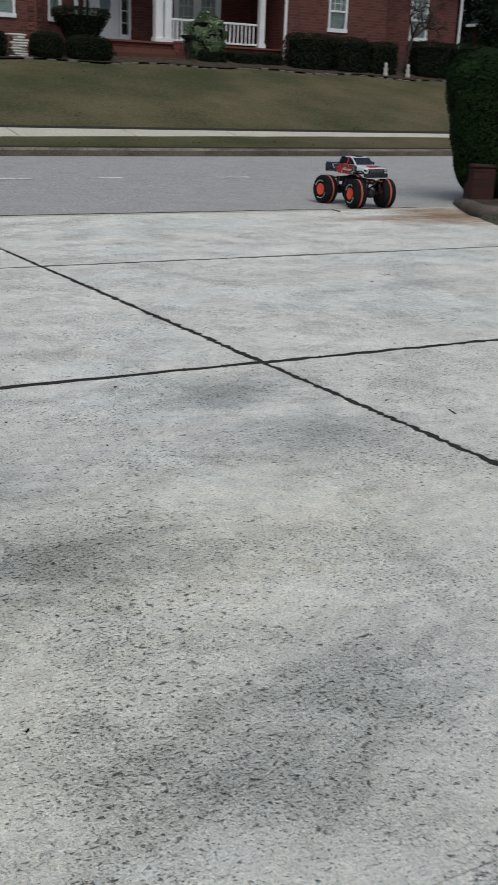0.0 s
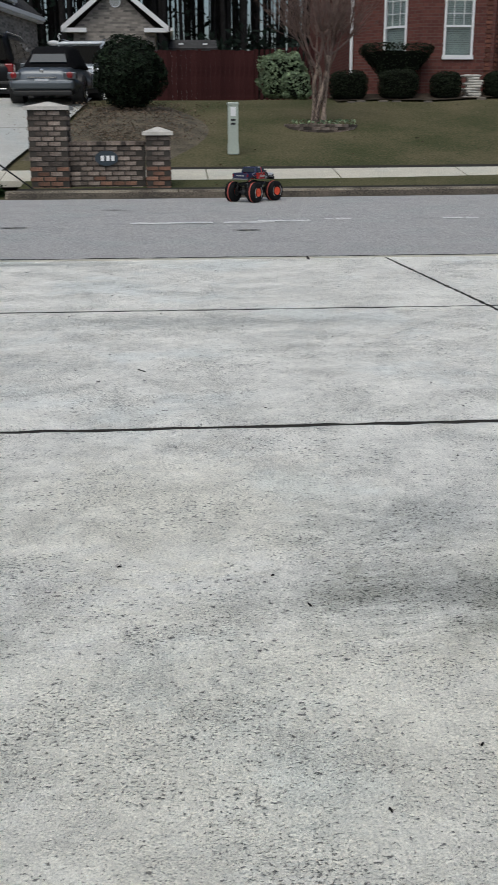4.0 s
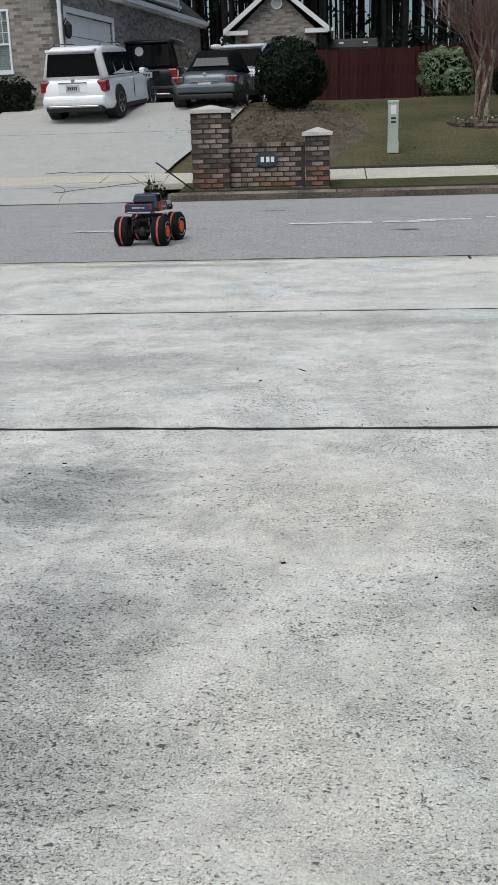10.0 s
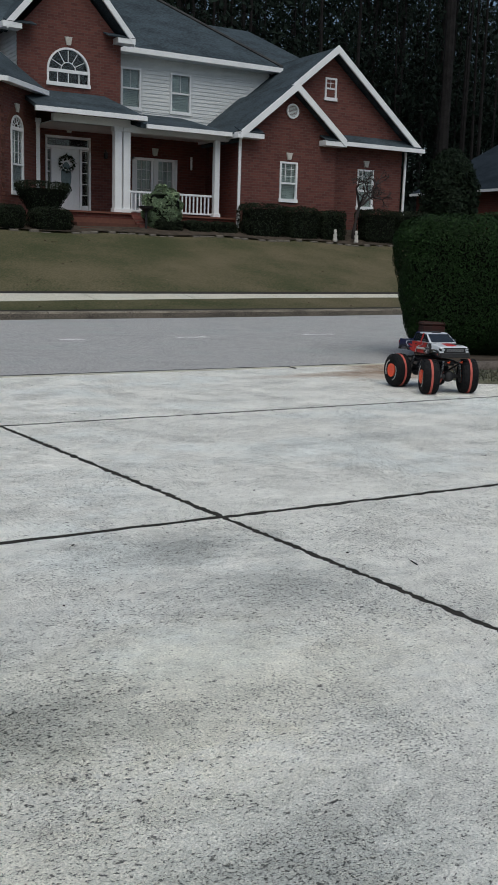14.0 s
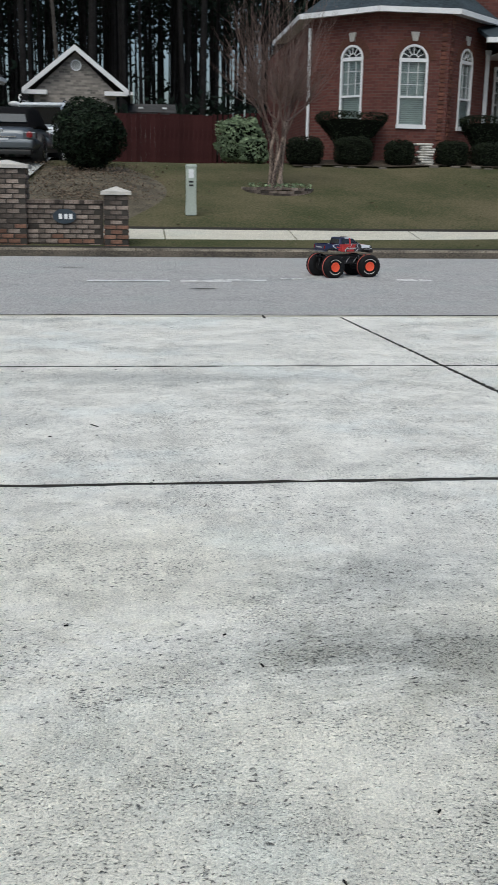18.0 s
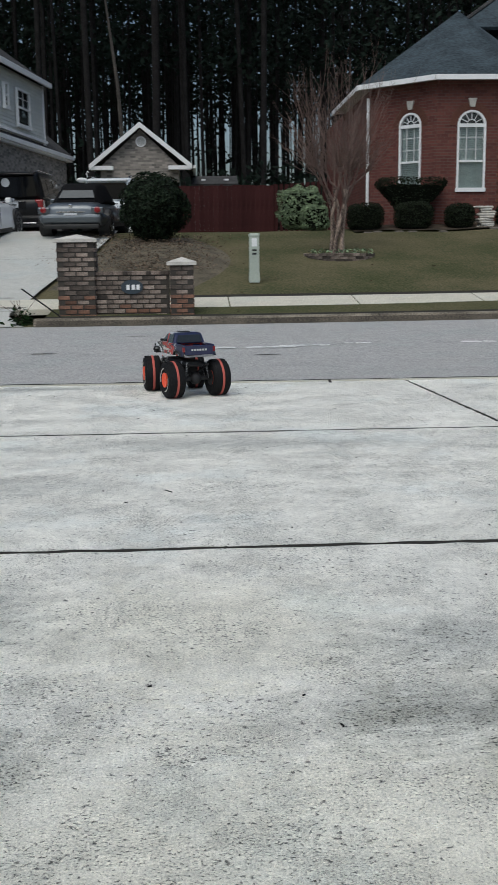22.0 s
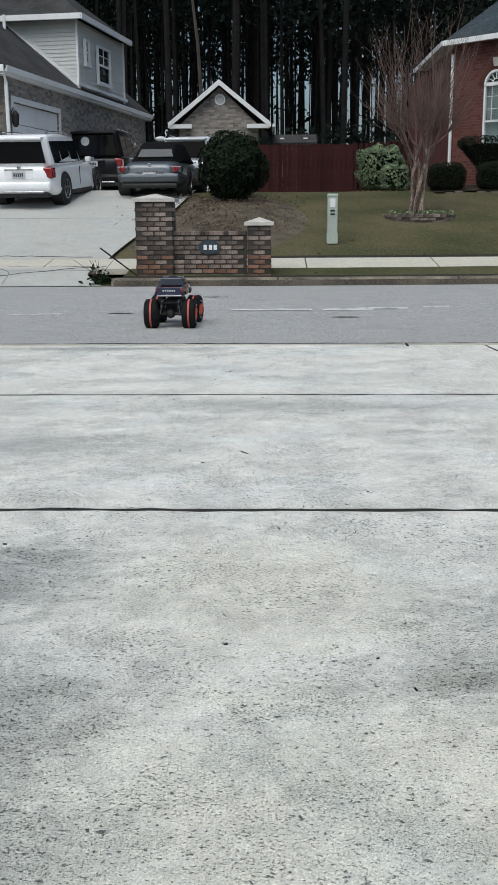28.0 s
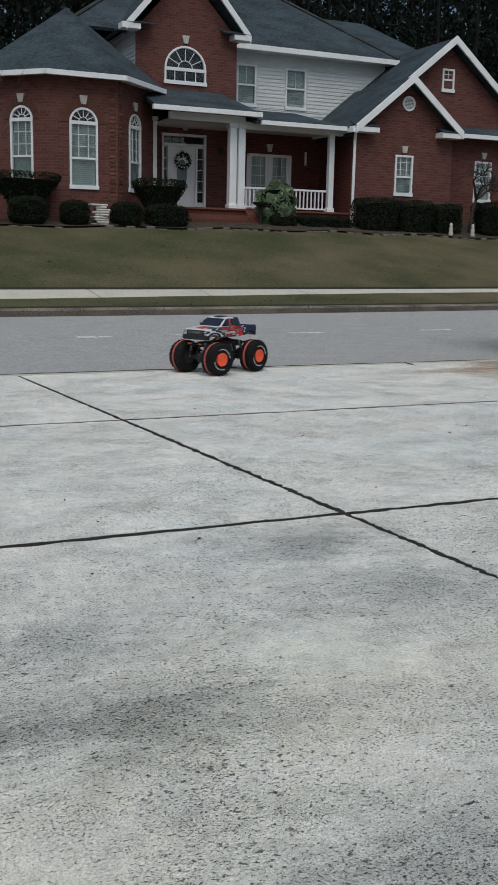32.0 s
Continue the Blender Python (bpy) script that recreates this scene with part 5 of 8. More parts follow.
def bare_tree(name, label, base, stems, height, spread, levels, rng, bark, twig, r0=0.07, tops=None, lean=0.25):
    """Several stems that fork again and again into bare twigs."""
    tree = tagged(empty(name, pose(*base)), label, "tree")
    wood, fine = bmesh.new(), bmesh.new()

    def grow(p, d, length, r, level):
        pts = [p]
        q = p
        for k in range(3):
            d = (d + Vector((rng.gauss(0, 0.10), rng.gauss(0, 0.10), 0.04))).normalized()
            q = q + d * length / 3
            pts.append(q)
        tube(wood if level < 2 else fine, pts, [r, r * 0.9, r * 0.78, r * 0.66], 7 if level < 2 else 3, cap=level < 1)
        if level >= levels:
            return
        n = (5 if stems == 1 else 2) if level == 0 else rng.choice((2, 3, 3)) if level < 4 else 2
        for k in range(n):
            a = rng.uniform(0, 6.28)
            tilt = rng.uniform(0.25, 0.62) * spread
            s = d.orthogonal().normalized()
            s.rotate(Matrix.Rotation(a, 3, d))
            nd = (d + s * tilt + Vector((0, 0, 0.12))).normalized()
            grow(q, nd, length * rng.uniform(0.55, 0.8) * (0.88 if stems == 1 else 1), r * rng.uniform(0.5, 0.66) * (1.14 if stems == 1 else 1), level + 1)

    for k in range(stems):
        a = 6.28 * k / stems + rng.uniform(-0.3, 0.3)
        d = Vector((math.cos(a) * lean, math.sin(a) * lean, 1)).normalized()
        grow(Vector((0.09 * math.cos(a), 0.09 * math.sin(a), -0.05)), d, height, r0 * rng.uniform(0.8, 1.1), 0)
    smooth(part("trunk", wood, bark, tree, "several smooth pale stems"))
    part("twig_crown", fine, twig, tree, "bare reddish twigs")
    return tree


def pollard(label, base, rng):
    """Gnarled stems wound close together, forked into limbs cut back to one height; long thin whips fan from the cuts."""
    tree = tagged(empty("crape_myrtle", pose(*base)), label, "tree")
    whips = bmesh.new()
    for k in range(6):
        a = 6.28 * k / 6 + rng.uniform(-0.25, 0.25)
        bm = bmesh.new()
        pts, rad = [], []
        for i in range(10):
            u = i / 9
            turn = a + 0.9 * u + 0.35 * math.sin(5 * u + k)
            out = 0.13 - 0.02 * math.sin(math.pi * min(1, u * 1.6)) + 0.09 * u ** 2
            pts.append(Vector((math.cos(turn) * out + rng.gauss(0, 0.008), math.sin(turn) * out + rng.gauss(0, 0.008), -0.1 + 1.5 * u)))
            rad.append((0.066 - 0.034 * u ** 0.5) * rng.uniform(0.8, 1.2))
        tube(bm, pts, rad, 8)
        smooth(part("stem", bm, bark_m, tree, "gnarled pale stem"))
        for j in range(3):
            b = a + 0.9 + rng.uniform(-0.7, 0.7)
            out = rng.uniform(0.22, 0.66)
            top = Vector((math.cos(b) * out, math.sin(b) * out, rng.uniform(1.62, 1.92)))
            foot = pts[-1 - j]
            bm = bmesh.new()
            mid = foot.lerp(top, 0.5) + Vector((rng.gauss(0, 0.03), rng.gauss(0, 0.03), -0.04))
            tube(bm, (foot, foot.lerp(mid, 0.5), mid, mid.lerp(top, 0.6), top), (0.032, 0.025, 0.021, 0.018, 0.02), 7)
            bmesh.ops.create_icosphere(bm, subdivisions=1, radius=0.03, matrix=Matrix.Translation(top))
            part("limb", bm, twig_m, tree, "cut-back limb with a knuckled end")
            for w in range(14):
                c = b + rng.gauss(0, 1.0)
                tilt = min(1.25, abs(rng.gauss(0.66, 0.36)))
                d = Vector((math.cos(c) * math.sin(tilt), math.sin(c) * math.sin(tilt), math.cos(tilt)))
                L = rng.uniform(0.5, 1.6) + (1.5 * rng.random() if tilt < 0.6 else 0)
                run, q = [top], top
                for i in range(5):
                    d = (d + Vector((rng.gauss(0, 0.07), rng.gauss(0, 0.07), 0.06))).normalized()
                    q = q + d * L / 5
                    run.append(q)
                r = rng.uniform(0.005, 0.0095)
                tube(whips, run, [r, r * 0.9, r * 0.75, r * 0.6, r * 0.45, r * 0.25], 3, cap=False)
                for i in (1, 2, 3, 4):
                    e = (d + Vector((rng.gauss(0, 0.5), rng.gauss(0, 0.5), 0.15))).normalized()
                    tube(whips, (run[i], run[i] + e * L * 0.12, run[i] + e * L * 0.24 + Vector((0, 0, 0.03))), (r * 0.5, r * 0.4, r * 0.2), 3, cap=False)
    tagged(part("whip_fan", whips, twig_m, tree, "fan of thin reddish whips"), kind="stuff")
    return tree


pollard("bare crape myrtle with pale stems in a brick ring", (3.19, 23.4, 1.15), random.Random(12))
bare_tree("small_tree", "small bare tree standing in the front bed", (18.98, 26.2, 1.9), 1, 1.05, 3.7, 6, random.Random(9), dark_twig, dark_twig, 0.07, lean=0.08)
ring_t = tagged(empty("tree_ring", pose(3.2, 23.2, 0)), "low ring of red and tan bricks round the tree", "planter")
random.seed(2)
brick_mesh = None
ring_z = ground_z(3.2, 22.45) - 0.06
for c in range(3):
    for k in range(26):
        a = 6.283 * (k + 0.5 * (c % 2)) / 26
        x, y = 0.76 * math.cos(a), 0.70 * math.sin(a)
        if brick_mesh is None:
            brick_mesh = part("brick", soft_box(-0.093, 0.093, -0.045, 0.045, 0, 0.06, 0.006, 1), loose_brick, ring_t)
            ob = brick_mesh
        else:
            ob = share("brick", brick_mesh, ring_t, pose(0, 0, 0))
        ob.matrix_basis = pose(x, y, ring_z + c * 0.066 + random.uniform(-0.006, 0.006), 0, 0, math.degrees(a) + 90 + random.uniform(-5, 5))
bm = bmesh.new()
bm.faces.new([bm.verts.new((0.76 * math.cos(a), 0.76 * math.sin(a), ring_z + 0.17)) for a in (6.283 * k / 24 for k in range(24))])
part("ring_soil", bm, mulch_m, ring_t, "leaf mulch inside the ring")
bm = bmesh.new()
rg = random.Random(4)
leaf_cloud(bm, lambda r: (Vector((r.uniform(-0.7, 0.7), r.uniform(-0.7, 0.1), ring_z + 0.18 + r.random() * 0.1)), Vector((0, 0, 1))), 160, 0.045, rg)
part("ground_cover", bm, light_leaf, ring_t, "sparse green ground cover")

# utility pedestal on the lawn
ped = tagged(empty("utility_pedestal", pose(1.10, 20.45, 0.62)), "pale green plastic utility pedestal on the lawn", "utility box")
ped_m = material("pale green plastic", (0.42, 0.47, 0.42), 0.5, scale=3, fine=30, spread=0.15)
part("body", soft_box(-0.10, 0.10, -0.10, 0.10, -0.06, 0.87, 0.02, 2), ped_m, ped)
part("lid", soft_box(-0.108, 0.108, -0.108, 0.108, 0.85, 0.915, 0.02, 2), ped_m, ped)
part("label_plate", box(-0.05, 0.05, -0.106, -0.101, 0.66, 0.82), white_m, ped, "small white label plate")
for z in (0.57, 0.5):
    part("label_bar", box(-0.045, 0.045, -0.106, -0.101, z, z + 0.035), black_metal, ped, "dark printed bar")
part("base_collar", box(-0.106, 0.106, -0.106, 0.106, -0.05, 0.15), ped_m, ped)

# brick gate pillars with a low wall
gate = tagged(empty("gate_wall", pose(0, 17.12, 0.0)), "weathered brown brick pillars and low wall with plaque", "brick wall")
BL, BH, BD = 0.186, 0.060, 0.09
brick_src = part("brick", soft_box(-BL / 2, BL / 2, -BD / 2, BD / 2, 0, BH, 0.005, 1), loose_brick, gate)
red_src = part("brick", soft_box(-BL / 2, BL / 2, -BD / 2, BD / 2, 0, BH, 0.005, 1), orange_loose, gate)
rng = random.Random(17)
first = {"b": True, "r": True}


def lay(parent, x, y, z, turn, red=False):
    src = red_src if red else brick_src
    key = "r" if red else "b"
    m = pose(x + rng.uniform(-0.002, 0.002), y + rng.uniform(-0.003, 0.003), z, 0, 0, turn + rng.uniform(-0.6, 0.6))
    if first[key]:
        first[key] = False
        src.parent = parent
        src.matrix_basis = m
    else:
        share("brick", src, parent, m)


def pillar(x0, w, courses, z0):
    n = round(w / 0.203)
    p = empty("pillar")
    p.parent = gate
    part("core", box(x0 + 0.012, x0 + w - 0.012, 0.012, w - 0.012, z0 - 0.15, z0 + courses * 0.079), mortar_m, p, "mortar core")
    for c in range(courses):
        z = z0 + c * 0.079
        odd = c % 2
        for side in range(4):
            L = w - 0.1
            for u in ([(k + 1) * w / n for k in range(n - 1)] + [0.03] if odd else [(k + 0.5) * w / n for k in range(n)]):
                if u < 0.09:
                    continue
                a, b = (u, 0.045)
                x, y, t = ((a, b, 0), (w - b, a, 90), (w - a, w - b, 0), (b, w - a, 90))[side]
                lay(p, x0 + x, y, z, t, red=rng.random() < (0.95, 0.9, 0.75, 0.5, 0.3, 0.12)[min(c, 5)] - (0.12 if c > 5 else 0))
    h = z0 + courses * 0.079
    bm = bmesh.new()
    o = 0.045
    base = [(x0 - o, -o), (x0 + w + o, -o), (x0 + w + o, w + o), (x0 - o, w + o)]
    low = [bm.verts.new((x, y, h)) for x, y in base]
    mid = [bm.verts.new((x, y, h + 0.055)) for x, y in base]
    tip = bm.verts.new((x0 + w / 2, w / 2, h + 0.135))
    bm.faces.new(low[::-1])
    for i in range(4):
        bm.faces.new((low[i], low[(i + 1) % 4], mid[(i + 1) % 4], mid[i]))
        bm.faces.new((mid[i], mid[(i + 1) % 4], tip))
    part("cap", bm, stone_white, p, "pale pointed cast cap")


pillar(-2.40, 0.64, 16, 0.1)
pillar(-0.52, 0.41, 11, 0.1)
w = empty("low_wall")
w.parent = gate
part("core", box(-1.79, -0.53, 0.132, 0.28, -0.05, 0.81), mortar_m, w, "mortar core")
for c in range(9):
    for k in range(7):
        x = -1.69 + k * 0.203 - (0.1 if c % 2 else 0)
        if x - 0.1 < -1.82:
            x = -1.69
        if x > -0.6:
            continue
        lay(w, x, 0.165, 0.1 + c * 0.079, 0, red=rng.random() < (0.35 if c < 2 else 0.06))
for k in range(16):
    lay(w, -1.745 + k * 0.079, 0.2, 0.812, 90)
pl = tagged(empty("house_plaque", pose(-1.16, 17.235, 0.612)), "dark oval plaque with pale bars on the wall", "plaque")
bm = bmesh.new()
slab(bm, [(0.19 * math.cos(a), 0.12 * math.sin(a)) for a in (6.283 * i / 24 for i in range(24))], -0.02)
plq = material("slate blue plaque", (0.03, 0.045, 0.06), 0.5, scale=6)
part("plate", bm, plq, pl)
for x in (-0.095, -0.005, 0.075):
    part("pale_bar", box(x, x + 0.055, -0.028, -0.02, -0.045, 0.04), white_m, pl, "pale raised bar")

# leaning stick and weed by the kerb
stick = tagged(mesh_object("stick", one(tube, ((-2.35, 17.0, 0.14), (-2.95, 16.85, 0.62)), 0.014, 5), black_metal), "thin dark stick leaning by the kerb", "stick")
weed = tagged(empty("weed", pose(-2.95, 16.75, 0.03)), "scraggly weed at the driveway corner", "weed")
bm = bmesh.new()
leaf_cloud(bm, lambda r: (Vector((r.gauss(0, 0.09), r.gauss(0, 0.07), abs(r.gauss(0, 0.11)))), Vector((0, 0, 1))), 150, 0.05, random.Random(2))
part("leaves", bm, hedge_leaf, weed)
bm = bmesh.new()
rr = random.Random(5)
for k in range(6):
    d = Vector((rr.gauss(0, 0.12), rr.gauss(0, 0.1), 0.42))
    tube(bm, ((0, 0, 0), d * 0.5, d + Vector((rr.gauss(0, 0.07), 0, -0.02))), 0.004, 4)
part("stalks", bm, twig_m, weed)

# holly bush on its mound of leaves
mb = bmesh.new()
nn = 14
rws = []
for i in range(nn + 1):
    y = 19.9 + (25.6 - 19.9) * i / nn
    xl = drive_edge(y) + 0.05
    xr = -0.45 + 0.9 * math.sin(math.pi * i / nn) + 0.25
    rws.append([mb.verts.new((xl + (xr - xl) * k / 8, y, ground_z(xl + (xr - xl) * k / 8, y) - 0.05 + 0.2 * math.sin(math.pi * k / 8) * math.sin(math.pi * i / nn))) for k in range(9)])
for a, b in zip(rws, rws[1:]):
    for k in range(8):
        mb.faces.new((a[k], a[k + 1], b[k + 1], b[k]))
mound = tagged(smooth(mesh_object("leaf_mound", mb, mound_m)), "mound of dry brown leaves round the holly", "leaf mulch", kind="structure")
bm = bmesh.new()
leaf_cloud(bm, lambda r: (lambda x, y: (Vector((x, y, ground_z(x, y) + 0.08 + 0.1 * r.random())), Vector((0, 0, 1))))(r.gauss(-1.0, 0.75), r.uniform(20.8, 25)), 4200, 0.03, random.Random(8))
tagged(mesh_object("leaf_litter", bm, leaf_litter), "scattered dry leaves on the mound", "leaves", kind="stuff")
bush = tagged(empty("holly_bush", pose(-1.03, 24.6, 1.45)), "dense dark holly bush beside the driveway", "bush")
# core inside the holly, coloured as leaf shade
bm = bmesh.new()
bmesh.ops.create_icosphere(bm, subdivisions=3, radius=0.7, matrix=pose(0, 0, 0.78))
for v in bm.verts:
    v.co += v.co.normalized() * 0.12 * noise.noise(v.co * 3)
part("inner_growth", bm, hedge_shade, bush)


def bush_point(r):
    d = Vector((r.gauss(0, 1), r.gauss(0, 1), r.gauss(0, 1))).normalized()
    k = 0.80 + 0.16 * noise.noise(d * 2.6) - 0.16 * r.random() ** 2
    return Vector((d.x * k * 1.02, d.y * k, 0.78 + d.z * k * 0.98)), d


bm = bmesh.new()
leaf_cloud(bm, bush_point, 5200, 0.055, random.Random(3))
part("leaves", bm, holly_leaf, bush)
clipped("variegated_shrub", "light green leafy shrub beside the fence", (2.2, 3.35, 27.1, 28.0, 1.75, 2.85), light_leaf, 4200, 0.045, 0.0, 0.6, 61, rough=0.3)
clipped("variegated_shrub", "light green leafy shrub beside the fence", (2.75, 3.5, 26.7, 27.3, 1.72, 2.35), light_leaf, 2200, 0.042, 0.0, 0.6, 62, rough=0.3)

# red board fence
fence = tagged(empty("fence", pose(0, 31.5, 1.9)), "dark red stained board fence", "fence")
board = None
random.seed(14)
for k in range(34):
    x = -0.85 + k * 0.142
    y = 0.0 if x < 2.3 else (x - 2.3) * -1.2
    z = random.uniform(-0.015, 0.015)
    if board is None:
        board = part("board", box(-0.0705, 0.0705, -0.01, 0.01, -0.25, 1.30), fence_m, fence)
        ob = board
    else:
        ob = share("board", board, fence, pose(0, 0, 0))
    ob.matrix_basis = pose(x, y + random.uniform(-0.004, 0.004), z - 0.03, 0, 0, 0 if x < 2.3 else -50)
for x in (-0.9, 0.75, 2.4):
    part("post", box(x - 0.05, x + 0.05, 0.02, 0.12, -0.1, 1.3), fence_m, fence)
for z in (0.25, 0.95):
    part("rail", box(-0.9, 2.4, 0.012, 0.05, z, z + 0.08), fence_m, fence)

# small outbuilding with a stone gable, and a dark shed roof behind the fence
shed = tagged(empty("outbuilding", pose(-2.1, 40, 2.0)), "small tan brick outbuilding with white gable trim", "outbuilding")
bm = bmesh.new()
wall_boxes(bm, -1.55, 1.45, 0, 2.45, [(-0.75, 0.65, 0, 1.75)], 0.2)
slab(bm, ((-1.55, 2.45), (1.45, 2.45), (0.0, 3.82)), 0.2)
part("front_wall", bm, tan_brick, shed)
part("side_wall", box(1.25, 1.45, 0.2, 4.5, 0, 2.4), siding_tan, shed)
part("side_wall", box(-1.55, -1.35, 0.2, 4.5, 0, 2.4), tan_brick, shed)
part("door", box(-0.75, 0.65, 0.08, 0.12, 0, 1.75), white_m, shed, "white door")
bm = bmesh.new()
roof_face(bm, ((-1.95, -0.3, 2.45), (-1.95, 4.8, 2.45), (0, 4.8, 4.03), (0, -0.3, 4.03)))
roof_face(bm, ((2.05, -0.3, 2.45), (2.05, 4.8, 2.45), (0, 4.8, 4.03), (0, -0.3, 4.03)))
part("roof", bm, roof_brown, shed)
for sx in (-1, 1):
    part("rake_board", one(beam, (sx * 1.95, -0.33, 2.4), (0, -0.33, 3.95), 0.06, 0.2), white_m, shed, "white rake board")
    part("eave_return", box(min(sx * 1.9, sx * 1.05), max(sx * 1.9, sx * 1.05), -0.33, 0, 2.3, 2.45), white_m, shed)
part("gutter", one(beam, (2.05, -0.3, 2.4), (2.05, 4.8, 2.4), 0.1, 0.12), white_m, shed)
round_vent(shed, pose(0, 0, 0), 0.02, 3.36, 0.2)
barn = tagged(empty("garden_shed", pose(0.75, 42, 2.0)), "low dark grey shed roof behind the fence", "shed")
part("walls", box(-0.85, 0.85, 0, 2, 0, 1.9), siding_tan, barn)
bm = bmesh.new()
roof_face(bm, ((-0.95, -0.15, 1.9), (0.95, -0.15, 1.9), (0.95, 1.2, 2.3), (-0.95, 1.2, 2.3)))
roof_face(bm, ((-0.95, 2.2, 1.9), (0.95, 2.2, 1.9), (0.95, 1.2, 2.3), (-0.95, 1.2, 2.3)))
part("roof", bm, roof_brown, barn)
for x in (-0.45, 0.5):
    part("skylight", box(x - 0.09, x + 0.09, 0.35, 0.55, 2.06, 2.12), white_m, barn, "small pale skylight")

# ---- neighbour's house with the garage ----
nb = tagged(empty("neighbour_house", pose(-6.85, 26.6, 0, 0, 0, -8.7)), "tan brick house with garage and siding dormer", "house")
# local frame: x to the right of the side wall, y along the side wall going back
bm = bmesh.new()
wall_boxes(bm, 0, 13.0, 1.3, 4.6, [(0.4, 3.75, 1.3, 4.0)], 0.22, pose(0, 0, 0, 0, 0, 90))
part("garage_side_wall", bm, tan_brick, nb)
bm = bmesh.new()
for k in range(5):
    bx(bm, -0.1, -0.06, 0.4, 3.75, 1.4 + k * 0.52, 1.4 + k * 0.52 + 0.5)
for k in range(5):
    part("door_panel", box(-0.1, -0.06, 0.4, 3.75, 1.4 + k * 0.52, 1.4 + k * 0.52 + 0.5), white_m, nb, "white garage door panel")
bm.free()
part("garage_trim", box(-0.02, 0.03, 0.3, 3.85, 4.0, 4.14), white_m, nb)
for y in (0.3, 3.75):
    part("garage_trim", box(-0.02, 0.03, y, y + 0.1, 1.4, 4.0), white_m, nb)
bm = bmesh.new()
wall_boxes(bm, -4.0, 0, 1.3, 4.7, [(-1.85, -1.35, 2.6, 4.1)], 0.22)
part("front_wall", bm, tan_brick, nb)
window(nb, pose(0, 0, 0), -2.0, -1.35, 2.6, 4.1)
for a, b in (((0.15, -0.35, 4.72), (0.15, 13.4, 4.72)),):
    part("gutter", one(beam, a, b, 0.13, 0.14), white_m, nb, "white gutter")
part("fascia", one(beam, (-0.85, -0.38, 4.72), (0.15, -0.38, 4.72), 0.08, 0.16), white_m, nb)
part("rake_board", one(beam, (-0.45, -0.36, 4.85), (-3.4, -0.36, 7.35), 0.07, 0.24), white_m, nb, "white rake board")
part("downspout", one(tube, ((0.1, -0.3, 4.65), (0.07, -0.12, 4.4), (0.07, -0.08, 1.4)), 0.05, 6), white_m, nb, "white downspout")
bm = bmesh.new()
roof_face(bm, ((0.2, -0.4, 4.76), (0.2, 13.5, 4.76), (-4.2, 13.5, 8.4), (-4.2, -0.4, 8.4)))
part("garage_roof", bm, roof_brown, nb, "brown grey shingle roof")
part("front_gable", one(slab, ((-4.0, 4.7), (-0.25, 4.7), (-3.6, 7.5)), 0.2), tan_brick, nb)
# dormer storey
dm = pose(0.0, 5.6, 0, 0, 0, 90)
bm = bmesh.new()
clapboards(bm, 0, 4.75, 5.05, 6.85, dm)
part("dormer_siding", bm, siding_tan, nb, "beige lapped siding")
part("dormer_wall", box(-0.2, -0.03, 5.6, 10.35, 4.9, 6.9), siding_tan, nb)
bm = bmesh.new()
clapboards(bm, -2.8, 0, 4.9, 6.85, pose(0, 5.6, 0))
part("dormer_siding", bm, siding_tan, nb, "beige lapped siding")
part("dormer_wall", box(-2.8, -0.03, 5.63, 5.8, 4.9, 6.9), siding_tan, nb)
for y in (5.58, 10.3):
    part("corner_board", box(-0.02, 0.04, y - 0.03, y + 0.09, 4.9, 6.9), white_m, nb, "white corner board")
# near-black panels painted as the unlit room
part("window_backing", box(0.045, 0.055, 7.28, 8.52, 5.28, 6.37), room_shade, nb)
part("window_backing", box(0.045, 0.055, 6.08, 6.42, 5.68, 6.37), room_shade, nb)
window(nb, pose(0.10, 0, 0, 0, 0, 90), 7.25, 8.55, 5.25, 6.4, split=0.5, grid=(2, 2), blind=False)
window(nb, pose(0.10, 0, 0, 0, 0, 90), 6.05, 6.45, 5.65, 6.4, split=0.5, grid=(1, 1), blind=False)
bm = bmesh.new()
ez, ed = 6.95, 0.3
p1, p2, p3, p4 = (ed, 5.2, ez), (ed, 10.4, ez), (-6, 10.4, ez), (-6, 5.2, ez)
r1, r2 = (-2.4, 8.0, 9.0), (-6, 8.0, 9.0)
roof_face(bm, (p1, p2, r1))
roof_face(bm, (p1, r1, r2, p4))
roof_face(bm, (p2, r1, r2, p3))
part("upper_roof", bm, roof_brown, nb, "brown grey hip roof")
part("fascia", one(beam, (ed, 5.18, 6.9), (ed, 10.42, 6.9), 0.07, 0.16), white_m, nb, "white fascia")
part("fascia", one(beam, (-3.2, 5.18, 6.9), (ed, 5.18, 6.9), 0.07, 0.16), white_m, nb, "white fascia")
part("flashing", one(beam, (0.06, 5.4, 5.02), (0.06, 10.5, 5.02), 0.05, 0.09), white_m, nb)
part("flashing", one(beam, (0.0, 5.56, 5.0), (-2.3, 5.56, 6.88), 0.05, 0.09), white_m, nb)
part("vent_pipe", one(tube, ((-2.0, 4.9, 6.3), (-2.0, 4.9, 6.95)), 0.05, 8), white_m, nb)
part("soffit", box(-0.3, 0.14, -0.3, 13.4, 4.58, 4.66), white_m, nb, "white soffit")
part("back_body", box(-9, -0.3, 0.3, 12.8, 1.3, 4.7), tan_brick, nb)
ln = tagged(empty("wall_lamp", nb.matrix_basis @ pose(0.02, 0.15, 3.55)), "black lantern on the garage corner", "wall lamp", group="porch lamps")
bm = bmesh.new()
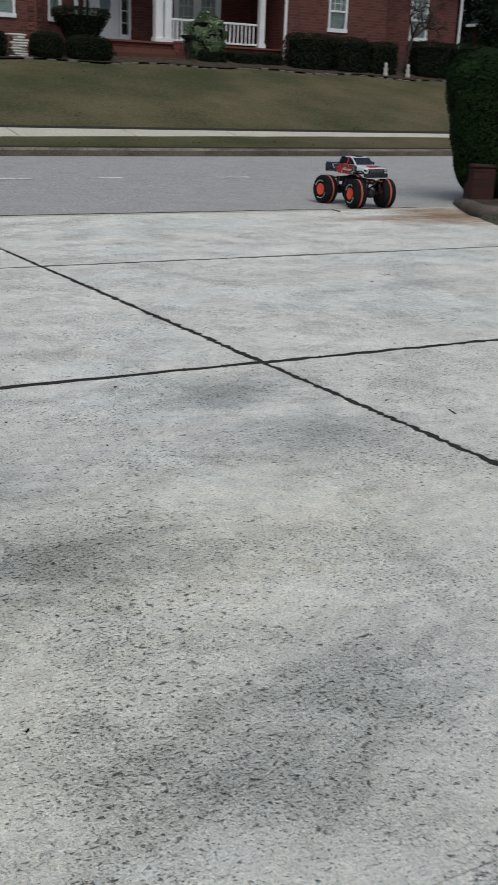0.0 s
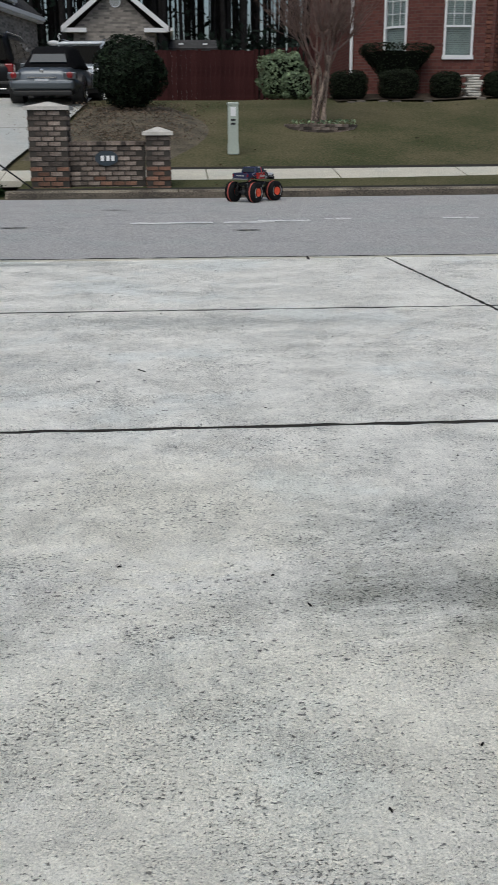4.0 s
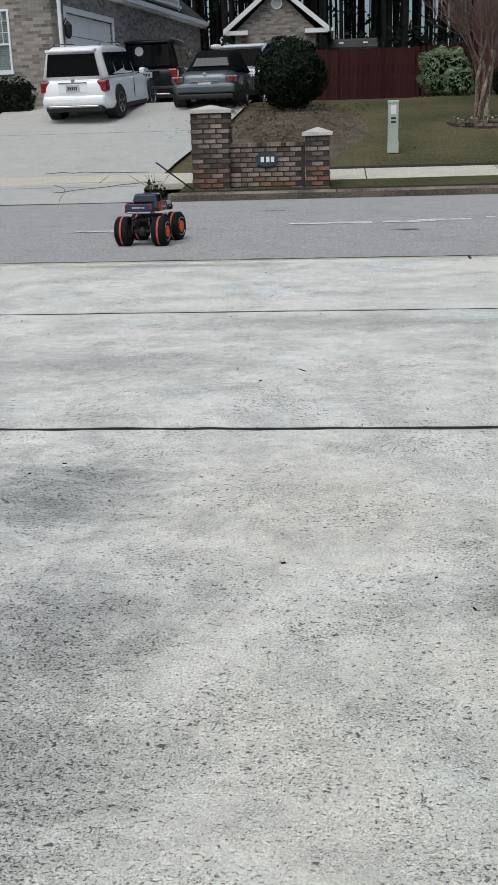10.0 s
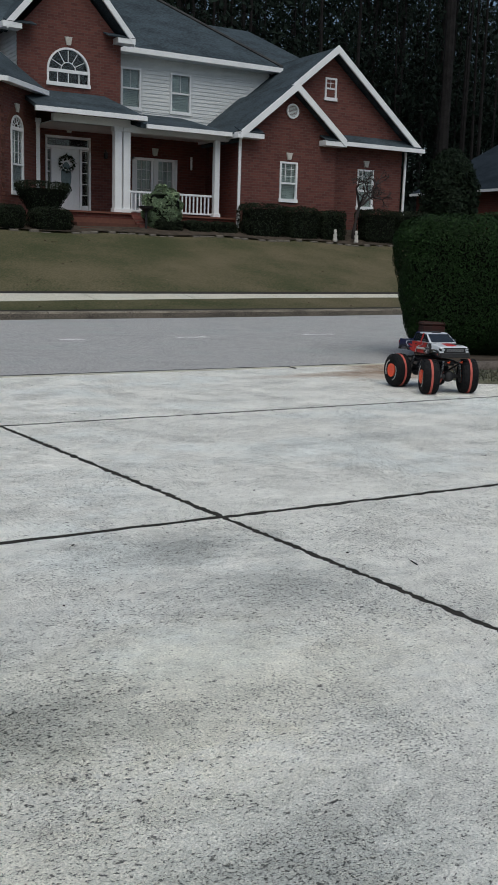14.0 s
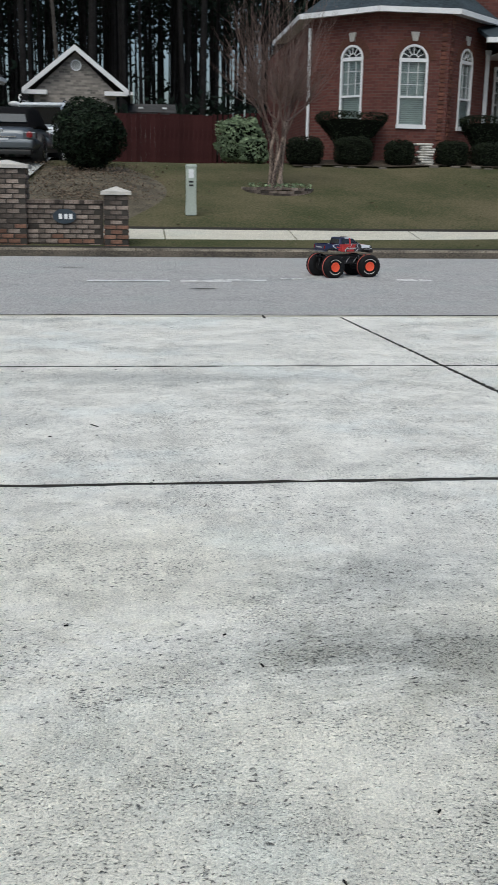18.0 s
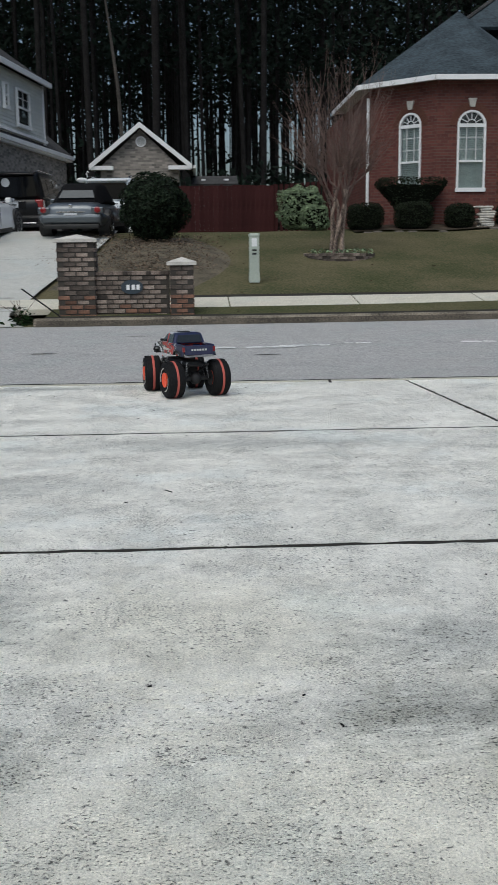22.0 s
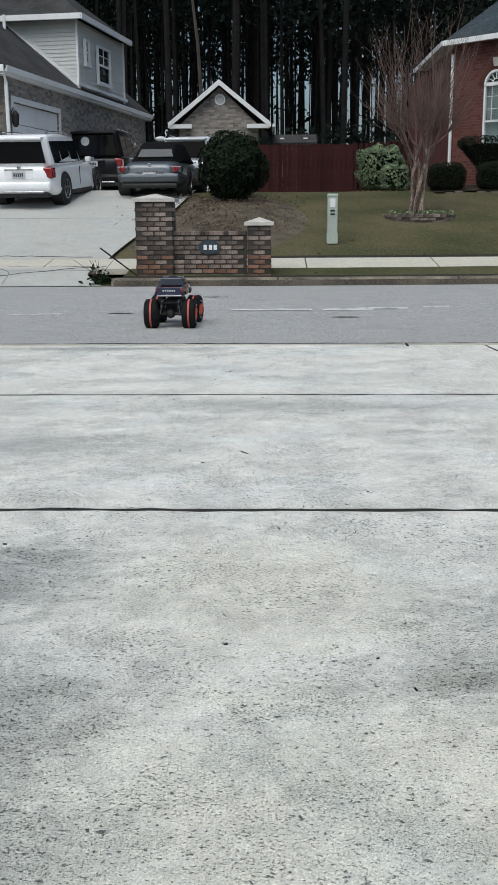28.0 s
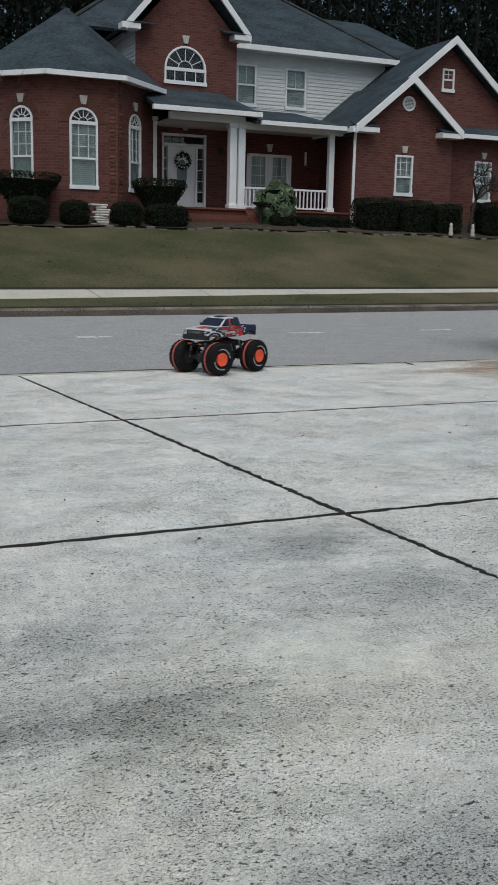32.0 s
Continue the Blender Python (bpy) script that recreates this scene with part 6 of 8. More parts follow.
lathe(bm, ((0.05, -0.2), (0.09, -0.12), (0.11, 0.1), (0.03, 0.2)), 8, pose(0.14, 0, 0))
part("lantern", bm, black_metal, ln)
part("bracket", one(tube, ((0, 0, 0.1), (0.1, 0, 0.28), (0.14, 0, 0.2)), 0.014, 6), black_metal, ln)
clipped("foundation_shrub", "dark shrub at the garage corner", (-8.6, -7.5, 25.6, 26.3, 1.5, 2.4), shrub_leaf, 1100, 0.06, 0.0, 0.5, 71, rough=0.3)


# ---- parked cars ----
def ring_pts(hw0, hw1, z0, z1, r, n=5):
    """Rounded trapezoid section (x, z): half-width hw0 at the foot and hw1 at the top."""
    pts = []
    for sx, sz, c0 in ((1, -1, 270), (1, 1, 0), (-1, 1, 90), (-1, -1, 180)):
        hw, z = (hw0, z0) if sz < 0 else (hw1, z1)
        for k in range(n):
            a = radians(c0 + 90 * k / (n - 1))
            pts.append((sx * (hw - r) + r * math.cos(a), z - sz * r + r * math.sin(a)))
    return pts


def loft(stations):
    """Skin over sections (y, hw_low, hw_top, z_low, z_top, r)."""
    bm = bmesh.new()
    rings = [[bm.verts.new((x, y, z)) for x, z in ring_pts(a, b, z0, z1, r)] for y, a, b, z0, z1, r in stations]
    n = len(rings[0])
    for p, q in zip(rings, rings[1:]):
        for k in range(n):
            bm.faces.new((p[k], p[(k + 1) % n], q[(k + 1) % n], q[k]))
    bm.faces.new(rings[0][::-1])
    bm.faces.new(rings[-1])
    bmesh.ops.recalc_face_normals(bm, faces=bm.faces[:])
    return bm


tyre_m = material("black rubber", (0.018, 0.018, 0.019), 0.85, scale=8, fine=60, spread=0.3)
rim_m = material("alloy rim", (0.45, 0.46, 0.47), 0.3, metal=0.9, spread=0.1)
tail_m = material("red tail lamp", (0.22, 0.006, 0.010), 0.2, spread=0.2, coat=0.6)
plate_m = material("pale number plate", (0.55, 0.57, 0.6), 0.5)
car_glass = material("dark car glass", (0.006, 0.007, 0.009), 0.06, spread=0.1, bump=0)
car_glass.node_tree.nodes["Principled BSDF"].inputs["Specular IOR Level"].default_value = 0.3
chrome_m = material("brushed chrome", (0.6, 0.6, 0.62), 0.18, metal=1.0, spread=0.08, bump=0.02)
# rear screen of the roadster; reflected sky is put into its grey
screen_m = material("grey plastic screen", (0.035, 0.042, 0.048), 0.25, spread=0.15, bump=0)
plastic_m = material("black plastic", (0.012, 0.012, 0.013), 0.6)


def paint(name, c, metal=0.0):
    return material(name, c, 0.3, metal=metal, spread=0.06, scale=1.5, fine=20, bump=0.0, coat=0.4)


def car(label, m, body_paint, L, W, H, wb, rear, suv=True, soft_top=None, group="parked cars"):
    """A parked car; the origin lies on the ground under the rear axle, y runs forward."""
    c = tagged(empty("car", m), label, "car", group)
    hw = W / 2
    yr, yf = -rear, L - rear
    belt = H * (0.58 if suv else 0.62)
    low = 0.22
    if suv:
        skin = ((yr, hw * 0.80, hw * 0.74, low + 0.16, belt - 0.12, 0.16), (yr + 0.06, hw * 0.90, hw * 0.82, low + 0.08, belt - 0.05, 0.16), (yr + 0.22, hw * 0.98, hw * 0.88, low + 0.03, belt - 0.01, 0.16), (yr + 0.7, hw, hw * 0.93, low, belt, 0.12), (yr + L * 0.55, hw, hw * 0.94, low, belt, 0.12), (yr + L * 0.72, hw, hw * 0.92, low, belt - 0.02, 0.12), (yr + L * 0.9, hw * 0.96, hw * 0.84, low + 0.02, belt - 0.14, 0.12), (yf, hw * 0.78, hw * 0.66, low + 0.14, belt - 0.3, 0.12))
    else:
        skin = ((yr, hw * 0.74, hw * 0.62, low + 0.14, belt - 0.14, 0.20), (yr + 0.05, hw * 0.86, hw * 0.72, low + 0.08, belt - 0.06, 0.22), (yr + 0.18, hw * 0.95, hw * 0.78, low + 0.04, belt, 0.24), (yr + 0.45, hw, hw * 0.82, low, belt + 0.02, 0.26), (yr + 1.0, hw, hw * 0.84, low, belt + 0.02, 0.24), (yr + L * 0.5, hw * 0.97, hw * 0.84, low, belt, 0.18), (yr + L * 0.75, hw * 0.99, hw * 0.82, low, belt - 0.06, 0.2), (yr + L * 0.92, hw * 0.92, hw * 0.7, low + 0.02, belt - 0.2, 0.16), (yf, hw * 0.7, hw * 0.5, low + 0.12, belt - 0.34, 0.1))
    body = part("body", loft(skin), body_paint, c, "painted body shell")
    smooth(body)
    g0, g1 = (yr + 0.1, yr + L * 0.66) if suv else (yr + L * 0.2, yr + L * 0.62)
    ins = hw * 0.74
    if suv:
        st = ((g0, hw * 0.84, hw * 0.70, belt - 0.06, H - 0.10, 0.08), (g0 + 0.35, hw * 0.90, ins, belt - 0.05, H - 0.01, 0.10), (g0 + L * 0.32, hw * 0.91, ins, belt - 0.05, H, 0.10), (g1 - 0.55, hw * 0.9, ins * 0.97, belt - 0.05, H - 0.07, 0.10), (g1, hw * 0.84, ins * 0.8, belt - 0.06, belt + 0.06, 0.05))
    else:
        st = ((g0, hw * 0.72, hw * 0.55, belt - 0.06, belt + 0.05, 0.04), (g0 + 0.38, hw * 0.76, hw * 0.54, belt - 0.05, H - 0.05, 0.12), (g0 + 0.85, hw * 0.78, hw * 0.58, belt - 0.05, H, 0.10), (g1 - 0.45, hw * 0.84, hw * 0.64, belt - 0.05, H - 0.05, 0.08), (g1, hw * 0.80, hw * 0.66, belt - 0.06, belt + 0.04, 0.04))
    cabin = part("cabin", loft(st), soft_top if soft_top else body_paint, c, "roof and pillars")
    smooth(cabin)
    # glass: rear screen, side windows
    if suv:
        zb, zt = belt + 0.03, H - 0.17
        bm = bmesh.new()
        slab(bm, ((-hw * 0.74, zb), (hw * 0.74, zb), (hw * 0.64, zt), (-hw * 0.64, zt)), -0.02, pose(0, g0 - 0.012, 0) @ pose(0, 0, 0))
        part("rear_window", bm, car_glass, c, "dark rear window")
        part("spoiler", soft_box(-hw * 0.68, hw * 0.68, g0 - 0.12, g0 + 0.2, H - 0.13, H - 0.07, 0.02), body_paint, c)
        for sx in (-1, 1):
            for k, (u, v) in enumerate(((0.06, 0.26), (0.28, 0.55), (0.57, 0.84))):
                bm = bmesh.new()
                ya, yb = g0 + 0.1 + (g1 - g0 - 0.3) * u, g0 + 0.1 + (g1 - g0 - 0.3) * v
                za, zz = belt + 0.02, H - 0.16
                tilt = (hw * 0.905 - ins) / (H - belt) * 1.0
                q = [(sx * (hw * 0.895 + 0.012), ya, za), (sx * (hw * 0.895 + 0.012), yb, za), (sx * (hw * 0.895 + 0.012 - tilt * (zz - za)), yb - (0.12 if k == 2 else 0), zz), (sx * (hw * 0.895 + 0.012 - tilt * (zz - za)), ya, zz)]
                a = [bm.verts.new(p) for p in q]
                b = [bm.verts.new((p[0] - sx * 0.03, p[1], p[2])) for p in q]
                bm.faces.new(a)
                bm.faces.new(b[::-1])
                for i in range(4):
                    bm.faces.new((a[i], b[i], b[(i + 1) % 4], a[(i + 1) % 4]))
                bmesh.ops.recalc_face_normals(bm, faces=bm.faces[:])
                part("side_window", bm, car_glass, c, "dark side window")
            part("roof_rail", one(tube, ((sx * ins * 0.86, g0 + 0.35, H - 0.02), (sx * ins * 0.9, g0 + 0.5, H + 0.05), (sx * ins * 0.9, g1 - 1.0, H + 0.03), (sx * ins * 0.86, g1 - 0.8, H - 0.03)), 0.018, 6), chrome_m, c, "roof rail")
    else:
        bm = bmesh.new()
        slab(bm, ((-hw * 0.52, -0.02), (hw * 0.52, -0.02), (hw * 0.44, 0.24), (-hw * 0.44, 0.24)), -0.03, pose(0, g0 + 0.05, belt + 0.125, -45, 0, 0))
        part("rear_window", bm, screen_m, c, "grey rear window")
    zl = belt - 0.16
    for sx in (-1, 1):
        if suv:
            part("tail_lamp", soft_box(min(sx * hw * 0.66, sx * hw * 0.925), max(sx * hw * 0.66, sx * hw * 0.925), yr + 0.02, yr + 0.30, zl - 0.15, zl + 0.10, 0.035), tail_m, c, "red tail lamp")
        else:
            lamp = part("tail_lamp", soft_box(min(sx * hw * 0.58, sx * hw * 0.93), max(sx * hw * 0.58, sx * hw * 0.93), yr - 0.005, yr + 0.2, zl - 0.09, zl + 0.07, 0.03), body_paint, c, "tail lamp")
            for dx in (0.76,):
                bm = bmesh.new()
                lathe(bm, ((0.075, 0), (0.075, 0.03), (0.04, 0.045)), 14, pose(sx * hw * dx, yr + 0.01, zl, 90))
                part("round_lens", bm, tail_m, lamp, "round red lens")
        part("mirror", soft_box(min(sx * hw * 1.0, sx * hw * 1.16), max(sx * hw * 1.0, sx * hw * 1.16), yr + L * 0.56, yr + L * 0.6, belt, belt + 0.13, 0.03), body_paint, c, "door mirror")
        part("reflector", box(min(sx * hw * 0.6, sx * hw * 0.85), max(sx * hw * 0.6, sx * hw * 0.85), yr - 0.005, yr + 0.1, low + 0.26, low + 0.3), tail_m, c)
        part("door_seam", box(sx * hw * 0.985 - 0.006, sx * hw * 0.985 + 0.006, yr + L * 0.46, yr + L * 0.465, low + 0.15, belt - 0.08), plastic_m, c)
        part("sill_trim", box(sx * hw * 0.98 - 0.02, sx * hw * 0.98 + 0.02, yr + 1.1, yr + L * 0.68, low, low + 0.1), plastic_m, c)
    part("bumper", soft_box(-hw * 0.88, hw * 0.88, yr - 0.05, yr + 0.3, low + 0.10, low + 0.34, 0.09, 3), body_paint, c, "rear bumper")
    part("bumper_trim", soft_box(-hw * 0.80, hw * 0.80, yr - 0.03, yr + 0.3, low - 0.02, low + 0.10, 0.04), plastic_m, c)
    if suv:
        part("skid_plate", soft_box(-hw * 0.70, hw * 0.70, yr - 0.065, yr + 0.02, low + 0.075, low + 0.125, 0.015), chrome_m, c, "silver skid strip")
        part("plate_recess", soft_box(-hw * 0.40, hw * 0.40, yr - 0.012, yr + 0.05, zl - 0.17, zl + 0.06, 0.02), body_paint, c)
    pz = zl - 0.06 if suv else zl - 0.16
    plate = part("number_plate", soft_box(-0.16, 0.16, yr - 0.03, yr + 0.05, pz - 0.08, pz + 0.08, 0.006, 1), plate_m, c, "pale number plate")
    for k in range(5):
        part("plate_bar", box(-0.115 + k * 0.048, -0.085 + k * 0.048, yr - 0.036, yr - 0.03, pz - 0.04, pz + 0.035), plastic_m, plate)
    part("chrome_strip", box(-0.34, 0.34, yr - 0.02, yr + 0.05, pz + 0.1, pz + 0.125), chrome_m, c, "chrome strip")
    bm = bmesh.new()
    lathe(bm, ((0.045, 0), (0.045, 0.015), (0.02, 0.02)), 12, pose(0, yr + 0.06 - 0.03, zl + 0.1, 90))
    part("badge", bm, chrome_m, c, "plain round badge")
    r = 0.36 if suv else 0.32
    src = None
    for x, y, t in ((-hw + 0.085, 0, 180), (hw - 0.085, 0, 0), (-hw + 0.085, wb, 180), (hw - 0.085, wb, 0)):
        wh = empty("wheel", pose(x * 1.0, y, r, 0, 0, t))
        wh.parent = c
        if src is None:
            bm = bmesh.new()
            lathe(bm, ((r * 0.62, -0.1), (r * 0.94, -0.11), (r, -0.06), (r, 0.06), (r * 0.94, 0.11), (r * 0.62, 0.1)), 28, pose(0, 0, 0, 0, 90, 0))
            ty = smooth(part("tyre", bm, tyre_m, wh))
            bm = bmesh.new()
            lathe(bm, ((r * 0.64, 0.02), (r * 0.64, 0.1), (r * 0.58, 0.105), (r * 0.55, 0.06), (0.02, 0.05)), 28, pose(0, 0, 0, 0, 90, 0))
            for k in range(5):
                bx(bm, 0.05, 0.1, -0.03, 0.03, 0.03, r * 0.58, pose(0, 0, 0, 72 * k, 0, 0))
            rm = part("rim", bm, rim_m, wh)
            src = (ty, rm)
        else:
            share("tyre", src[0], wh, pose(0, 0, 0))
            share("rim", src[1], wh, pose(0, 0, 0))
        # black disc round the wheel: shade of the well, no opening is cut
        bm = bmesh.new()
        lathe(bm, ((r * 1.09, -0.2), (r * 1.09, 0.072), (r * 1.05, 0.075)), 24, pose(0, 0, 0, 0, 90, 0))
        part("wheel_arch", bm, plastic_m, c, "black disc painted as the wheel well's shade").matrix_basis = pose(x, y, r, 0, 0, t)
    return c


T8 = -8.6
canvas = material("black canvas", (0.008, 0.008, 0.009), 0.95, scale=20, fine=120)
canvas.node_tree.nodes["Principled BSDF"].inputs["Specular IOR Level"].default_value = 0.1
black_paint = material("black car paint", (0.006, 0.006, 0.007), 0.28, spread=0.1, bump=0)
black_paint.node_tree.nodes["Principled BSDF"].inputs["Specular IOR Level"].default_value = 0.3
car("white compact SUV parked on the driveway", pose(-5.80, 24.5, 1.40, 4.0, 0, -6), paint("white car paint", (0.86, 0.87, 0.88)), 4.4, 1.70, 1.60, 2.7, 0.86)
big_suv = car("black large SUV parked by the garage", pose(-5.42, 32.2, 1.78, 0.5, 0, -5), black_paint, 5.1, 1.95, 1.86, 3.0, 1.0)
bm = bmesh.new()
lathe(bm, ((0.13, 0), (0.13, 0.006), (0.02, 0.008)), 20, pose(-0.22, -0.93, 1.52, 90))
part("window_sticker", bm, plate_m, big_suv, "round pale sticker on the rear window")
car("grey roadster with a black soft top on the driveway", pose(-3.0, 25.7, 1.60, 2.5, 0, -5), paint("grey metallic paint", (0.10, 0.115, 0.13), 0.5), 4.0, 1.72, 1.30, 2.5, 0.72, suv=False, soft_top=canvas)
car("white SUV parked far up the driveway", pose(-2.55, 31.8, 1.82, 0.5, 0, T8), paint("pale car paint", (0.62, 0.66, 0.7)), 4.6, 1.84, 1.6, 2.7, 0.9)
car("white car parked beyond the red brick house", pose(24.6, 33.0, 1.85, 0, 0, 100), paint("white far paint", (0.7, 0.7, 0.7)), 4.6, 1.84, 1.5, 2.7, 0.9)

swan = tagged(empty("garden_ornament", pose(-3.95, 36.0, 1.93)), "small white swan ornament on a slim post", "ornament")
part("post", one(tube, ((0, 0, -0.1), (0, 0, 1.66)), 0.03, 8), black_metal, swan)
bm = bmesh.new()
bmesh.ops.create_icosphere(bm, subdivisions=2, radius=1.0, matrix=pose(0, 0, 1.74) @ Matrix.Diagonal((0.2, 0.1, 0.09, 1)))
tube(bm, ((0.14, 0, 1.76), (0.2, 0, 1.86), (0.16, 0, 1.96), (0.2, 0, 2.03), (0.26, 0, 2.0)), (0.035, 0.028, 0.024, 0.03, 0.012), 8)
smooth(part("swan", bm, white_m, swan, "white swan with a curved neck"))

# ---- near corner: clipped hedges round a brick pillar ----
corner = tagged(empty("corner_bed"), "grass and bark bed at the driveway corner", "planting bed", kind="structure")
curve = [(7.9, 9.7), (7.77, 9.44), (7.38, 8.71), (7.04, 8.13), (6.83, 7.62), (6.86, 7.3), (7.18, 7.11), (7.59, 6.93), (8.15, 6.81), (9.5, 6.74)]
bm = bmesh.new()
for (x0, y0), (x1, y1) in zip(curve, curve[1:]):
    n = 9
    for i in range(n):
        u, w = i / n, (i + 1) / n
        a, b = (x0 + (x1 - x0) * u, y0 + (y1 - y0) * u), (x0 + (x1 - x0) * w, y0 + (y1 - y0) * w)
        m = (8.2, 8.2)
        ring = [bm.verts.new((x, y, z)) for x, y, z in ((*a, -0.02), (*b, -0.02), (b[0] + (m[0] - b[0]) * 0.06, b[1] + (m[1] - b[1]) * 0.06, 0.035), (a[0] + (m[0] - a[0]) * 0.06, a[1] + (m[1] - a[1]) * 0.06, 0.035))]
        hub = bm.verts.new((m[0], m[1], 0.05))
        bm.faces.new(ring)
        bm.faces.new((ring[3], ring[2], hub))
bm.faces.new([bm.verts.new(p) for p in ((9.42, 6.82, 0.035), (60.0, 6.5, 0.035), (60.0, 9.05, 0.05), (8.2, 9.05, 0.05), (8.2, 8.2, 0.05))])
bmesh.ops.recalc_face_normals(bm, faces=bm.faces[:])
for f in bm.faces:
    if f.normal.z < 0:
        f.normal_flip()
part("bed_grass", bm, bed_grass_m, corner, "thin brown grass")
bm = bmesh.new()
bm.faces.new([bm.verts.new((x, y, 0.075)) for x, y in ((7.82, 9.36), (7.44, 8.72), (7.24, 8.3), (7.42, 8.1), (7.95, 8.03), (16, 8.03), (16, 9.9), (8.6, 9.9))])
part("bark_mulch", bm, mulch_m, corner, "dark bark under the hedges")
bm = bmesh.new()
tube(bm, [(7.8, 9.44, 0.0), (7.6, 9.08, 0.03), (7.40, 8.72, 0.04), (7.24, 8.42, 0.045), (7.2, 8.24, 0.045), (7.3, 8.12, 0.045), (7.5, 8.05, 0.045), (7.95, 8.0, 0.045), (9.5, 7.97, 0.045), (14, 7.95, 0.045), (60, 7.9, 0.045)], [0.05, 0.07] + [0.085] * 9, 10)
smooth(part("kerb_edge", bm, bed_kerb_m, corner, "rounded brown kerb edge"))
bm = bmesh.new()
rg = random.Random(3)
for i in range(7000):
    x, y = rg.uniform(6.95, 13), rg.uniform(6.85, 7.92)
    if x < 7.25 and y < 7.2 or y < 6.95 and x < 7.8:
        continue
    a, w = rg.uniform(0, 6.28), rg.uniform(0.004, 0.01)
    c, s = math.cos(a) * w, math.sin(a) * w
    bm.faces.new((bm.verts.new((x - c, y - s, 0.03)), bm.verts.new((x + c, y + s, 0.03)), bm.verts.new((x + rg.uniform(-0.03, 0.03), y + rg.uniform(-0.03, 0.03), 0.03 + rg.uniform(0.02, 0.06)))))
tagged(mesh_object("corner_grass", bm, bed_grass_m), "short dormant grass at the driveway corner", "grass", kind="stuff")
near_walk = tagged(empty("near_pavement"), "pale concrete pavement beside the driveway", "pavement", kind="structure")
for k in range(30):
    part("paving_slab", box(7.002 + k * 1.5, 7.002 + k * 1.5 + 1.488, 5.2, 6.93, -0.12, 0.0), concrete, near_walk)
part("apron_corner", box(7.002, 8.2, 6.93, 9.1, -0.12, 0.0), concrete, near_walk)
HEDGE = pose(8.72, 9.42, 0.03, 0, 0, -41)
HEDGE_2 = pose(12.35, 9.75, 0.03, 0, 0, -46)
post = tagged(empty("brick_pillar", pose(7.84, 9.26, 0.05, 0, 0, -20)), "low dark red brick pillar under the hedge", "brick pillar", "corner pillars")
part("shaft", soft_box(0, 0.27, 0, 0.27, 0, 0.36, 0.01, 1), shaded_brick, post)
part("cap", soft_box(-0.01, 0.28, -0.01, 0.28, 0.36, 0.41, 0.02, 1), shaded_brick, post)
post = tagged(empty("brick_pillar", pose(8.84, 8.86, 0.05, 0, 0, -12)), "tall dark red brick pillar half hidden by the hedge", "brick pillar", "corner pillars")
part("shaft", soft_box(0, 0.60, 0, 0.50, 0, 1.22, 0.01, 1), shaded_brick, post)
part("cap", soft_box(-0.02, 0.62, -0.02, 0.52, 1.22, 1.28, 0.02, 1), shaded_brick, post)


def big_hedge(label, m, hx, hy, z1, seed, count, stems, notch=0.0):
    hd = clipped("hedge", label, (-hx, hx, -hy, hy, 0.0, z1), hedge_leaf, count, 0.019, 0.32, 0.5, seed, category="hedge", group="clipped corner hedges", rough=0.07, loose=0.3)
    if notch:
        for ob in hd.children:
            for v in ob.data.vertices:
                if v.co.x > 0.15 and v.co.z < 1.25:
                    v.co.x = 0.15 + (v.co.x - 0.15) * (1 - notch * (1 - v.co.z / 1.25))
    hd.matrix_basis = m
    for k in range(stems):
        bm = bmesh.new()
        xx = ((k + 0.5) / stems - 0.5) * hx * 1.1
        tube(bm, ((xx, 0, -0.02), (xx * 1.1, 0.05, 0.1), (xx * 1.3, 0, 0.4)), (0.035, 0.03, 0.02), 6)
        part("stem", bm, pine_bark, hd)
    return hd


big_hedge("tall dark boxwood hedge clipped wider at the top", HEDGE, 1.07, 0.83, 1.67, 81, 80000, 7, 0.5)
big_hedge("second clipped boxwood hedge farther along the bed", HEDGE_2, 1.30, 0.80, 1.67, 82, 50000, 6)
bm = bmesh.new()
leaf_cloud(bm, lambda r: (Vector((r.uniform(8.1, 14), r.uniform(8.75, 9.4), 0.045)), Vector((0, 0, 1))), 420, 0.022, random.Random(9))
tagged(mesh_object("bark_litter", bm, leaf_litter), "leaf and bark litter under the hedge", "leaves", kind="stuff")

# dark house and evergreen further along the street
slate_dark = material("dark blue slate", (0.020, 0.028, 0.037), 0.92, scale=1.2, fine=11, spread=0.5, squash=(1, 1, 2.5), bump=0.5)
slate_dark.node_tree.nodes["Principled BSDF"].inputs["Specular IOR Level"].default_value = 0.1
rh = tagged(empty("far_house", pose(33.0, 40.2, 1.9, 0, 0, -90)), "dark red brick house with a blue slate roof", "house")
far_windows = (5.95, 6.85, 0.95, 2.25), (10.95, 11.85, 0.95, 2.25)
bm = bmesh.new()
wall_boxes(bm, 0, 17, -1.2, 2.6, far_windows, 0.2)
part("side_wall", bm, dark_brick, rh)
for x in (0, 16.8):
    bm = bmesh.new()
    lo = [bm.verts.new((x + 0.002, *p)) for p in ((0.2, -1.2), (15.8, -1.2), (15.8, 2.6), (8.0, 6.6), (0.2, 2.6))]
    hi = [bm.verts.new((v.co.x + 0.196, v.co.y, v.co.z)) for v in lo]
    bm.faces.new(lo[::-1])
    bm.faces.new(hi)
    for k in range(5):
        bm.faces.new((lo[k], lo[(k + 1) % 5], hi[(k + 1) % 5], hi[k]))
    part("gable_wall", bm, dark_brick, rh)
for x0, x1, z0, z1 in far_windows:
    window(rh, pose(0, 0, 0), x0, x1, z0, z1, split=0.5, grid=(2, 2))
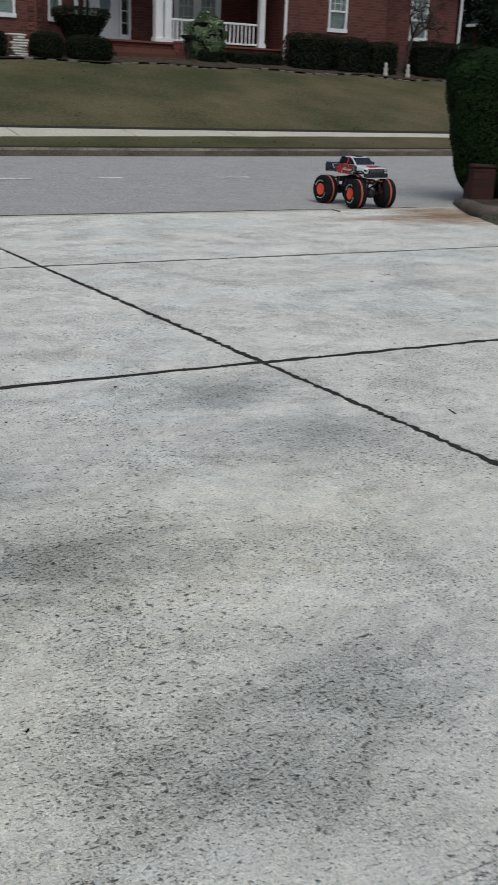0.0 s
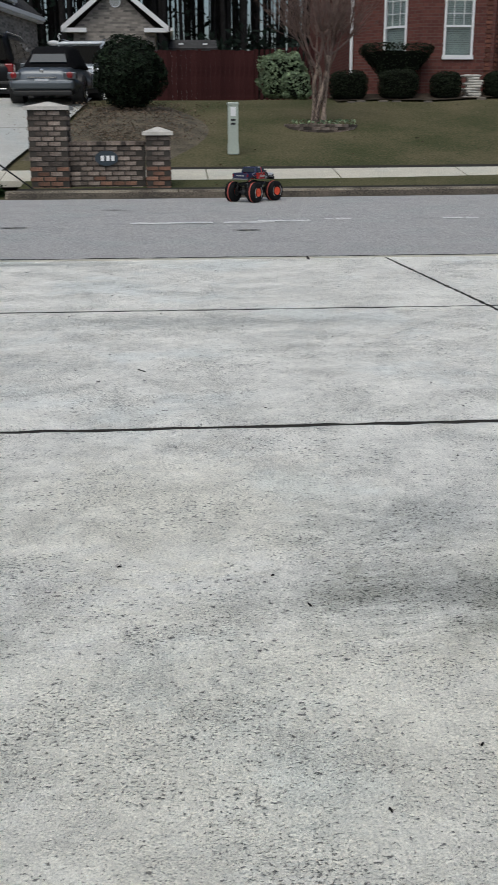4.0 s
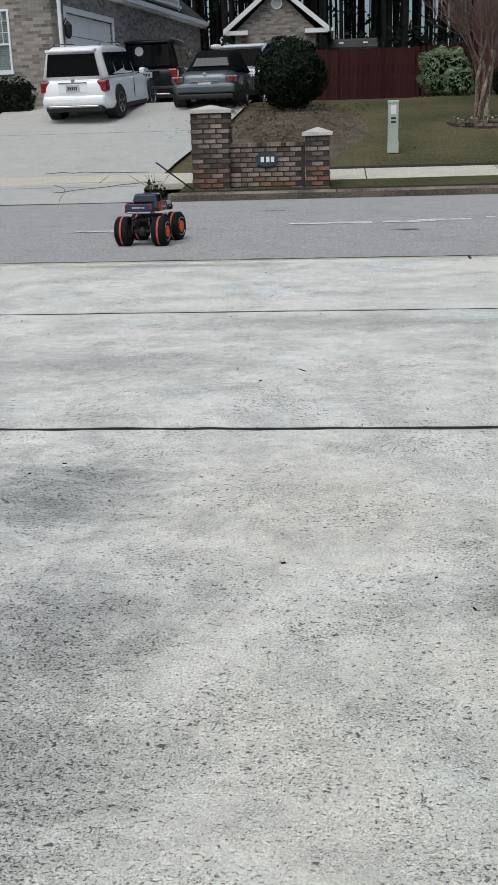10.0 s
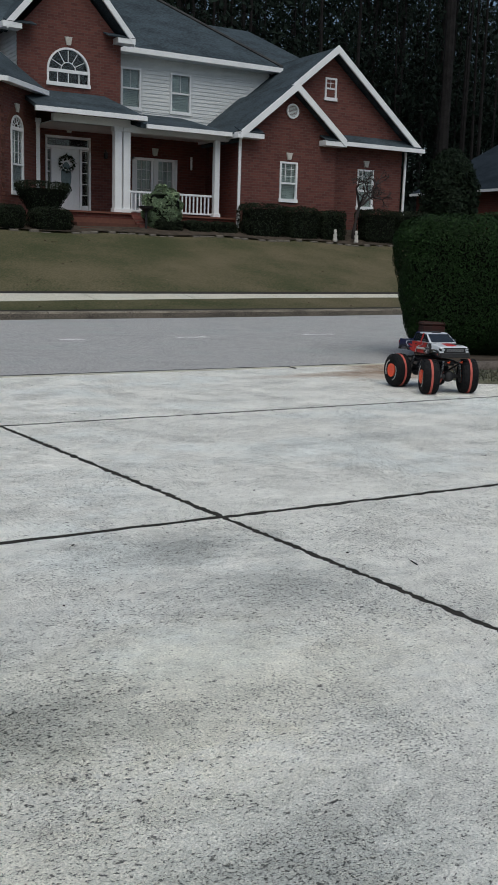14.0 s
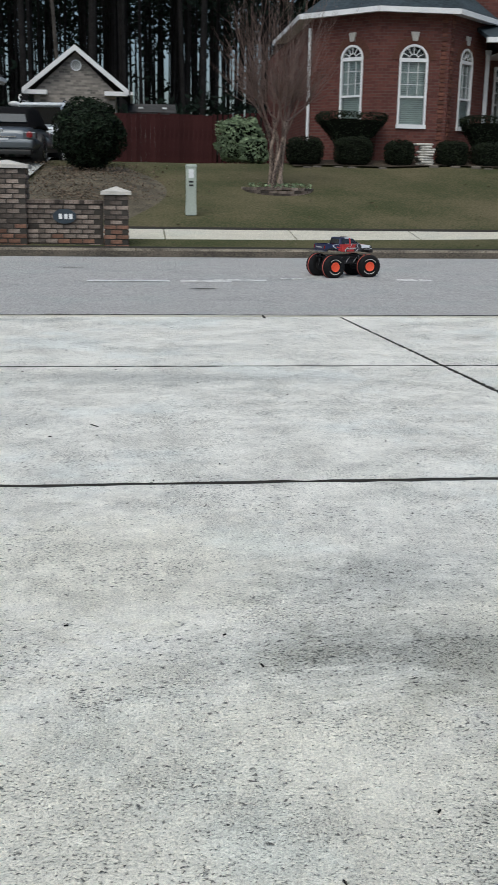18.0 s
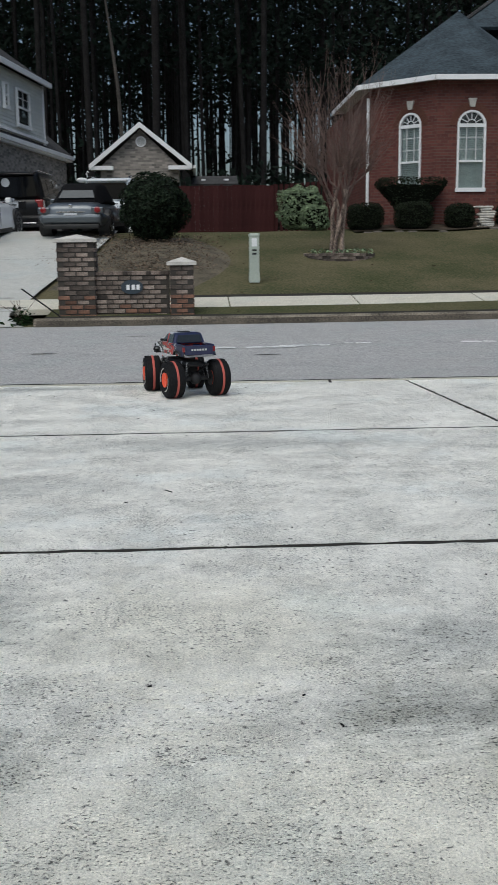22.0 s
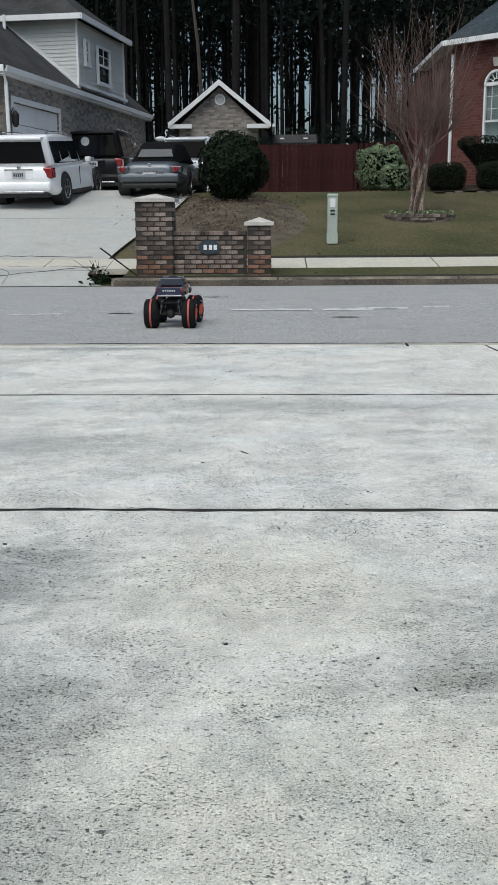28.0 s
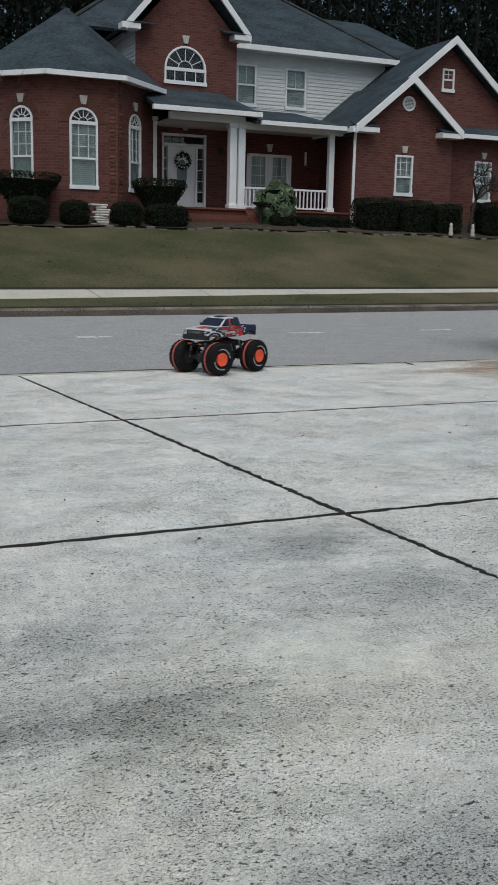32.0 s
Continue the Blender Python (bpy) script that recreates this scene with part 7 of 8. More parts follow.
for y0, y1 in ((-0.4, 8.0), (16.4, 8.0)):
    bm = bmesh.new()
    roof_face(bm, ((0.0, y0, 2.62), (17.4, y0, 2.62), (17.4, y1, 6.82), (0.0, y1, 6.82)))
    part("roof_slope", bm, slate_dark, rh, "blue slate roof slope")
part("fascia", one(beam, (0.0, -0.44, 2.56), (17.4, -0.44, 2.56), 0.06, 0.12), white_m, rh)
part("roof_vent", one(tube, ((5.43, 2.2, 3.75), (5.43, 2.2, 4.2)), 0.07, 8), black_metal, rh)


def cone_tree(name, label, base, h, r, count, leaf, seed, size=0.12):
    t = tagged(empty(name, pose(*base)), label, "tree")
    part("trunk", one(tube, ((0, 0, -0.2), (0, 0, h * 0.7)), (0.14, 0.05), 8), pine_bark, t)
    bm = bmesh.new()

    def pt(rg):
        u = rg.random() ** 0.8
        a = rg.uniform(0, 6.28)
        rr = r * (1 - 0.72 * u ** 6) * (0.85 + 0.15 * min(1, u * 4)) * (0.8 + 0.25 * noise.noise(Vector((math.cos(a) * 2, math.sin(a) * 2, u * 4 + seed)))) * math.sqrt(rg.uniform(0.5, 1))
        return Vector((rr * math.cos(a), rr * math.sin(a), 0.15 + u * h)), Vector((math.cos(a), math.sin(a), 0.4))

    leaf_cloud(bm, pt, count, size, random.Random(seed))
    part("crown", bm, leaf, t)


cone_tree("evergreen_tree", "dense dark evergreen beside the house", (28.85, 33.0, 1.9), 3.72, 1.42, 13000, holly_leaf, 5, 0.10)

# ---- pine woods behind the houses ----
rg = random.Random(77)
bm = bmesh.new()
for i in range(640):
    y = rg.uniform(52, 105)
    x = rg.uniform(-0.62, 1.05) * y
    if 4 < x < 24 and y < 56:
        continue
    r, h = rg.uniform(0.07, 0.17), rg.uniform(19, 27)
    lean = Vector((rg.gauss(0, 0.4), rg.gauss(0, 0.4), 0))
    z = 2.2
    tube(bm, [(x, y, z - 0.3), Vector((x, y, z + h * 0.5)) + lean * 0.5, Vector((x, y, z + h)) + lean], (r, r * 0.8, r * 0.3), 5, cap=False)
for i in range(260):
    y = rg.uniform(56, 110)
    x = rg.uniform(-0.5, 0.35) * y
    r, h = rg.uniform(0.05, 0.11), rg.uniform(14, 22)
    tube(bm, [(x, y, 1.9), (x + rg.gauss(0, 0.3), y, 1.9 + h)], (r, r * 0.5), 4, cap=False)
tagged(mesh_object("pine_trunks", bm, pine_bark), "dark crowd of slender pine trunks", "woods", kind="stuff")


def wood_leaves(name, label, n, ylo, yhi, zfun, size, seed):
    r = random.Random(seed)
    verts, faces = [], []
    for i in range(n):
        y = r.uniform(ylo, yhi)
        x = r.uniform(-0.66, 1.1) * y
        z = zfun(r, x, y)
        if z is None:
            continue
        for k in range(3):
            o = Vector((x + r.gauss(0, size), y + r.gauss(0, size), z + r.gauss(0, size * 0.6)))
            d = Vector((r.gauss(0, 1), r.gauss(0, 0.6), r.gauss(0, 1))).normalized() * size * r.uniform(0.4, 0.9)
            e = d.cross(Vector((r.gauss(0, 1), r.gauss(0, 1), r.gauss(0, 1)))).normalized() * size * r.uniform(0.15, 0.4)
            b = len(verts)
            verts += [o - d, o + e, o + d, o - e]
            faces.append((b, b + 1, b + 2, b + 3))
    me = bpy.data.meshes.new(name)
    me.from_pydata([tuple(v) for v in verts], [], faces)
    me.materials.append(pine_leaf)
    return tagged(new(name, me), label, "woods", kind="stuff")


def crown_z(r, x, y):
    lump = noise.noise(Vector((x * 0.12, y * 0.12, 0.3)))
    base = 10.5 + 2.0 * lump + (y - 52) * 0.05
    return base + 17 * r.random() ** 1.15


def under_z(r, x, y):
    lump = noise.noise(Vector((x * 0.2, y * 0.2, 4.0)))
    return 2.0 + (2.6 + 1.6 * lump) * r.random()


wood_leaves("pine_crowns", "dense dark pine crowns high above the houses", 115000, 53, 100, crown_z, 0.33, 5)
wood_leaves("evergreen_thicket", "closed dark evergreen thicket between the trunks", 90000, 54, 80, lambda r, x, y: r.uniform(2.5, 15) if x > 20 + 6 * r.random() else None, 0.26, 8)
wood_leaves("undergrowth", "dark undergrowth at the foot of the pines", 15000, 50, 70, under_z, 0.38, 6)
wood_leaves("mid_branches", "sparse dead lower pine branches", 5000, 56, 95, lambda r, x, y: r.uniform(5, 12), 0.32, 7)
for x, y, r, h, lx in ((-1.9, 50, 0.2, 26, 0.5), (-4.9, 49.5, 0.16, 24, -0.3), (-7.5, 51, 0.14, 25, 0.4), (42.0, 49, 0.33, 30, 0.2), (27.9, 26.0, 0.27, 24, 0.1), (3.4, 52, 0.16, 26, 0.3)):
    pt = tagged(empty("pine_tree", pose(x, y, 2.0)), "tall straight pine at the edge of the woods", "tree", group="pines at the wood's edge")
    part("trunk", one(tube, ((0, 0, -0.2), (lx * 0.4, 0, h * 0.5), (lx, 0, h)), (r, r * 0.85, r * 0.4), 8), pine_bark, pt)
    bm = bmesh.new()
    leaf_cloud(bm, lambda q: (Vector((lx + q.gauss(0, 1.5), q.gauss(0, 1.5), h * q.uniform(0.62, 1.02))), Vector((0, 0, 1))), 1100, 0.3, random.Random(int(x * 10)))
    part("crown", bm, pine_leaf, pt)
snag_m = material("grey dead wood", (0.075, 0.066, 0.058), 0.9, scale=3, fine=20, spread=0.5)
snag = tagged(mesh_object("dead_pine", one(tube, ((-3.2, 50, 2), (-3.6, 50, 9), (-4.2, 50, 14.2)), (0.11, 0.09, 0.03), 6), snag_m), "leaning dead pine stem at the wood's edge", "tree")



# ---- the radio-controlled monster truck ----
R_W, L_W, T_W = 0.165, 0.58, 0.43
SIZE = 0.92


def livery_paint():
    """White in front, red over the doors, blue at the rear, with torn white slashes between."""
    m = bpy.data.materials.new("white red and blue livery")
    m.use_nodes = True
    nt = m.node_tree
    b = nt.nodes["Principled BSDF"]
    b.inputs["Roughness"].default_value, b.inputs["Coat Weight"].default_value = 0.32, 0.5
    co = nt.nodes.new("ShaderNodeTexCoord").outputs["Object"]
    no = nt.nodes.new("ShaderNodeTexNoise")
    no.inputs["Scale"].default_value, no.inputs["Detail"].default_value = 10, 2
    mp = nt.nodes.new("ShaderNodeMapping")
    mp.inputs["Scale"].default_value = (0.45, 0.6, 2.6)
    mp.inputs["Rotation"].default_value = (0, radians(24), 0)
    nt.links.new(co, mp.inputs["Vector"])
    nt.links.new(mp.outputs["Vector"], no.inputs["Vector"])
    sep = nt.nodes.new("ShaderNodeSeparateXYZ")
    nt.links.new(co, sep.inputs[0])
    lean = nt.nodes.new("ShaderNodeMath")
    lean.operation = "MULTIPLY_ADD"
    lean.inputs[1].default_value = -0.55
    nt.links.new(sep.outputs["Z"], lean.inputs[0])
    nt.links.new(sep.outputs["X"], lean.inputs[2])
    jag = nt.nodes.new("ShaderNodeMath")
    jag.operation = "MULTIPLY_ADD"
    jag.inputs[1].default_value = 0.34
    nt.links.new(no.outputs["Fac"], jag.inputs[0])
    nt.links.new(lean.outputs[0], jag.inputs[2])
    mr = nt.nodes.new("ShaderNodeMapRange")
    mr.inputs["From Min"].default_value, mr.inputs["From Max"].default_value = -0.45, 0.35
    nt.links.new(jag.outputs[0], mr.inputs["Value"])
    ramp = nt.nodes.new("ShaderNodeValToRGB")
    cr = ramp.color_ramp
    cr.interpolation = "CONSTANT"
    cr.elements[0].position, cr.elements[0].color = 0.0, (0.007, 0.011, 0.052, 1)
    cr.elements[1].position, cr.elements[1].color = 0.27, (0.55, 0.57, 0.6, 1)
    for p, c in ((0.295, (0.007, 0.011, 0.052, 1)), (0.34, (0.42, 0.022, 0.018, 1)), (0.455, (0.5, 0.5, 0.52, 1)), (0.47, (0.012, 0.012, 0.015, 1)), (0.50, (0.40, 0.022, 0.018, 1)), (0.61, (0.012, 0.012, 0.015, 1)), (0.64, (0.45, 0.46, 0.48, 1)), (0.655, (0.02, 0.02, 0.022, 1)), (0.74, (0.66, 0.68, 0.71, 1))):
        e = cr.elements.new(p)
        e.color = c
    nt.links.new(mr.outputs["Result"], ramp.inputs["Fac"])
    nt.links.new(ramp.outputs["Color"], b.inputs["Base Color"])
    return m


livery = livery_paint()


def cab_paint():
    """Pale silver roof and pillars in front, dark blue behind the rear doors."""
    m = material("silver and blue cab paint", (0.6, 0.62, 0.66), 0.32, spread=0.1, bump=0.02, coat=0.4)
    nt = m.node_tree
    b = nt.nodes["Principled BSDF"]
    pale = b.inputs["Base Color"].links[0].from_socket
    sep = nt.nodes.new("ShaderNodeSeparateXYZ")
    nt.links.new(nt.nodes["Texture Coordinate"].outputs["Object"], sep.inputs[0])
    less = nt.nodes.new("ShaderNodeMath")
    less.operation = "LESS_THAN"
    less.inputs[1].default_value = -0.055
    nt.links.new(sep.outputs["X"], less.inputs[0])
    mix = nt.nodes.new("ShaderNodeMix")
    mix.data_type = "RGBA"
    mix.inputs["B"].default_value = (0.007, 0.011, 0.052, 1)
    nt.links.new(pale, mix.inputs["A"])
    nt.links.new(less.outputs[0], mix.inputs["Factor"])
    nt.links.new(mix.outputs["Result"], b.inputs["Base Color"])
    return m


cab_m = cab_paint()
red_shell = material("red painted shell", (0.46, 0.025, 0.02), 0.32, spread=0.1, bump=0.02, coat=0.5)
navy = material("dark blue painted shell", (0.007, 0.011, 0.055), 0.32, spread=0.15, bump=0.02, coat=0.5)
orange = material("orange moulded plastic", (0.85, 0.095, 0.035), 0.4, spread=0.15, scale=6, bump=0.05)
stripe_m = material("orange red tyre stripe", (0.48, 0.10, 0.075), 0.75, spread=0.35, scale=9, fine=90, bump=0.1)
mark_m = material("scuffed white print", (0.5, 0.5, 0.48), 0.7, spread=0.3, scale=12)
big_rubber = material("dusty black tyre rubber", (0.012, 0.012, 0.013), 0.8, scale=9, fine=80, spread=0.5, bump=0.3)
big_rubber.node_tree.nodes["Principled BSDF"].inputs["Specular IOR Level"].default_value = 0.15
tint_glass = material("dark tinted shell window", (0.014, 0.017, 0.021), 0.1, spread=0.1, bump=0, coat=0.5)
lens_m = material("pale lamp lens", (0.5, 0.52, 0.55), 0.15, spread=0.1, bump=0, coat=0.6)
steel = material("grey shock steel", (0.3, 0.3, 0.31), 0.35, metal=0.8, spread=0.15)


def shell(outline, w0, w1, zlo, zhi, r=0.012, seg=2):
    """A side outline (x, z) as a closed shell whose half width goes from w0 at height zlo to w1 at zhi."""
    bm = bmesh.new()
    rows = []
    for s in (-1, 1):
        rows.append([bm.verts.new((x, s * (w0 + (w1 - w0) * min(1, max(0, (z - zlo) / (zhi - zlo)))), z)) for x, z in outline])
    a, b = rows
    bm.faces.new(a)
    bm.faces.new(b[::-1])
    n = len(a)
    for i in range(n):
        bm.faces.new((a[i], b[i], b[(i + 1) % n], a[(i + 1) % n]))
    bmesh.ops.recalc_face_normals(bm, faces=bm.faces[:])
    if r:
        bmesh.ops.bevel(bm, geom=bm.edges[:], offset=r, segments=seg, affect="EDGES", profile=0.5, clamp_overlap=True)
    return bm


def plate4(q, t):
    """A thin plate on four corners, pushed out by t along its normal."""
    bm = bmesh.new()
    v = [Vector(p) for p in q]
    nrm = (v[1] - v[0]).cross(v[3] - v[0]).normalized()
    a = [bm.verts.new(p + nrm * t) for p in v]
    b = [bm.verts.new(p - nrm * t) for p in v]
    bm.faces.new(a)
    bm.faces.new(b[::-1])
    for i in range(4):
        bm.faces.new((a[i], b[i], b[(i + 1) % 4], a[(i + 1) % 4]))
    bmesh.ops.recalc_face_normals(bm, faces=bm.faces[:])
    return bm


def arch(x, r, z0, z1):
    return [(x + r * math.cos(a), z0 + (z1 - z0) * math.sin(a)) for a in (math.pi * k / 6 for k in range(7))]


def shock(top, foot):
    """A damper with its coil, from top to foot."""
    bm = bmesh.new()
    a, b = Vector(top), Vector(foot)
    mid = a.lerp(b, 0.55)
    tube(bm, (a, mid), 0.011, 8)
    tube(bm, (mid, b), 0.005, 6)
    return bm


def coil(top, foot, turns=8):
    a, b = Vector(top), Vector(foot)
    d = (b - a).normalized()
    s = d.cross(Vector((1, 0, 0))).normalized()
    u = s.cross(d)
    pts = [a.lerp(b, 0.12 + 0.76 * k / (turns * 8)) + 0.0155 * (math.cos(k * math.pi / 4) * s + math.sin(k * math.pi / 4) * u) for k in range(turns * 8 + 1)]
    bm = bmesh.new()
    tube(bm, pts, 0.0028, 5)
    return bm


def tyre_mesh():
    """A ballooned tyre about the y axis with chevron lugs either side of the middle stripe."""
    bm = bmesh.new()
    r, w = R_W, 0.080
    prof = [(0.058, -0.060), (0.075, -0.070), (0.115, -w), (0.142, -w * 0.95), (0.156, -w * 0.78), (0.1615, -0.04), (0.1625, -0.02), (0.1625, 0.02), (0.1615, 0.04), (0.156, w * 0.78), (0.142, w * 0.95), (0.115, w), (0.075, 0.070), (0.058, 0.060)]
    lathe(bm, prof, 40, pose(0, 0, 0, 90, 0, 0))
    for k in range(22):
        a = 360 / 22 * k
        for s in (-1, 1):
            off = a + (0 if s > 0 else 8)
            # a slanted tread bar
            bx(bm, -0.008, 0.008, -0.020, 0.018, 0.150, 0.1640, pose(0, 0, 0, 0, off, 0) @ pose(0, s * 0.034, 0, -s * 5, 0, s * 28))
    return bm


def arc_bar(a0, a1, r0, r1, y0, y1, seg=8):
    bm = bmesh.new()
    rings = []
    for k in range(seg + 1):
        a = radians(a0 + (a1 - a0) * k / seg)
        rings.append([bm.verts.new((r * math.cos(a), y, r * math.sin(a))) for r, y in ((r0, y0), (r1, y0), (r1, y1), (r0, y1))])
    for p, q in zip(rings, rings[1:]):
        for i in range(4):
            bm.faces.new((p[i], p[(i + 1) % 4], q[(i + 1) % 4], q[i]))
    bm.faces.new(rings[0][::-1])
    bm.faces.new(rings[-1])
    bmesh.ops.recalc_face_normals(bm, faces=bm.faces[:])
    return bm


def monster_truck():
    c = tagged(empty("monster_truck", pose(6.3, 9.31, 0, 0, 0, 275)), "white, red and blue toy monster truck with huge orange-rimmed black tyres", "toy truck")
    # shell
    hood = [(0.372, 0.315), (0.385, 0.345), (0.383, 0.395), (0.365, 0.418), (0.25, 0.436), (0.125, 0.446), (-0.125, 0.446), (-0.125, 0.312), (0.16, 0.312)] + arch(0.285, 0.085, 0.312, 0.35)[::-1][1:-1]
    part("front_shell", shell(hood, 0.152, 0.138, 0.33, 0.44, 0.009), livery, c, "white hood and wings running to red doors")
    cab_o = [(0.19, 0.44), (0.060, 0.545), (0.03, 0.558), (-0.125, 0.556), (-0.145, 0.547), (-0.165, 0.44)]
    cab = part("cab", shell(cab_o, 0.140, 0.112, 0.44, 0.56, 0.010), cab_m, c, "silver crew cab, dark blue at the back")

    def side(x, z, s, out=0.0025):
        return (x, s * (0.140 + (0.112 - 0.140) * (z - 0.44) / 0.12 + out), z)
    part("windscreen", plate4(((0.176, -0.124, 0.452), (0.176, 0.124, 0.452), (0.069, 0.104, 0.539), (0.069, -0.104, 0.539)), 0.004), tint_glass, cab, "dark tinted windscreen")
    part("rear_window", plate4(((-0.163, 0.114, 0.455), (-0.163, -0.114, 0.455), (-0.149, -0.098, 0.535), (-0.149, 0.098, 0.535)), 0.004), tint_glass, cab, "dark tinted rear window")
    for s in (-1, 1):
        q = [side(0.160, 0.452, s), side(0.030, 0.452, s), side(0.030, 0.540, s), side(0.062, 0.540, s)]
        part("side_window", plate4(q if s < 0 else q[::-1], 0.002), tint_glass, cab, "dark tinted side window")
        q = [side(0.004, 0.452, s), side(-0.125, 0.452, s), side(-0.118, 0.540, s), side(0.004, 0.540, s)]
        part("side_window", plate4(q if s < 0 else q[::-1], 0.002), tint_glass, cab, "dark tinted side window")
        q = [side(0.030, 0.446, s), side(0.004, 0.446, s), side(0.004, 0.546, s), side(0.030, 0.546, s)]
        part("pillar", plate4(q if s < 0 else q[::-1], 0.0015), red_shell, cab, "red pillar between the windows")
        part("door_mirror", soft_box(0.085, 0.105, min(s * 0.143, s * 0.178), max(s * 0.143, s * 0.178), 0.455, 0.482, 0.005), plastic_m, c)
        part("door_seam", box(0.026, 0.029, s * 0.1545 - 0.0015, s * 0.1545 + 0.0015, 0.325, 0.36), plastic_m, c)
        for k in range(6):
            part("print_bar", box(0.085 - k * 0.026, 0.103 - k * 0.026, s * 0.1515 - 0.003, s * 0.1515 + 0.003, 0.358, 0.382), mark_m, c, "white print bar")
        part("door_handle", box(-0.085, -0.062, s * 0.145 - 0.004, s * 0.145 + 0.004, 0.408, 0.416), plastic_m, c)
        # bed
        bed_o = [(-0.128, 0.312), (-0.128, 0.446), (-0.405, 0.448), (-0.412, 0.43), (-0.402, 0.335), (-0.39, 0.318)] + arch(-0.285, 0.085, 0.316, 0.352)[::-1][1:-1]
        bm = bmesh.new()
        slab(bm, bed_o, s * -0.022, pose(0, s * 0.152, 0))
        for v in bm.verts:
            v.co.y *= 1 - 0.09 * max(0, (v.co.z - 0.33) / 0.11)
        bmesh.ops.bevel(bm, geom=bm.edges[:], offset=0.004, segments=1, affect="EDGES")
        part("bed_side", bm, livery, c, "blue bed side with white slashes")
        part("tail_lamp", soft_box(-0.414, -0.395, min(s * 0.122, s * 0.144), max(s * 0.122, s * 0.144), 0.37, 0.425, 0.004), tail_m, c, "narrow red tail lamp")
        lamp = part("headlight", soft_box(0.345, 0.3885, min(s * 0.098, s * 0.147), max(s * 0.098, s * 0.147), 0.368, 0.402, 0.006), plastic_m, c, "black headlight housing")
        part("lens", soft_box(0.384, 0.391, min(s * 0.104, s * 0.138), max(s * 0.104, s * 0.138), 0.376, 0.394, 0.003), lens_m, lamp, "pale lens")
        part("tow_hook", one(tube, ((0.37, s * 0.07, 0.305), (0.402, s * 0.07, 0.305), (0.405, s * 0.07, 0.318)), 0.006, 6), orange, c)
    part("bed_floor", box(-0.40, -0.13, -0.128, 0.128, 0.365, 0.375), plastic_m, c, "black bed floor")
    gate = part("tailgate", soft_box(-0.412, -0.394, -0.124, 0.124, 0.335, 0.442, 0.005), navy, c, "blue tailgate with pale print")
    for k in range(6):
        part("print_bar", box(-0.4145, -0.411, -0.066 + k * 0.0235, -0.066 + k * 0.0235 + 0.016, 0.382, 0.402), mark_m, gate)
    grille = part("grille", soft_box(0.366, 0.3905, -0.112, 0.112, 0.325, 0.408, 0.005), plastic_m, c, "black grille")
    for z in (0.364, 0.376, 0.388):
        part("grille_bar", box(0.388, 0.3925, -0.088, 0.088, z, z + 0.005), steel, grille)
    part("front_bumper", soft_box(0.345, 0.41, -0.150, 0.150, 0.290, 0.350, 0.012), plastic_m, c, "black front bumper")
    part("rear_bumper", soft_box(-0.425, -0.395, -0.13, 0.13, 0.312, 0.332, 0.006), steel, c, "silver rear bumper step")
    part("roof_scoop", shell([(0.055, 0.552), (0.045, 0.566), (-0.03, 0.570), (-0.055, 0.556)], 0.05, 0.042, 0.55, 0.57, 0.004, 1), plastic_m, c, "black roof scoop")
    part("hood_scoop", shell([(0.335, 0.42), (0.325, 0.432), (0.225, 0.446), (0.21, 0.43)], 0.05, 0.042, 0.42, 0.446, 0.004, 1), red_shell, c, "red hood scoop")
    for s in (-1, 1):
        for e in (-1, 1):
            flare = arc_bar(4, 176, 0.080, 0.102, min(s * 0.140, s * 0.160), max(s * 0.140, s * 0.160), 12)
            flare.transform(Matrix.Translation((e * 0.285, 0, 0.318)) @ Matrix.Diagonal((1, 1, 0.62, 1)))
            part("arch_flare", flare, plastic_m, c, "wide black arch flare")
    # tube chassis
    for s in (-1, 1):
        y = s * 0.085
        part("chassis_rail", one(tube, ((0.36, y, 0.292), (0.2, y, 0.30), (-0.2, y, 0.30), (-0.39, y, 0.296)), 0.010, 8), black_metal, c, "black tube rail")
        part("chassis_rail", one(tube, ((0.33, y, 0.285), (0.16, y * 0.9, 0.205), (-0.16, y * 0.9, 0.205), (-0.36, y, 0.288)), 0.010, 8), black_metal, c, "black lower tube rail")
        # struts of the black frame, coloured pale to paint glints under the body
        for x in (-0.12, 0.0, 0.12):
            part("chassis_strut", one(tube, ((x, y * 0.9, 0.205), (x + 0.06, y, 0.30)), 0.007, 6), steel, c, "strut in pale steel for the glints")
        for e in (-1, 1):
            part("axle_link", one(tube, ((e * 0.09, s * 0.05, 0.205), (e * (L_W / 2 - 0.01), s * 0.105, 0.145)), 0.008, 6), black_metal, c, "black link rod")
            for dx in (-0.045, 0.045):
                top, foot = (e * L_W / 2 + dx * 1.5 - e * 0.03, s * 0.088, 0.315), (e * L_W / 2 + dx, s * 0.112, 0.165)
                sh = part("shock", shock(top, foot), steel, c, "grey oil shock")
                part("coil_spring", coil(top, foot), black_metal, sh, "black coil spring")
    for x in (-0.34, -0.14, 0.14, 0.33):
        part("cross_tube", one(tube, ((x, -0.085, 0.292), (x, 0.085, 0.292)), 0.008, 6), black_metal, c)
    part("skid_plate", soft_box(-0.15, 0.15, -0.07, 0.07, 0.19, 0.203, 0.005), plastic_m, c, "black skid plate")
    part("inner_frame", soft_box(-0.26, 0.26, -0.088, 0.088, 0.262, 0.318, 0.012), plastic_m, c, "black inner frame under the shell")
    part("motor_guard", soft_box(-0.17, 0.17, -0.075, 0.075, 0.20, 0.265, 0.015), plastic_m, c, "black motor guard")
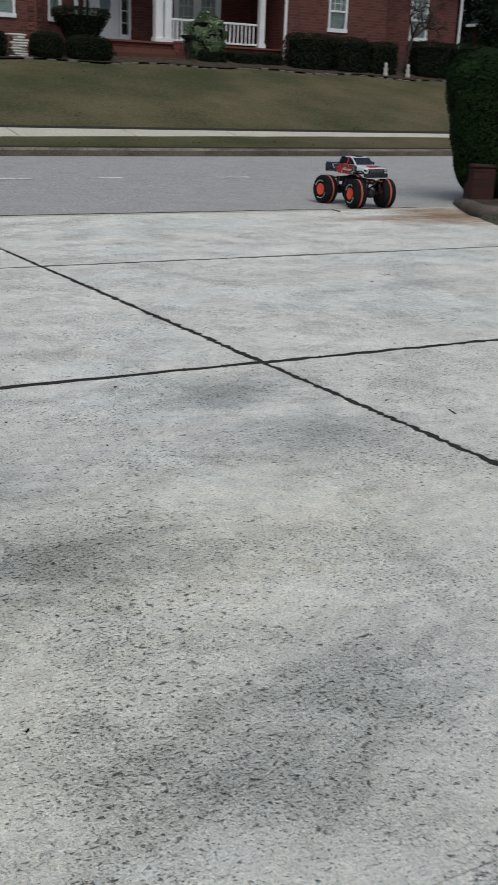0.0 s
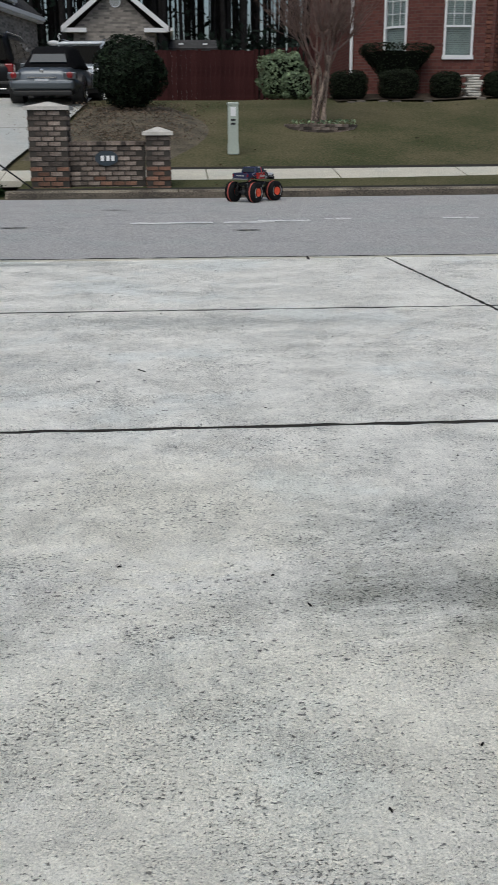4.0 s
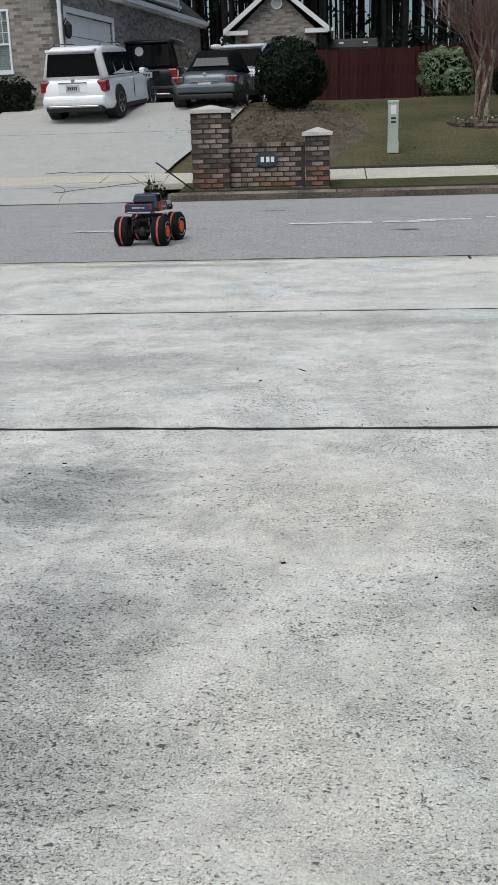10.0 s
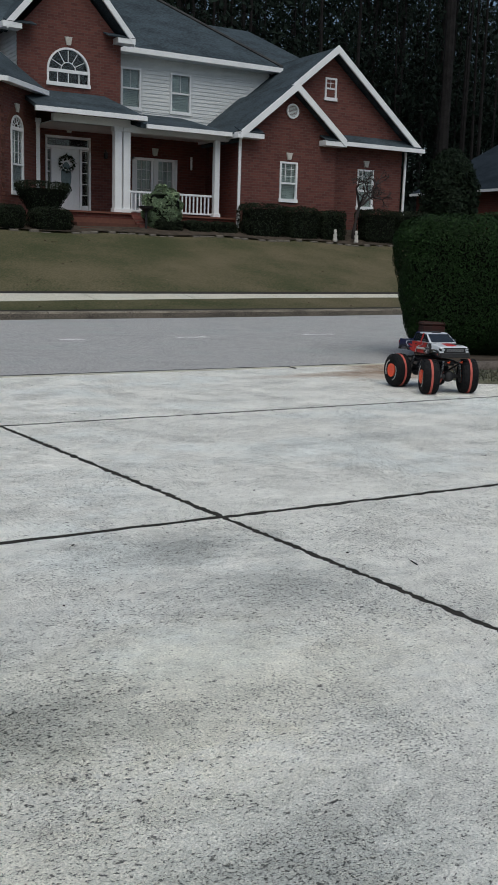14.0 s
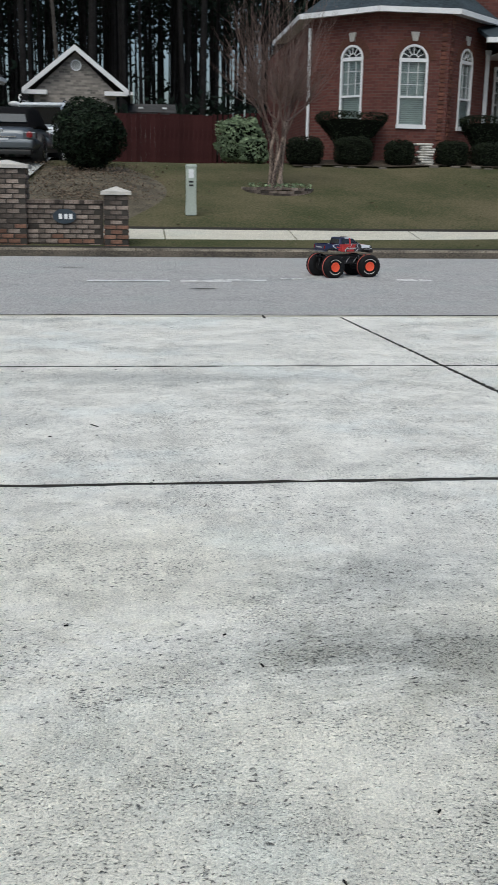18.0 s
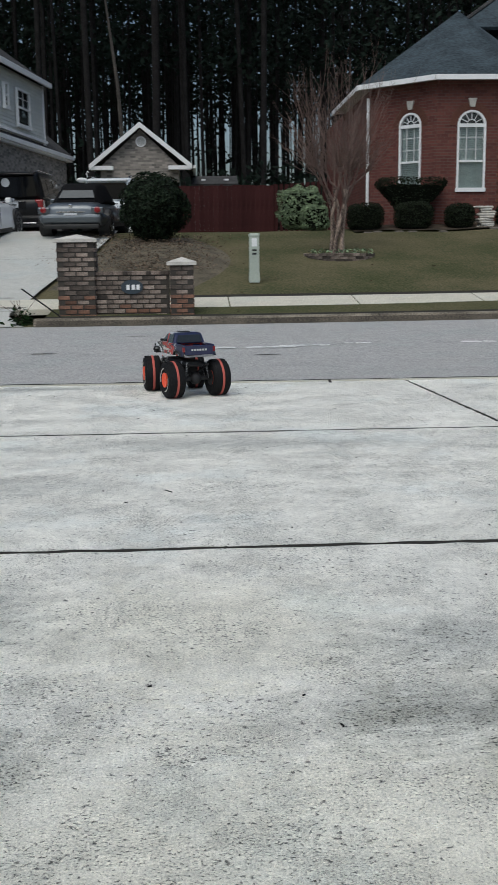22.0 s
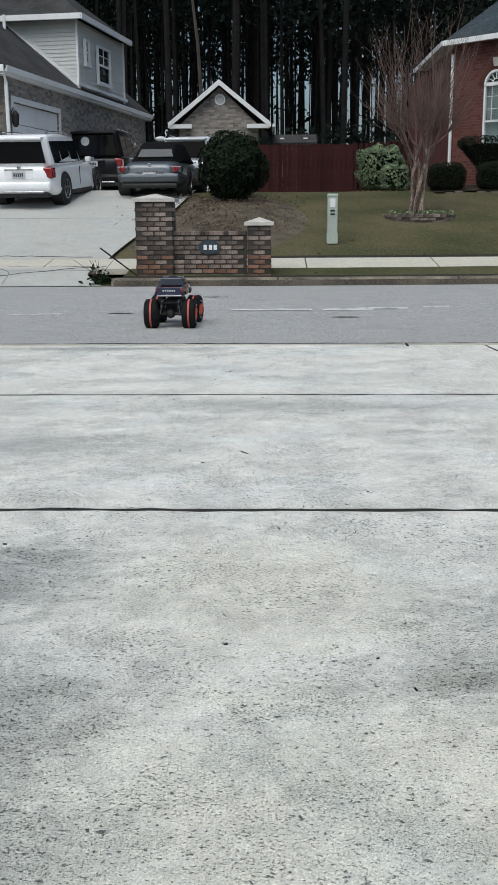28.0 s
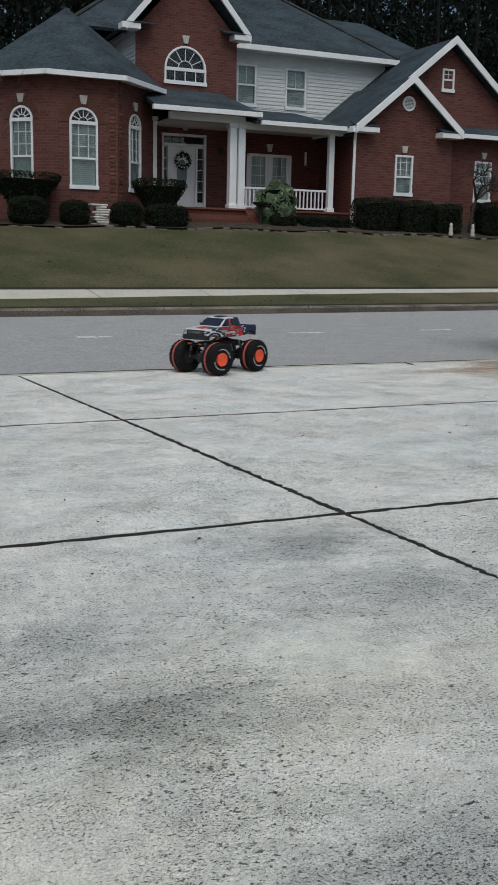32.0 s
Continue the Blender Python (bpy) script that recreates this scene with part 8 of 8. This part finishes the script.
    part("gearbox", soft_box(-0.10, 0.06, -0.055, 0.055, 0.205, 0.285, 0.012), plastic_m, c, "black gearbox and motor cover")
    part("battery_tray", soft_box(0.07, 0.17, -0.06, 0.06, 0.21, 0.27, 0.008), plastic_m, c, "black battery tray")
    for e in (-1, 1):
        ax = part("axle", one(tube, ((e * L_W / 2, -T_W / 2 + 0.03, R_W), (e * L_W / 2, T_W / 2 - 0.03, R_W)), 0.021, 10), plastic_m, c, "black axle housing")
        bm = bmesh.new()
        lathe(bm, ((0.02, -0.045), (0.048, -0.03), (0.055, 0), (0.048, 0.03), (0.02, 0.045)), 14, pose(e * L_W / 2, 0.0, R_W, 0, 90, 0))
        smooth(part("differential", bm, plastic_m, ax, "black differential bulge"))
        part("drive_shaft", one(tube, ((e * 0.08, 0, 0.225), (e * (L_W / 2 - 0.04), 0, R_W + 0.005)), 0.009, 8), steel, c, "grey drive shaft")
    # wheels
    made, wheels = None, []
    for x, y in ((L_W / 2, T_W / 2), (L_W / 2, -T_W / 2), (-L_W / 2, T_W / 2), (-L_W / 2, -T_W / 2)):
        wh = empty("wheel", pose(x, y, R_W, 0, 0, 0 if y > 0 else 180))
        wh.parent = c
        wheels.append(wh)
        if made is None:
            ty = part("tyre", tyre_mesh(), big_rubber, wh, "black lugged tyre")
            st = part("tread_stripe", arc_bar(0, 359.9, 0.155, 0.1648, -0.010, 0.010, 48), stripe_m, wh, "orange red stripe round the tread")
            bm = bmesh.new()
            lathe(bm, ((0.02, -0.063), (0.066, -0.070), (0.060, 0.060), (0.067, 0.079), (0.063, 0.082), (0.052, 0.076), (0.030, 0.071), (0.015, 0.070)), 28, pose(0, 0, 0, -90, 0, 0))
            rm = part("rim", bm, orange, wh, "deep orange rim")
            bm = bmesh.new()
            lathe(bm, ((0.02, -0.074), (0.069, -0.0745), (0.07, -0.071)), 24, pose(0, 0, 0, -90, 0, 0))
            bk = part("rim_back", bm, plastic_m, wh, "black inner rim face")
            bm = bmesh.new()
            lathe(bm, ((0.009, 0.05), (0.009, 0.074), (0.006, 0.077)), 6, pose(0, 0, 0, -90, 0, 0))
            nut = part("hub_nut", bm, orange, wh, "orange hub nut")
            arcs = [part("sidewall_print", arc_bar(a, a + 100, 0.098, 0.1055, 0.070, 0.0808, 12), mark_m, wh, "white print arc") for a in (20, 200)]
            made = [ty, st, rm, bk, nut] + arcs
        else:
            for o in made:
                share(o.name.split(".")[0], o, wh, pose(0, 0, 0))
    deck = ("front_shell", "cab", "windscreen", "rear_window", "side_window", "pillar", "door_mirror", "door_seam", "door_handle", "bed_side", "tail_lamp", "headlight", "lens", "bed_floor", "tailgate", "print_bar", "grille", "grille_bar", "front_bumper", "rear_bumper", "hood_scoop", "arch_flare", "roof_scoop")
    for o in c.children_recursive:
        if o.name.split(".")[0] in deck:
            o.data.transform(Matrix.Translation((0, 0, 0.028 + 0.446 * 0.2)) @ Matrix.Diagonal((0.97, 1.07, 0.8, 1)))
    for me in {o.data for o in c.children_recursive if o.data}:
        me.transform(Matrix.Scale(SIZE, 4))
    for wh in wheels:
        wh.matrix_basis.translation *= SIZE
    return c, wheels


truck, truck_wheels = monster_truck()
R_W, L_W, T_W = R_W * SIZE, L_W * SIZE, T_W * SIZE

def drive(x, y, heading, rear=0, lean=0):
    """The truck on the ground, reared up about its back axle by that many degrees."""
    return pose(x, y, ground_z(x, y), 0, 0, heading) @ pose(-L_W / 2, 0, R_W, lean) @ pose(0, 0, 0, 0, -rear, 0) @ pose(L_W / 2, 0, -R_W)


def motions():
    """The truck drives its loops; its wheels roll with it, and the front ones steer."""
    walk(truck, [
        (0, drive(6.43, 9.52, 275.0)), (0.5, drive(6.84, 8.55, 247.9)), (1, drive(5.78, 7.49, 205.3)), (1.5, drive(3.89, 7.29, 180.0)),
        (2, drive(2.10, 8.05, 140.0)), (2.5, drive(0.98, 9.29, 108.0)), (3, drive(0.45, 11.46, 96.0)), (3.5, drive(0.51, 13.79, 78.0)),
        (4, drive(1.16, 15.93, 52.0)), (4.5, drive(2.25, 16.28, 22.0)), (5, drive(3.59, 16.67, -40.0)), (5.5, drive(5.02, 16.25, -62.0)),
        (6, drive(5.68, 14.98, -88.0)), (6.5, drive(5.74, 12.62, -92.0)), (7, drive(5.16, 10.04, -92.1)), (7.2, drive(5.02, 9.24, -92.9)),
        (7.35, drive(4.92, 8.73, -94.7, 16)), (7.5, drive(4.75, 8.31, -100.2, 27, 6)), (7.65, drive(4.47, 7.97, -111.8, 15)), (7.8, drive(4.12, 7.73, -127.3)),
        (8, drive(3.55, 7.49, -146.2)), (8.5, drive(1.57, 7.20, -174.0)), (9, drive(-0.36, 7.59, -217.1)), (9.5, drive(-1.66, 8.63, -248.5)),
        (10, drive(-2.00, 10.69, -277.8)), (10.5, drive(-1.30, 12.99, -297.8)), (11, drive(0.13, 14.31, -320.5)), (11.5, drive(2.08, 14.70, -390.0)),
        (12, drive(4.07, 13.94, -415.9)), (12.5, drive(4.75, 11.64, -445.9)), (13, drive(4.81, 9.25, -446.2)), (13.5, drive(5.71, 8.13, -436.3)),
        (14, drive(6.16, 7.11, -458.0)), (14.5, drive(5.31, 6.16, -508.0)), (15, drive(3.40, 5.50, -534.0)), (15.5, drive(1.12, 5.08, -555.0)),
        (16, drive(-0.63, 6.45, -598.9)), (16.5, drive(-1.06, 8.08, -636.1)), (17, drive(-0.48, 9.70, -650.1)), (17.5, drive(0.79, 11.86, -673.9)),
        (18, drive(2.71, 13.25, -701.1)), (18.5, drive(4.93, 13.08, -765.7)), (19, drive(6.15, 11.46, -786.7)), (19.5, drive(6.39, 9.19, -820.1)),
        (19.65, drive(6.35, 8.79, -826.0)), (19.85, drive(6.22, 8.46, -834.0, 17)), (20, drive(5.97, 8.24, -846.0, 27)), (20.15, drive(5.81, 7.96, -853.0, 16)),
        (20.35, drive(5.39, 7.63, -862.0)), (20.5, drive(5.00, 7.42, -868.3)), (21, drive(3.22, 6.97, -898.0)), (21.5, drive(1.14, 7.34, -930.0)),
        (22, drive(-0.19, 8.48, -969.4)), (22.5, drive(-0.43, 10.19, -995.0)), (23, drive(-0.11, 12.61, -1009.6)), (23.5, drive(1.24, 14.35, -1033.2)),
        (24, drive(3.14, 15.23, -1068.0)), (24.5, drive(5.16, 14.92, -1120.0)), (25, drive(7.03, 14.17, -1150.0)), (25.5, drive(7.48, 11.75, -1182.0)),
        (26, drive(5.92, 9.33, -1216.0)), (26.5, drive(3.28, 8.25, -1244.5)), (27, drive(1.34, 8.27, -1287.6)), (27.5, drive(-0.40, 8.95, -1317.1)),
        (28, drive(-1.15, 10.76, -1351.8)), (28.5, drive(-0.76, 13.04, -1372.8)), (29, drive(0.41, 14.70, -1391.4)), (29.5, drive(2.15, 15.56, -1432.0)),
        (30, drive(4.41, 15.76, -1484.5)), (30.5, drive(5.88, 14.45, -1508.0)), (31, drive(6.34, 12.47, -1530.4)), (31.5, drive(5.44, 10.25, -1552.4)),
        (32, drive(3.71, 8.93, -1592.9)),
    ])
    keys = truck.animation_data
    curves = keys.action.layers[0].strips[0].channelbag(keys.action_slot).fcurves
    place = {(c.data_path, c.array_index): c for c in curves}
    steps = scene.frame_end
    line = []
    for f in range(1, steps + 1):
        w, x, y, z = [place["rotation_quaternion", k].evaluate(f) for k in range(4)]
        line.append((place["location", 0].evaluate(f), place["location", 1].evaluate(f), math.atan2(2 * (x * y + w * z), w * w + x * x - y * y - z * z)))
    roll, steer, rolled = 0.0, [], []
    for (x, y, h), (x1, y1, h1) in zip(line, line[1:] + line[-1:]):
        rolled.append(roll)
        way = math.hypot(x1 - x, y1 - y)
        turn = (h1 - h + math.pi) % (2 * math.pi) - math.pi
        roll += min(75.0, math.degrees(way / R_W))
        steer.append(max(-22, min(22, math.degrees(math.atan(L_W * turn / max(way, 0.05))))))
    for i, wh in enumerate(truck_wheels):
        x, y = (L_W / 2 if i < 2 else -L_W / 2), (T_W / 2 if i % 2 == 0 else -T_W / 2)
        s = 1 if y > 0 else -1
        rows = []
        for k in range(steps):
            near = steer[max(0, k - 4):k + 5]
            bend = sum(near) / len(near) if i < 2 else 0
            rows.append((k / FPS, pose(x, y, R_W, 0, 0, bend + (0 if s > 0 else 180)) @ pose(0, 0, 0, 0, s * rolled[k], 0)))
        walk(wh, rows)


motions()
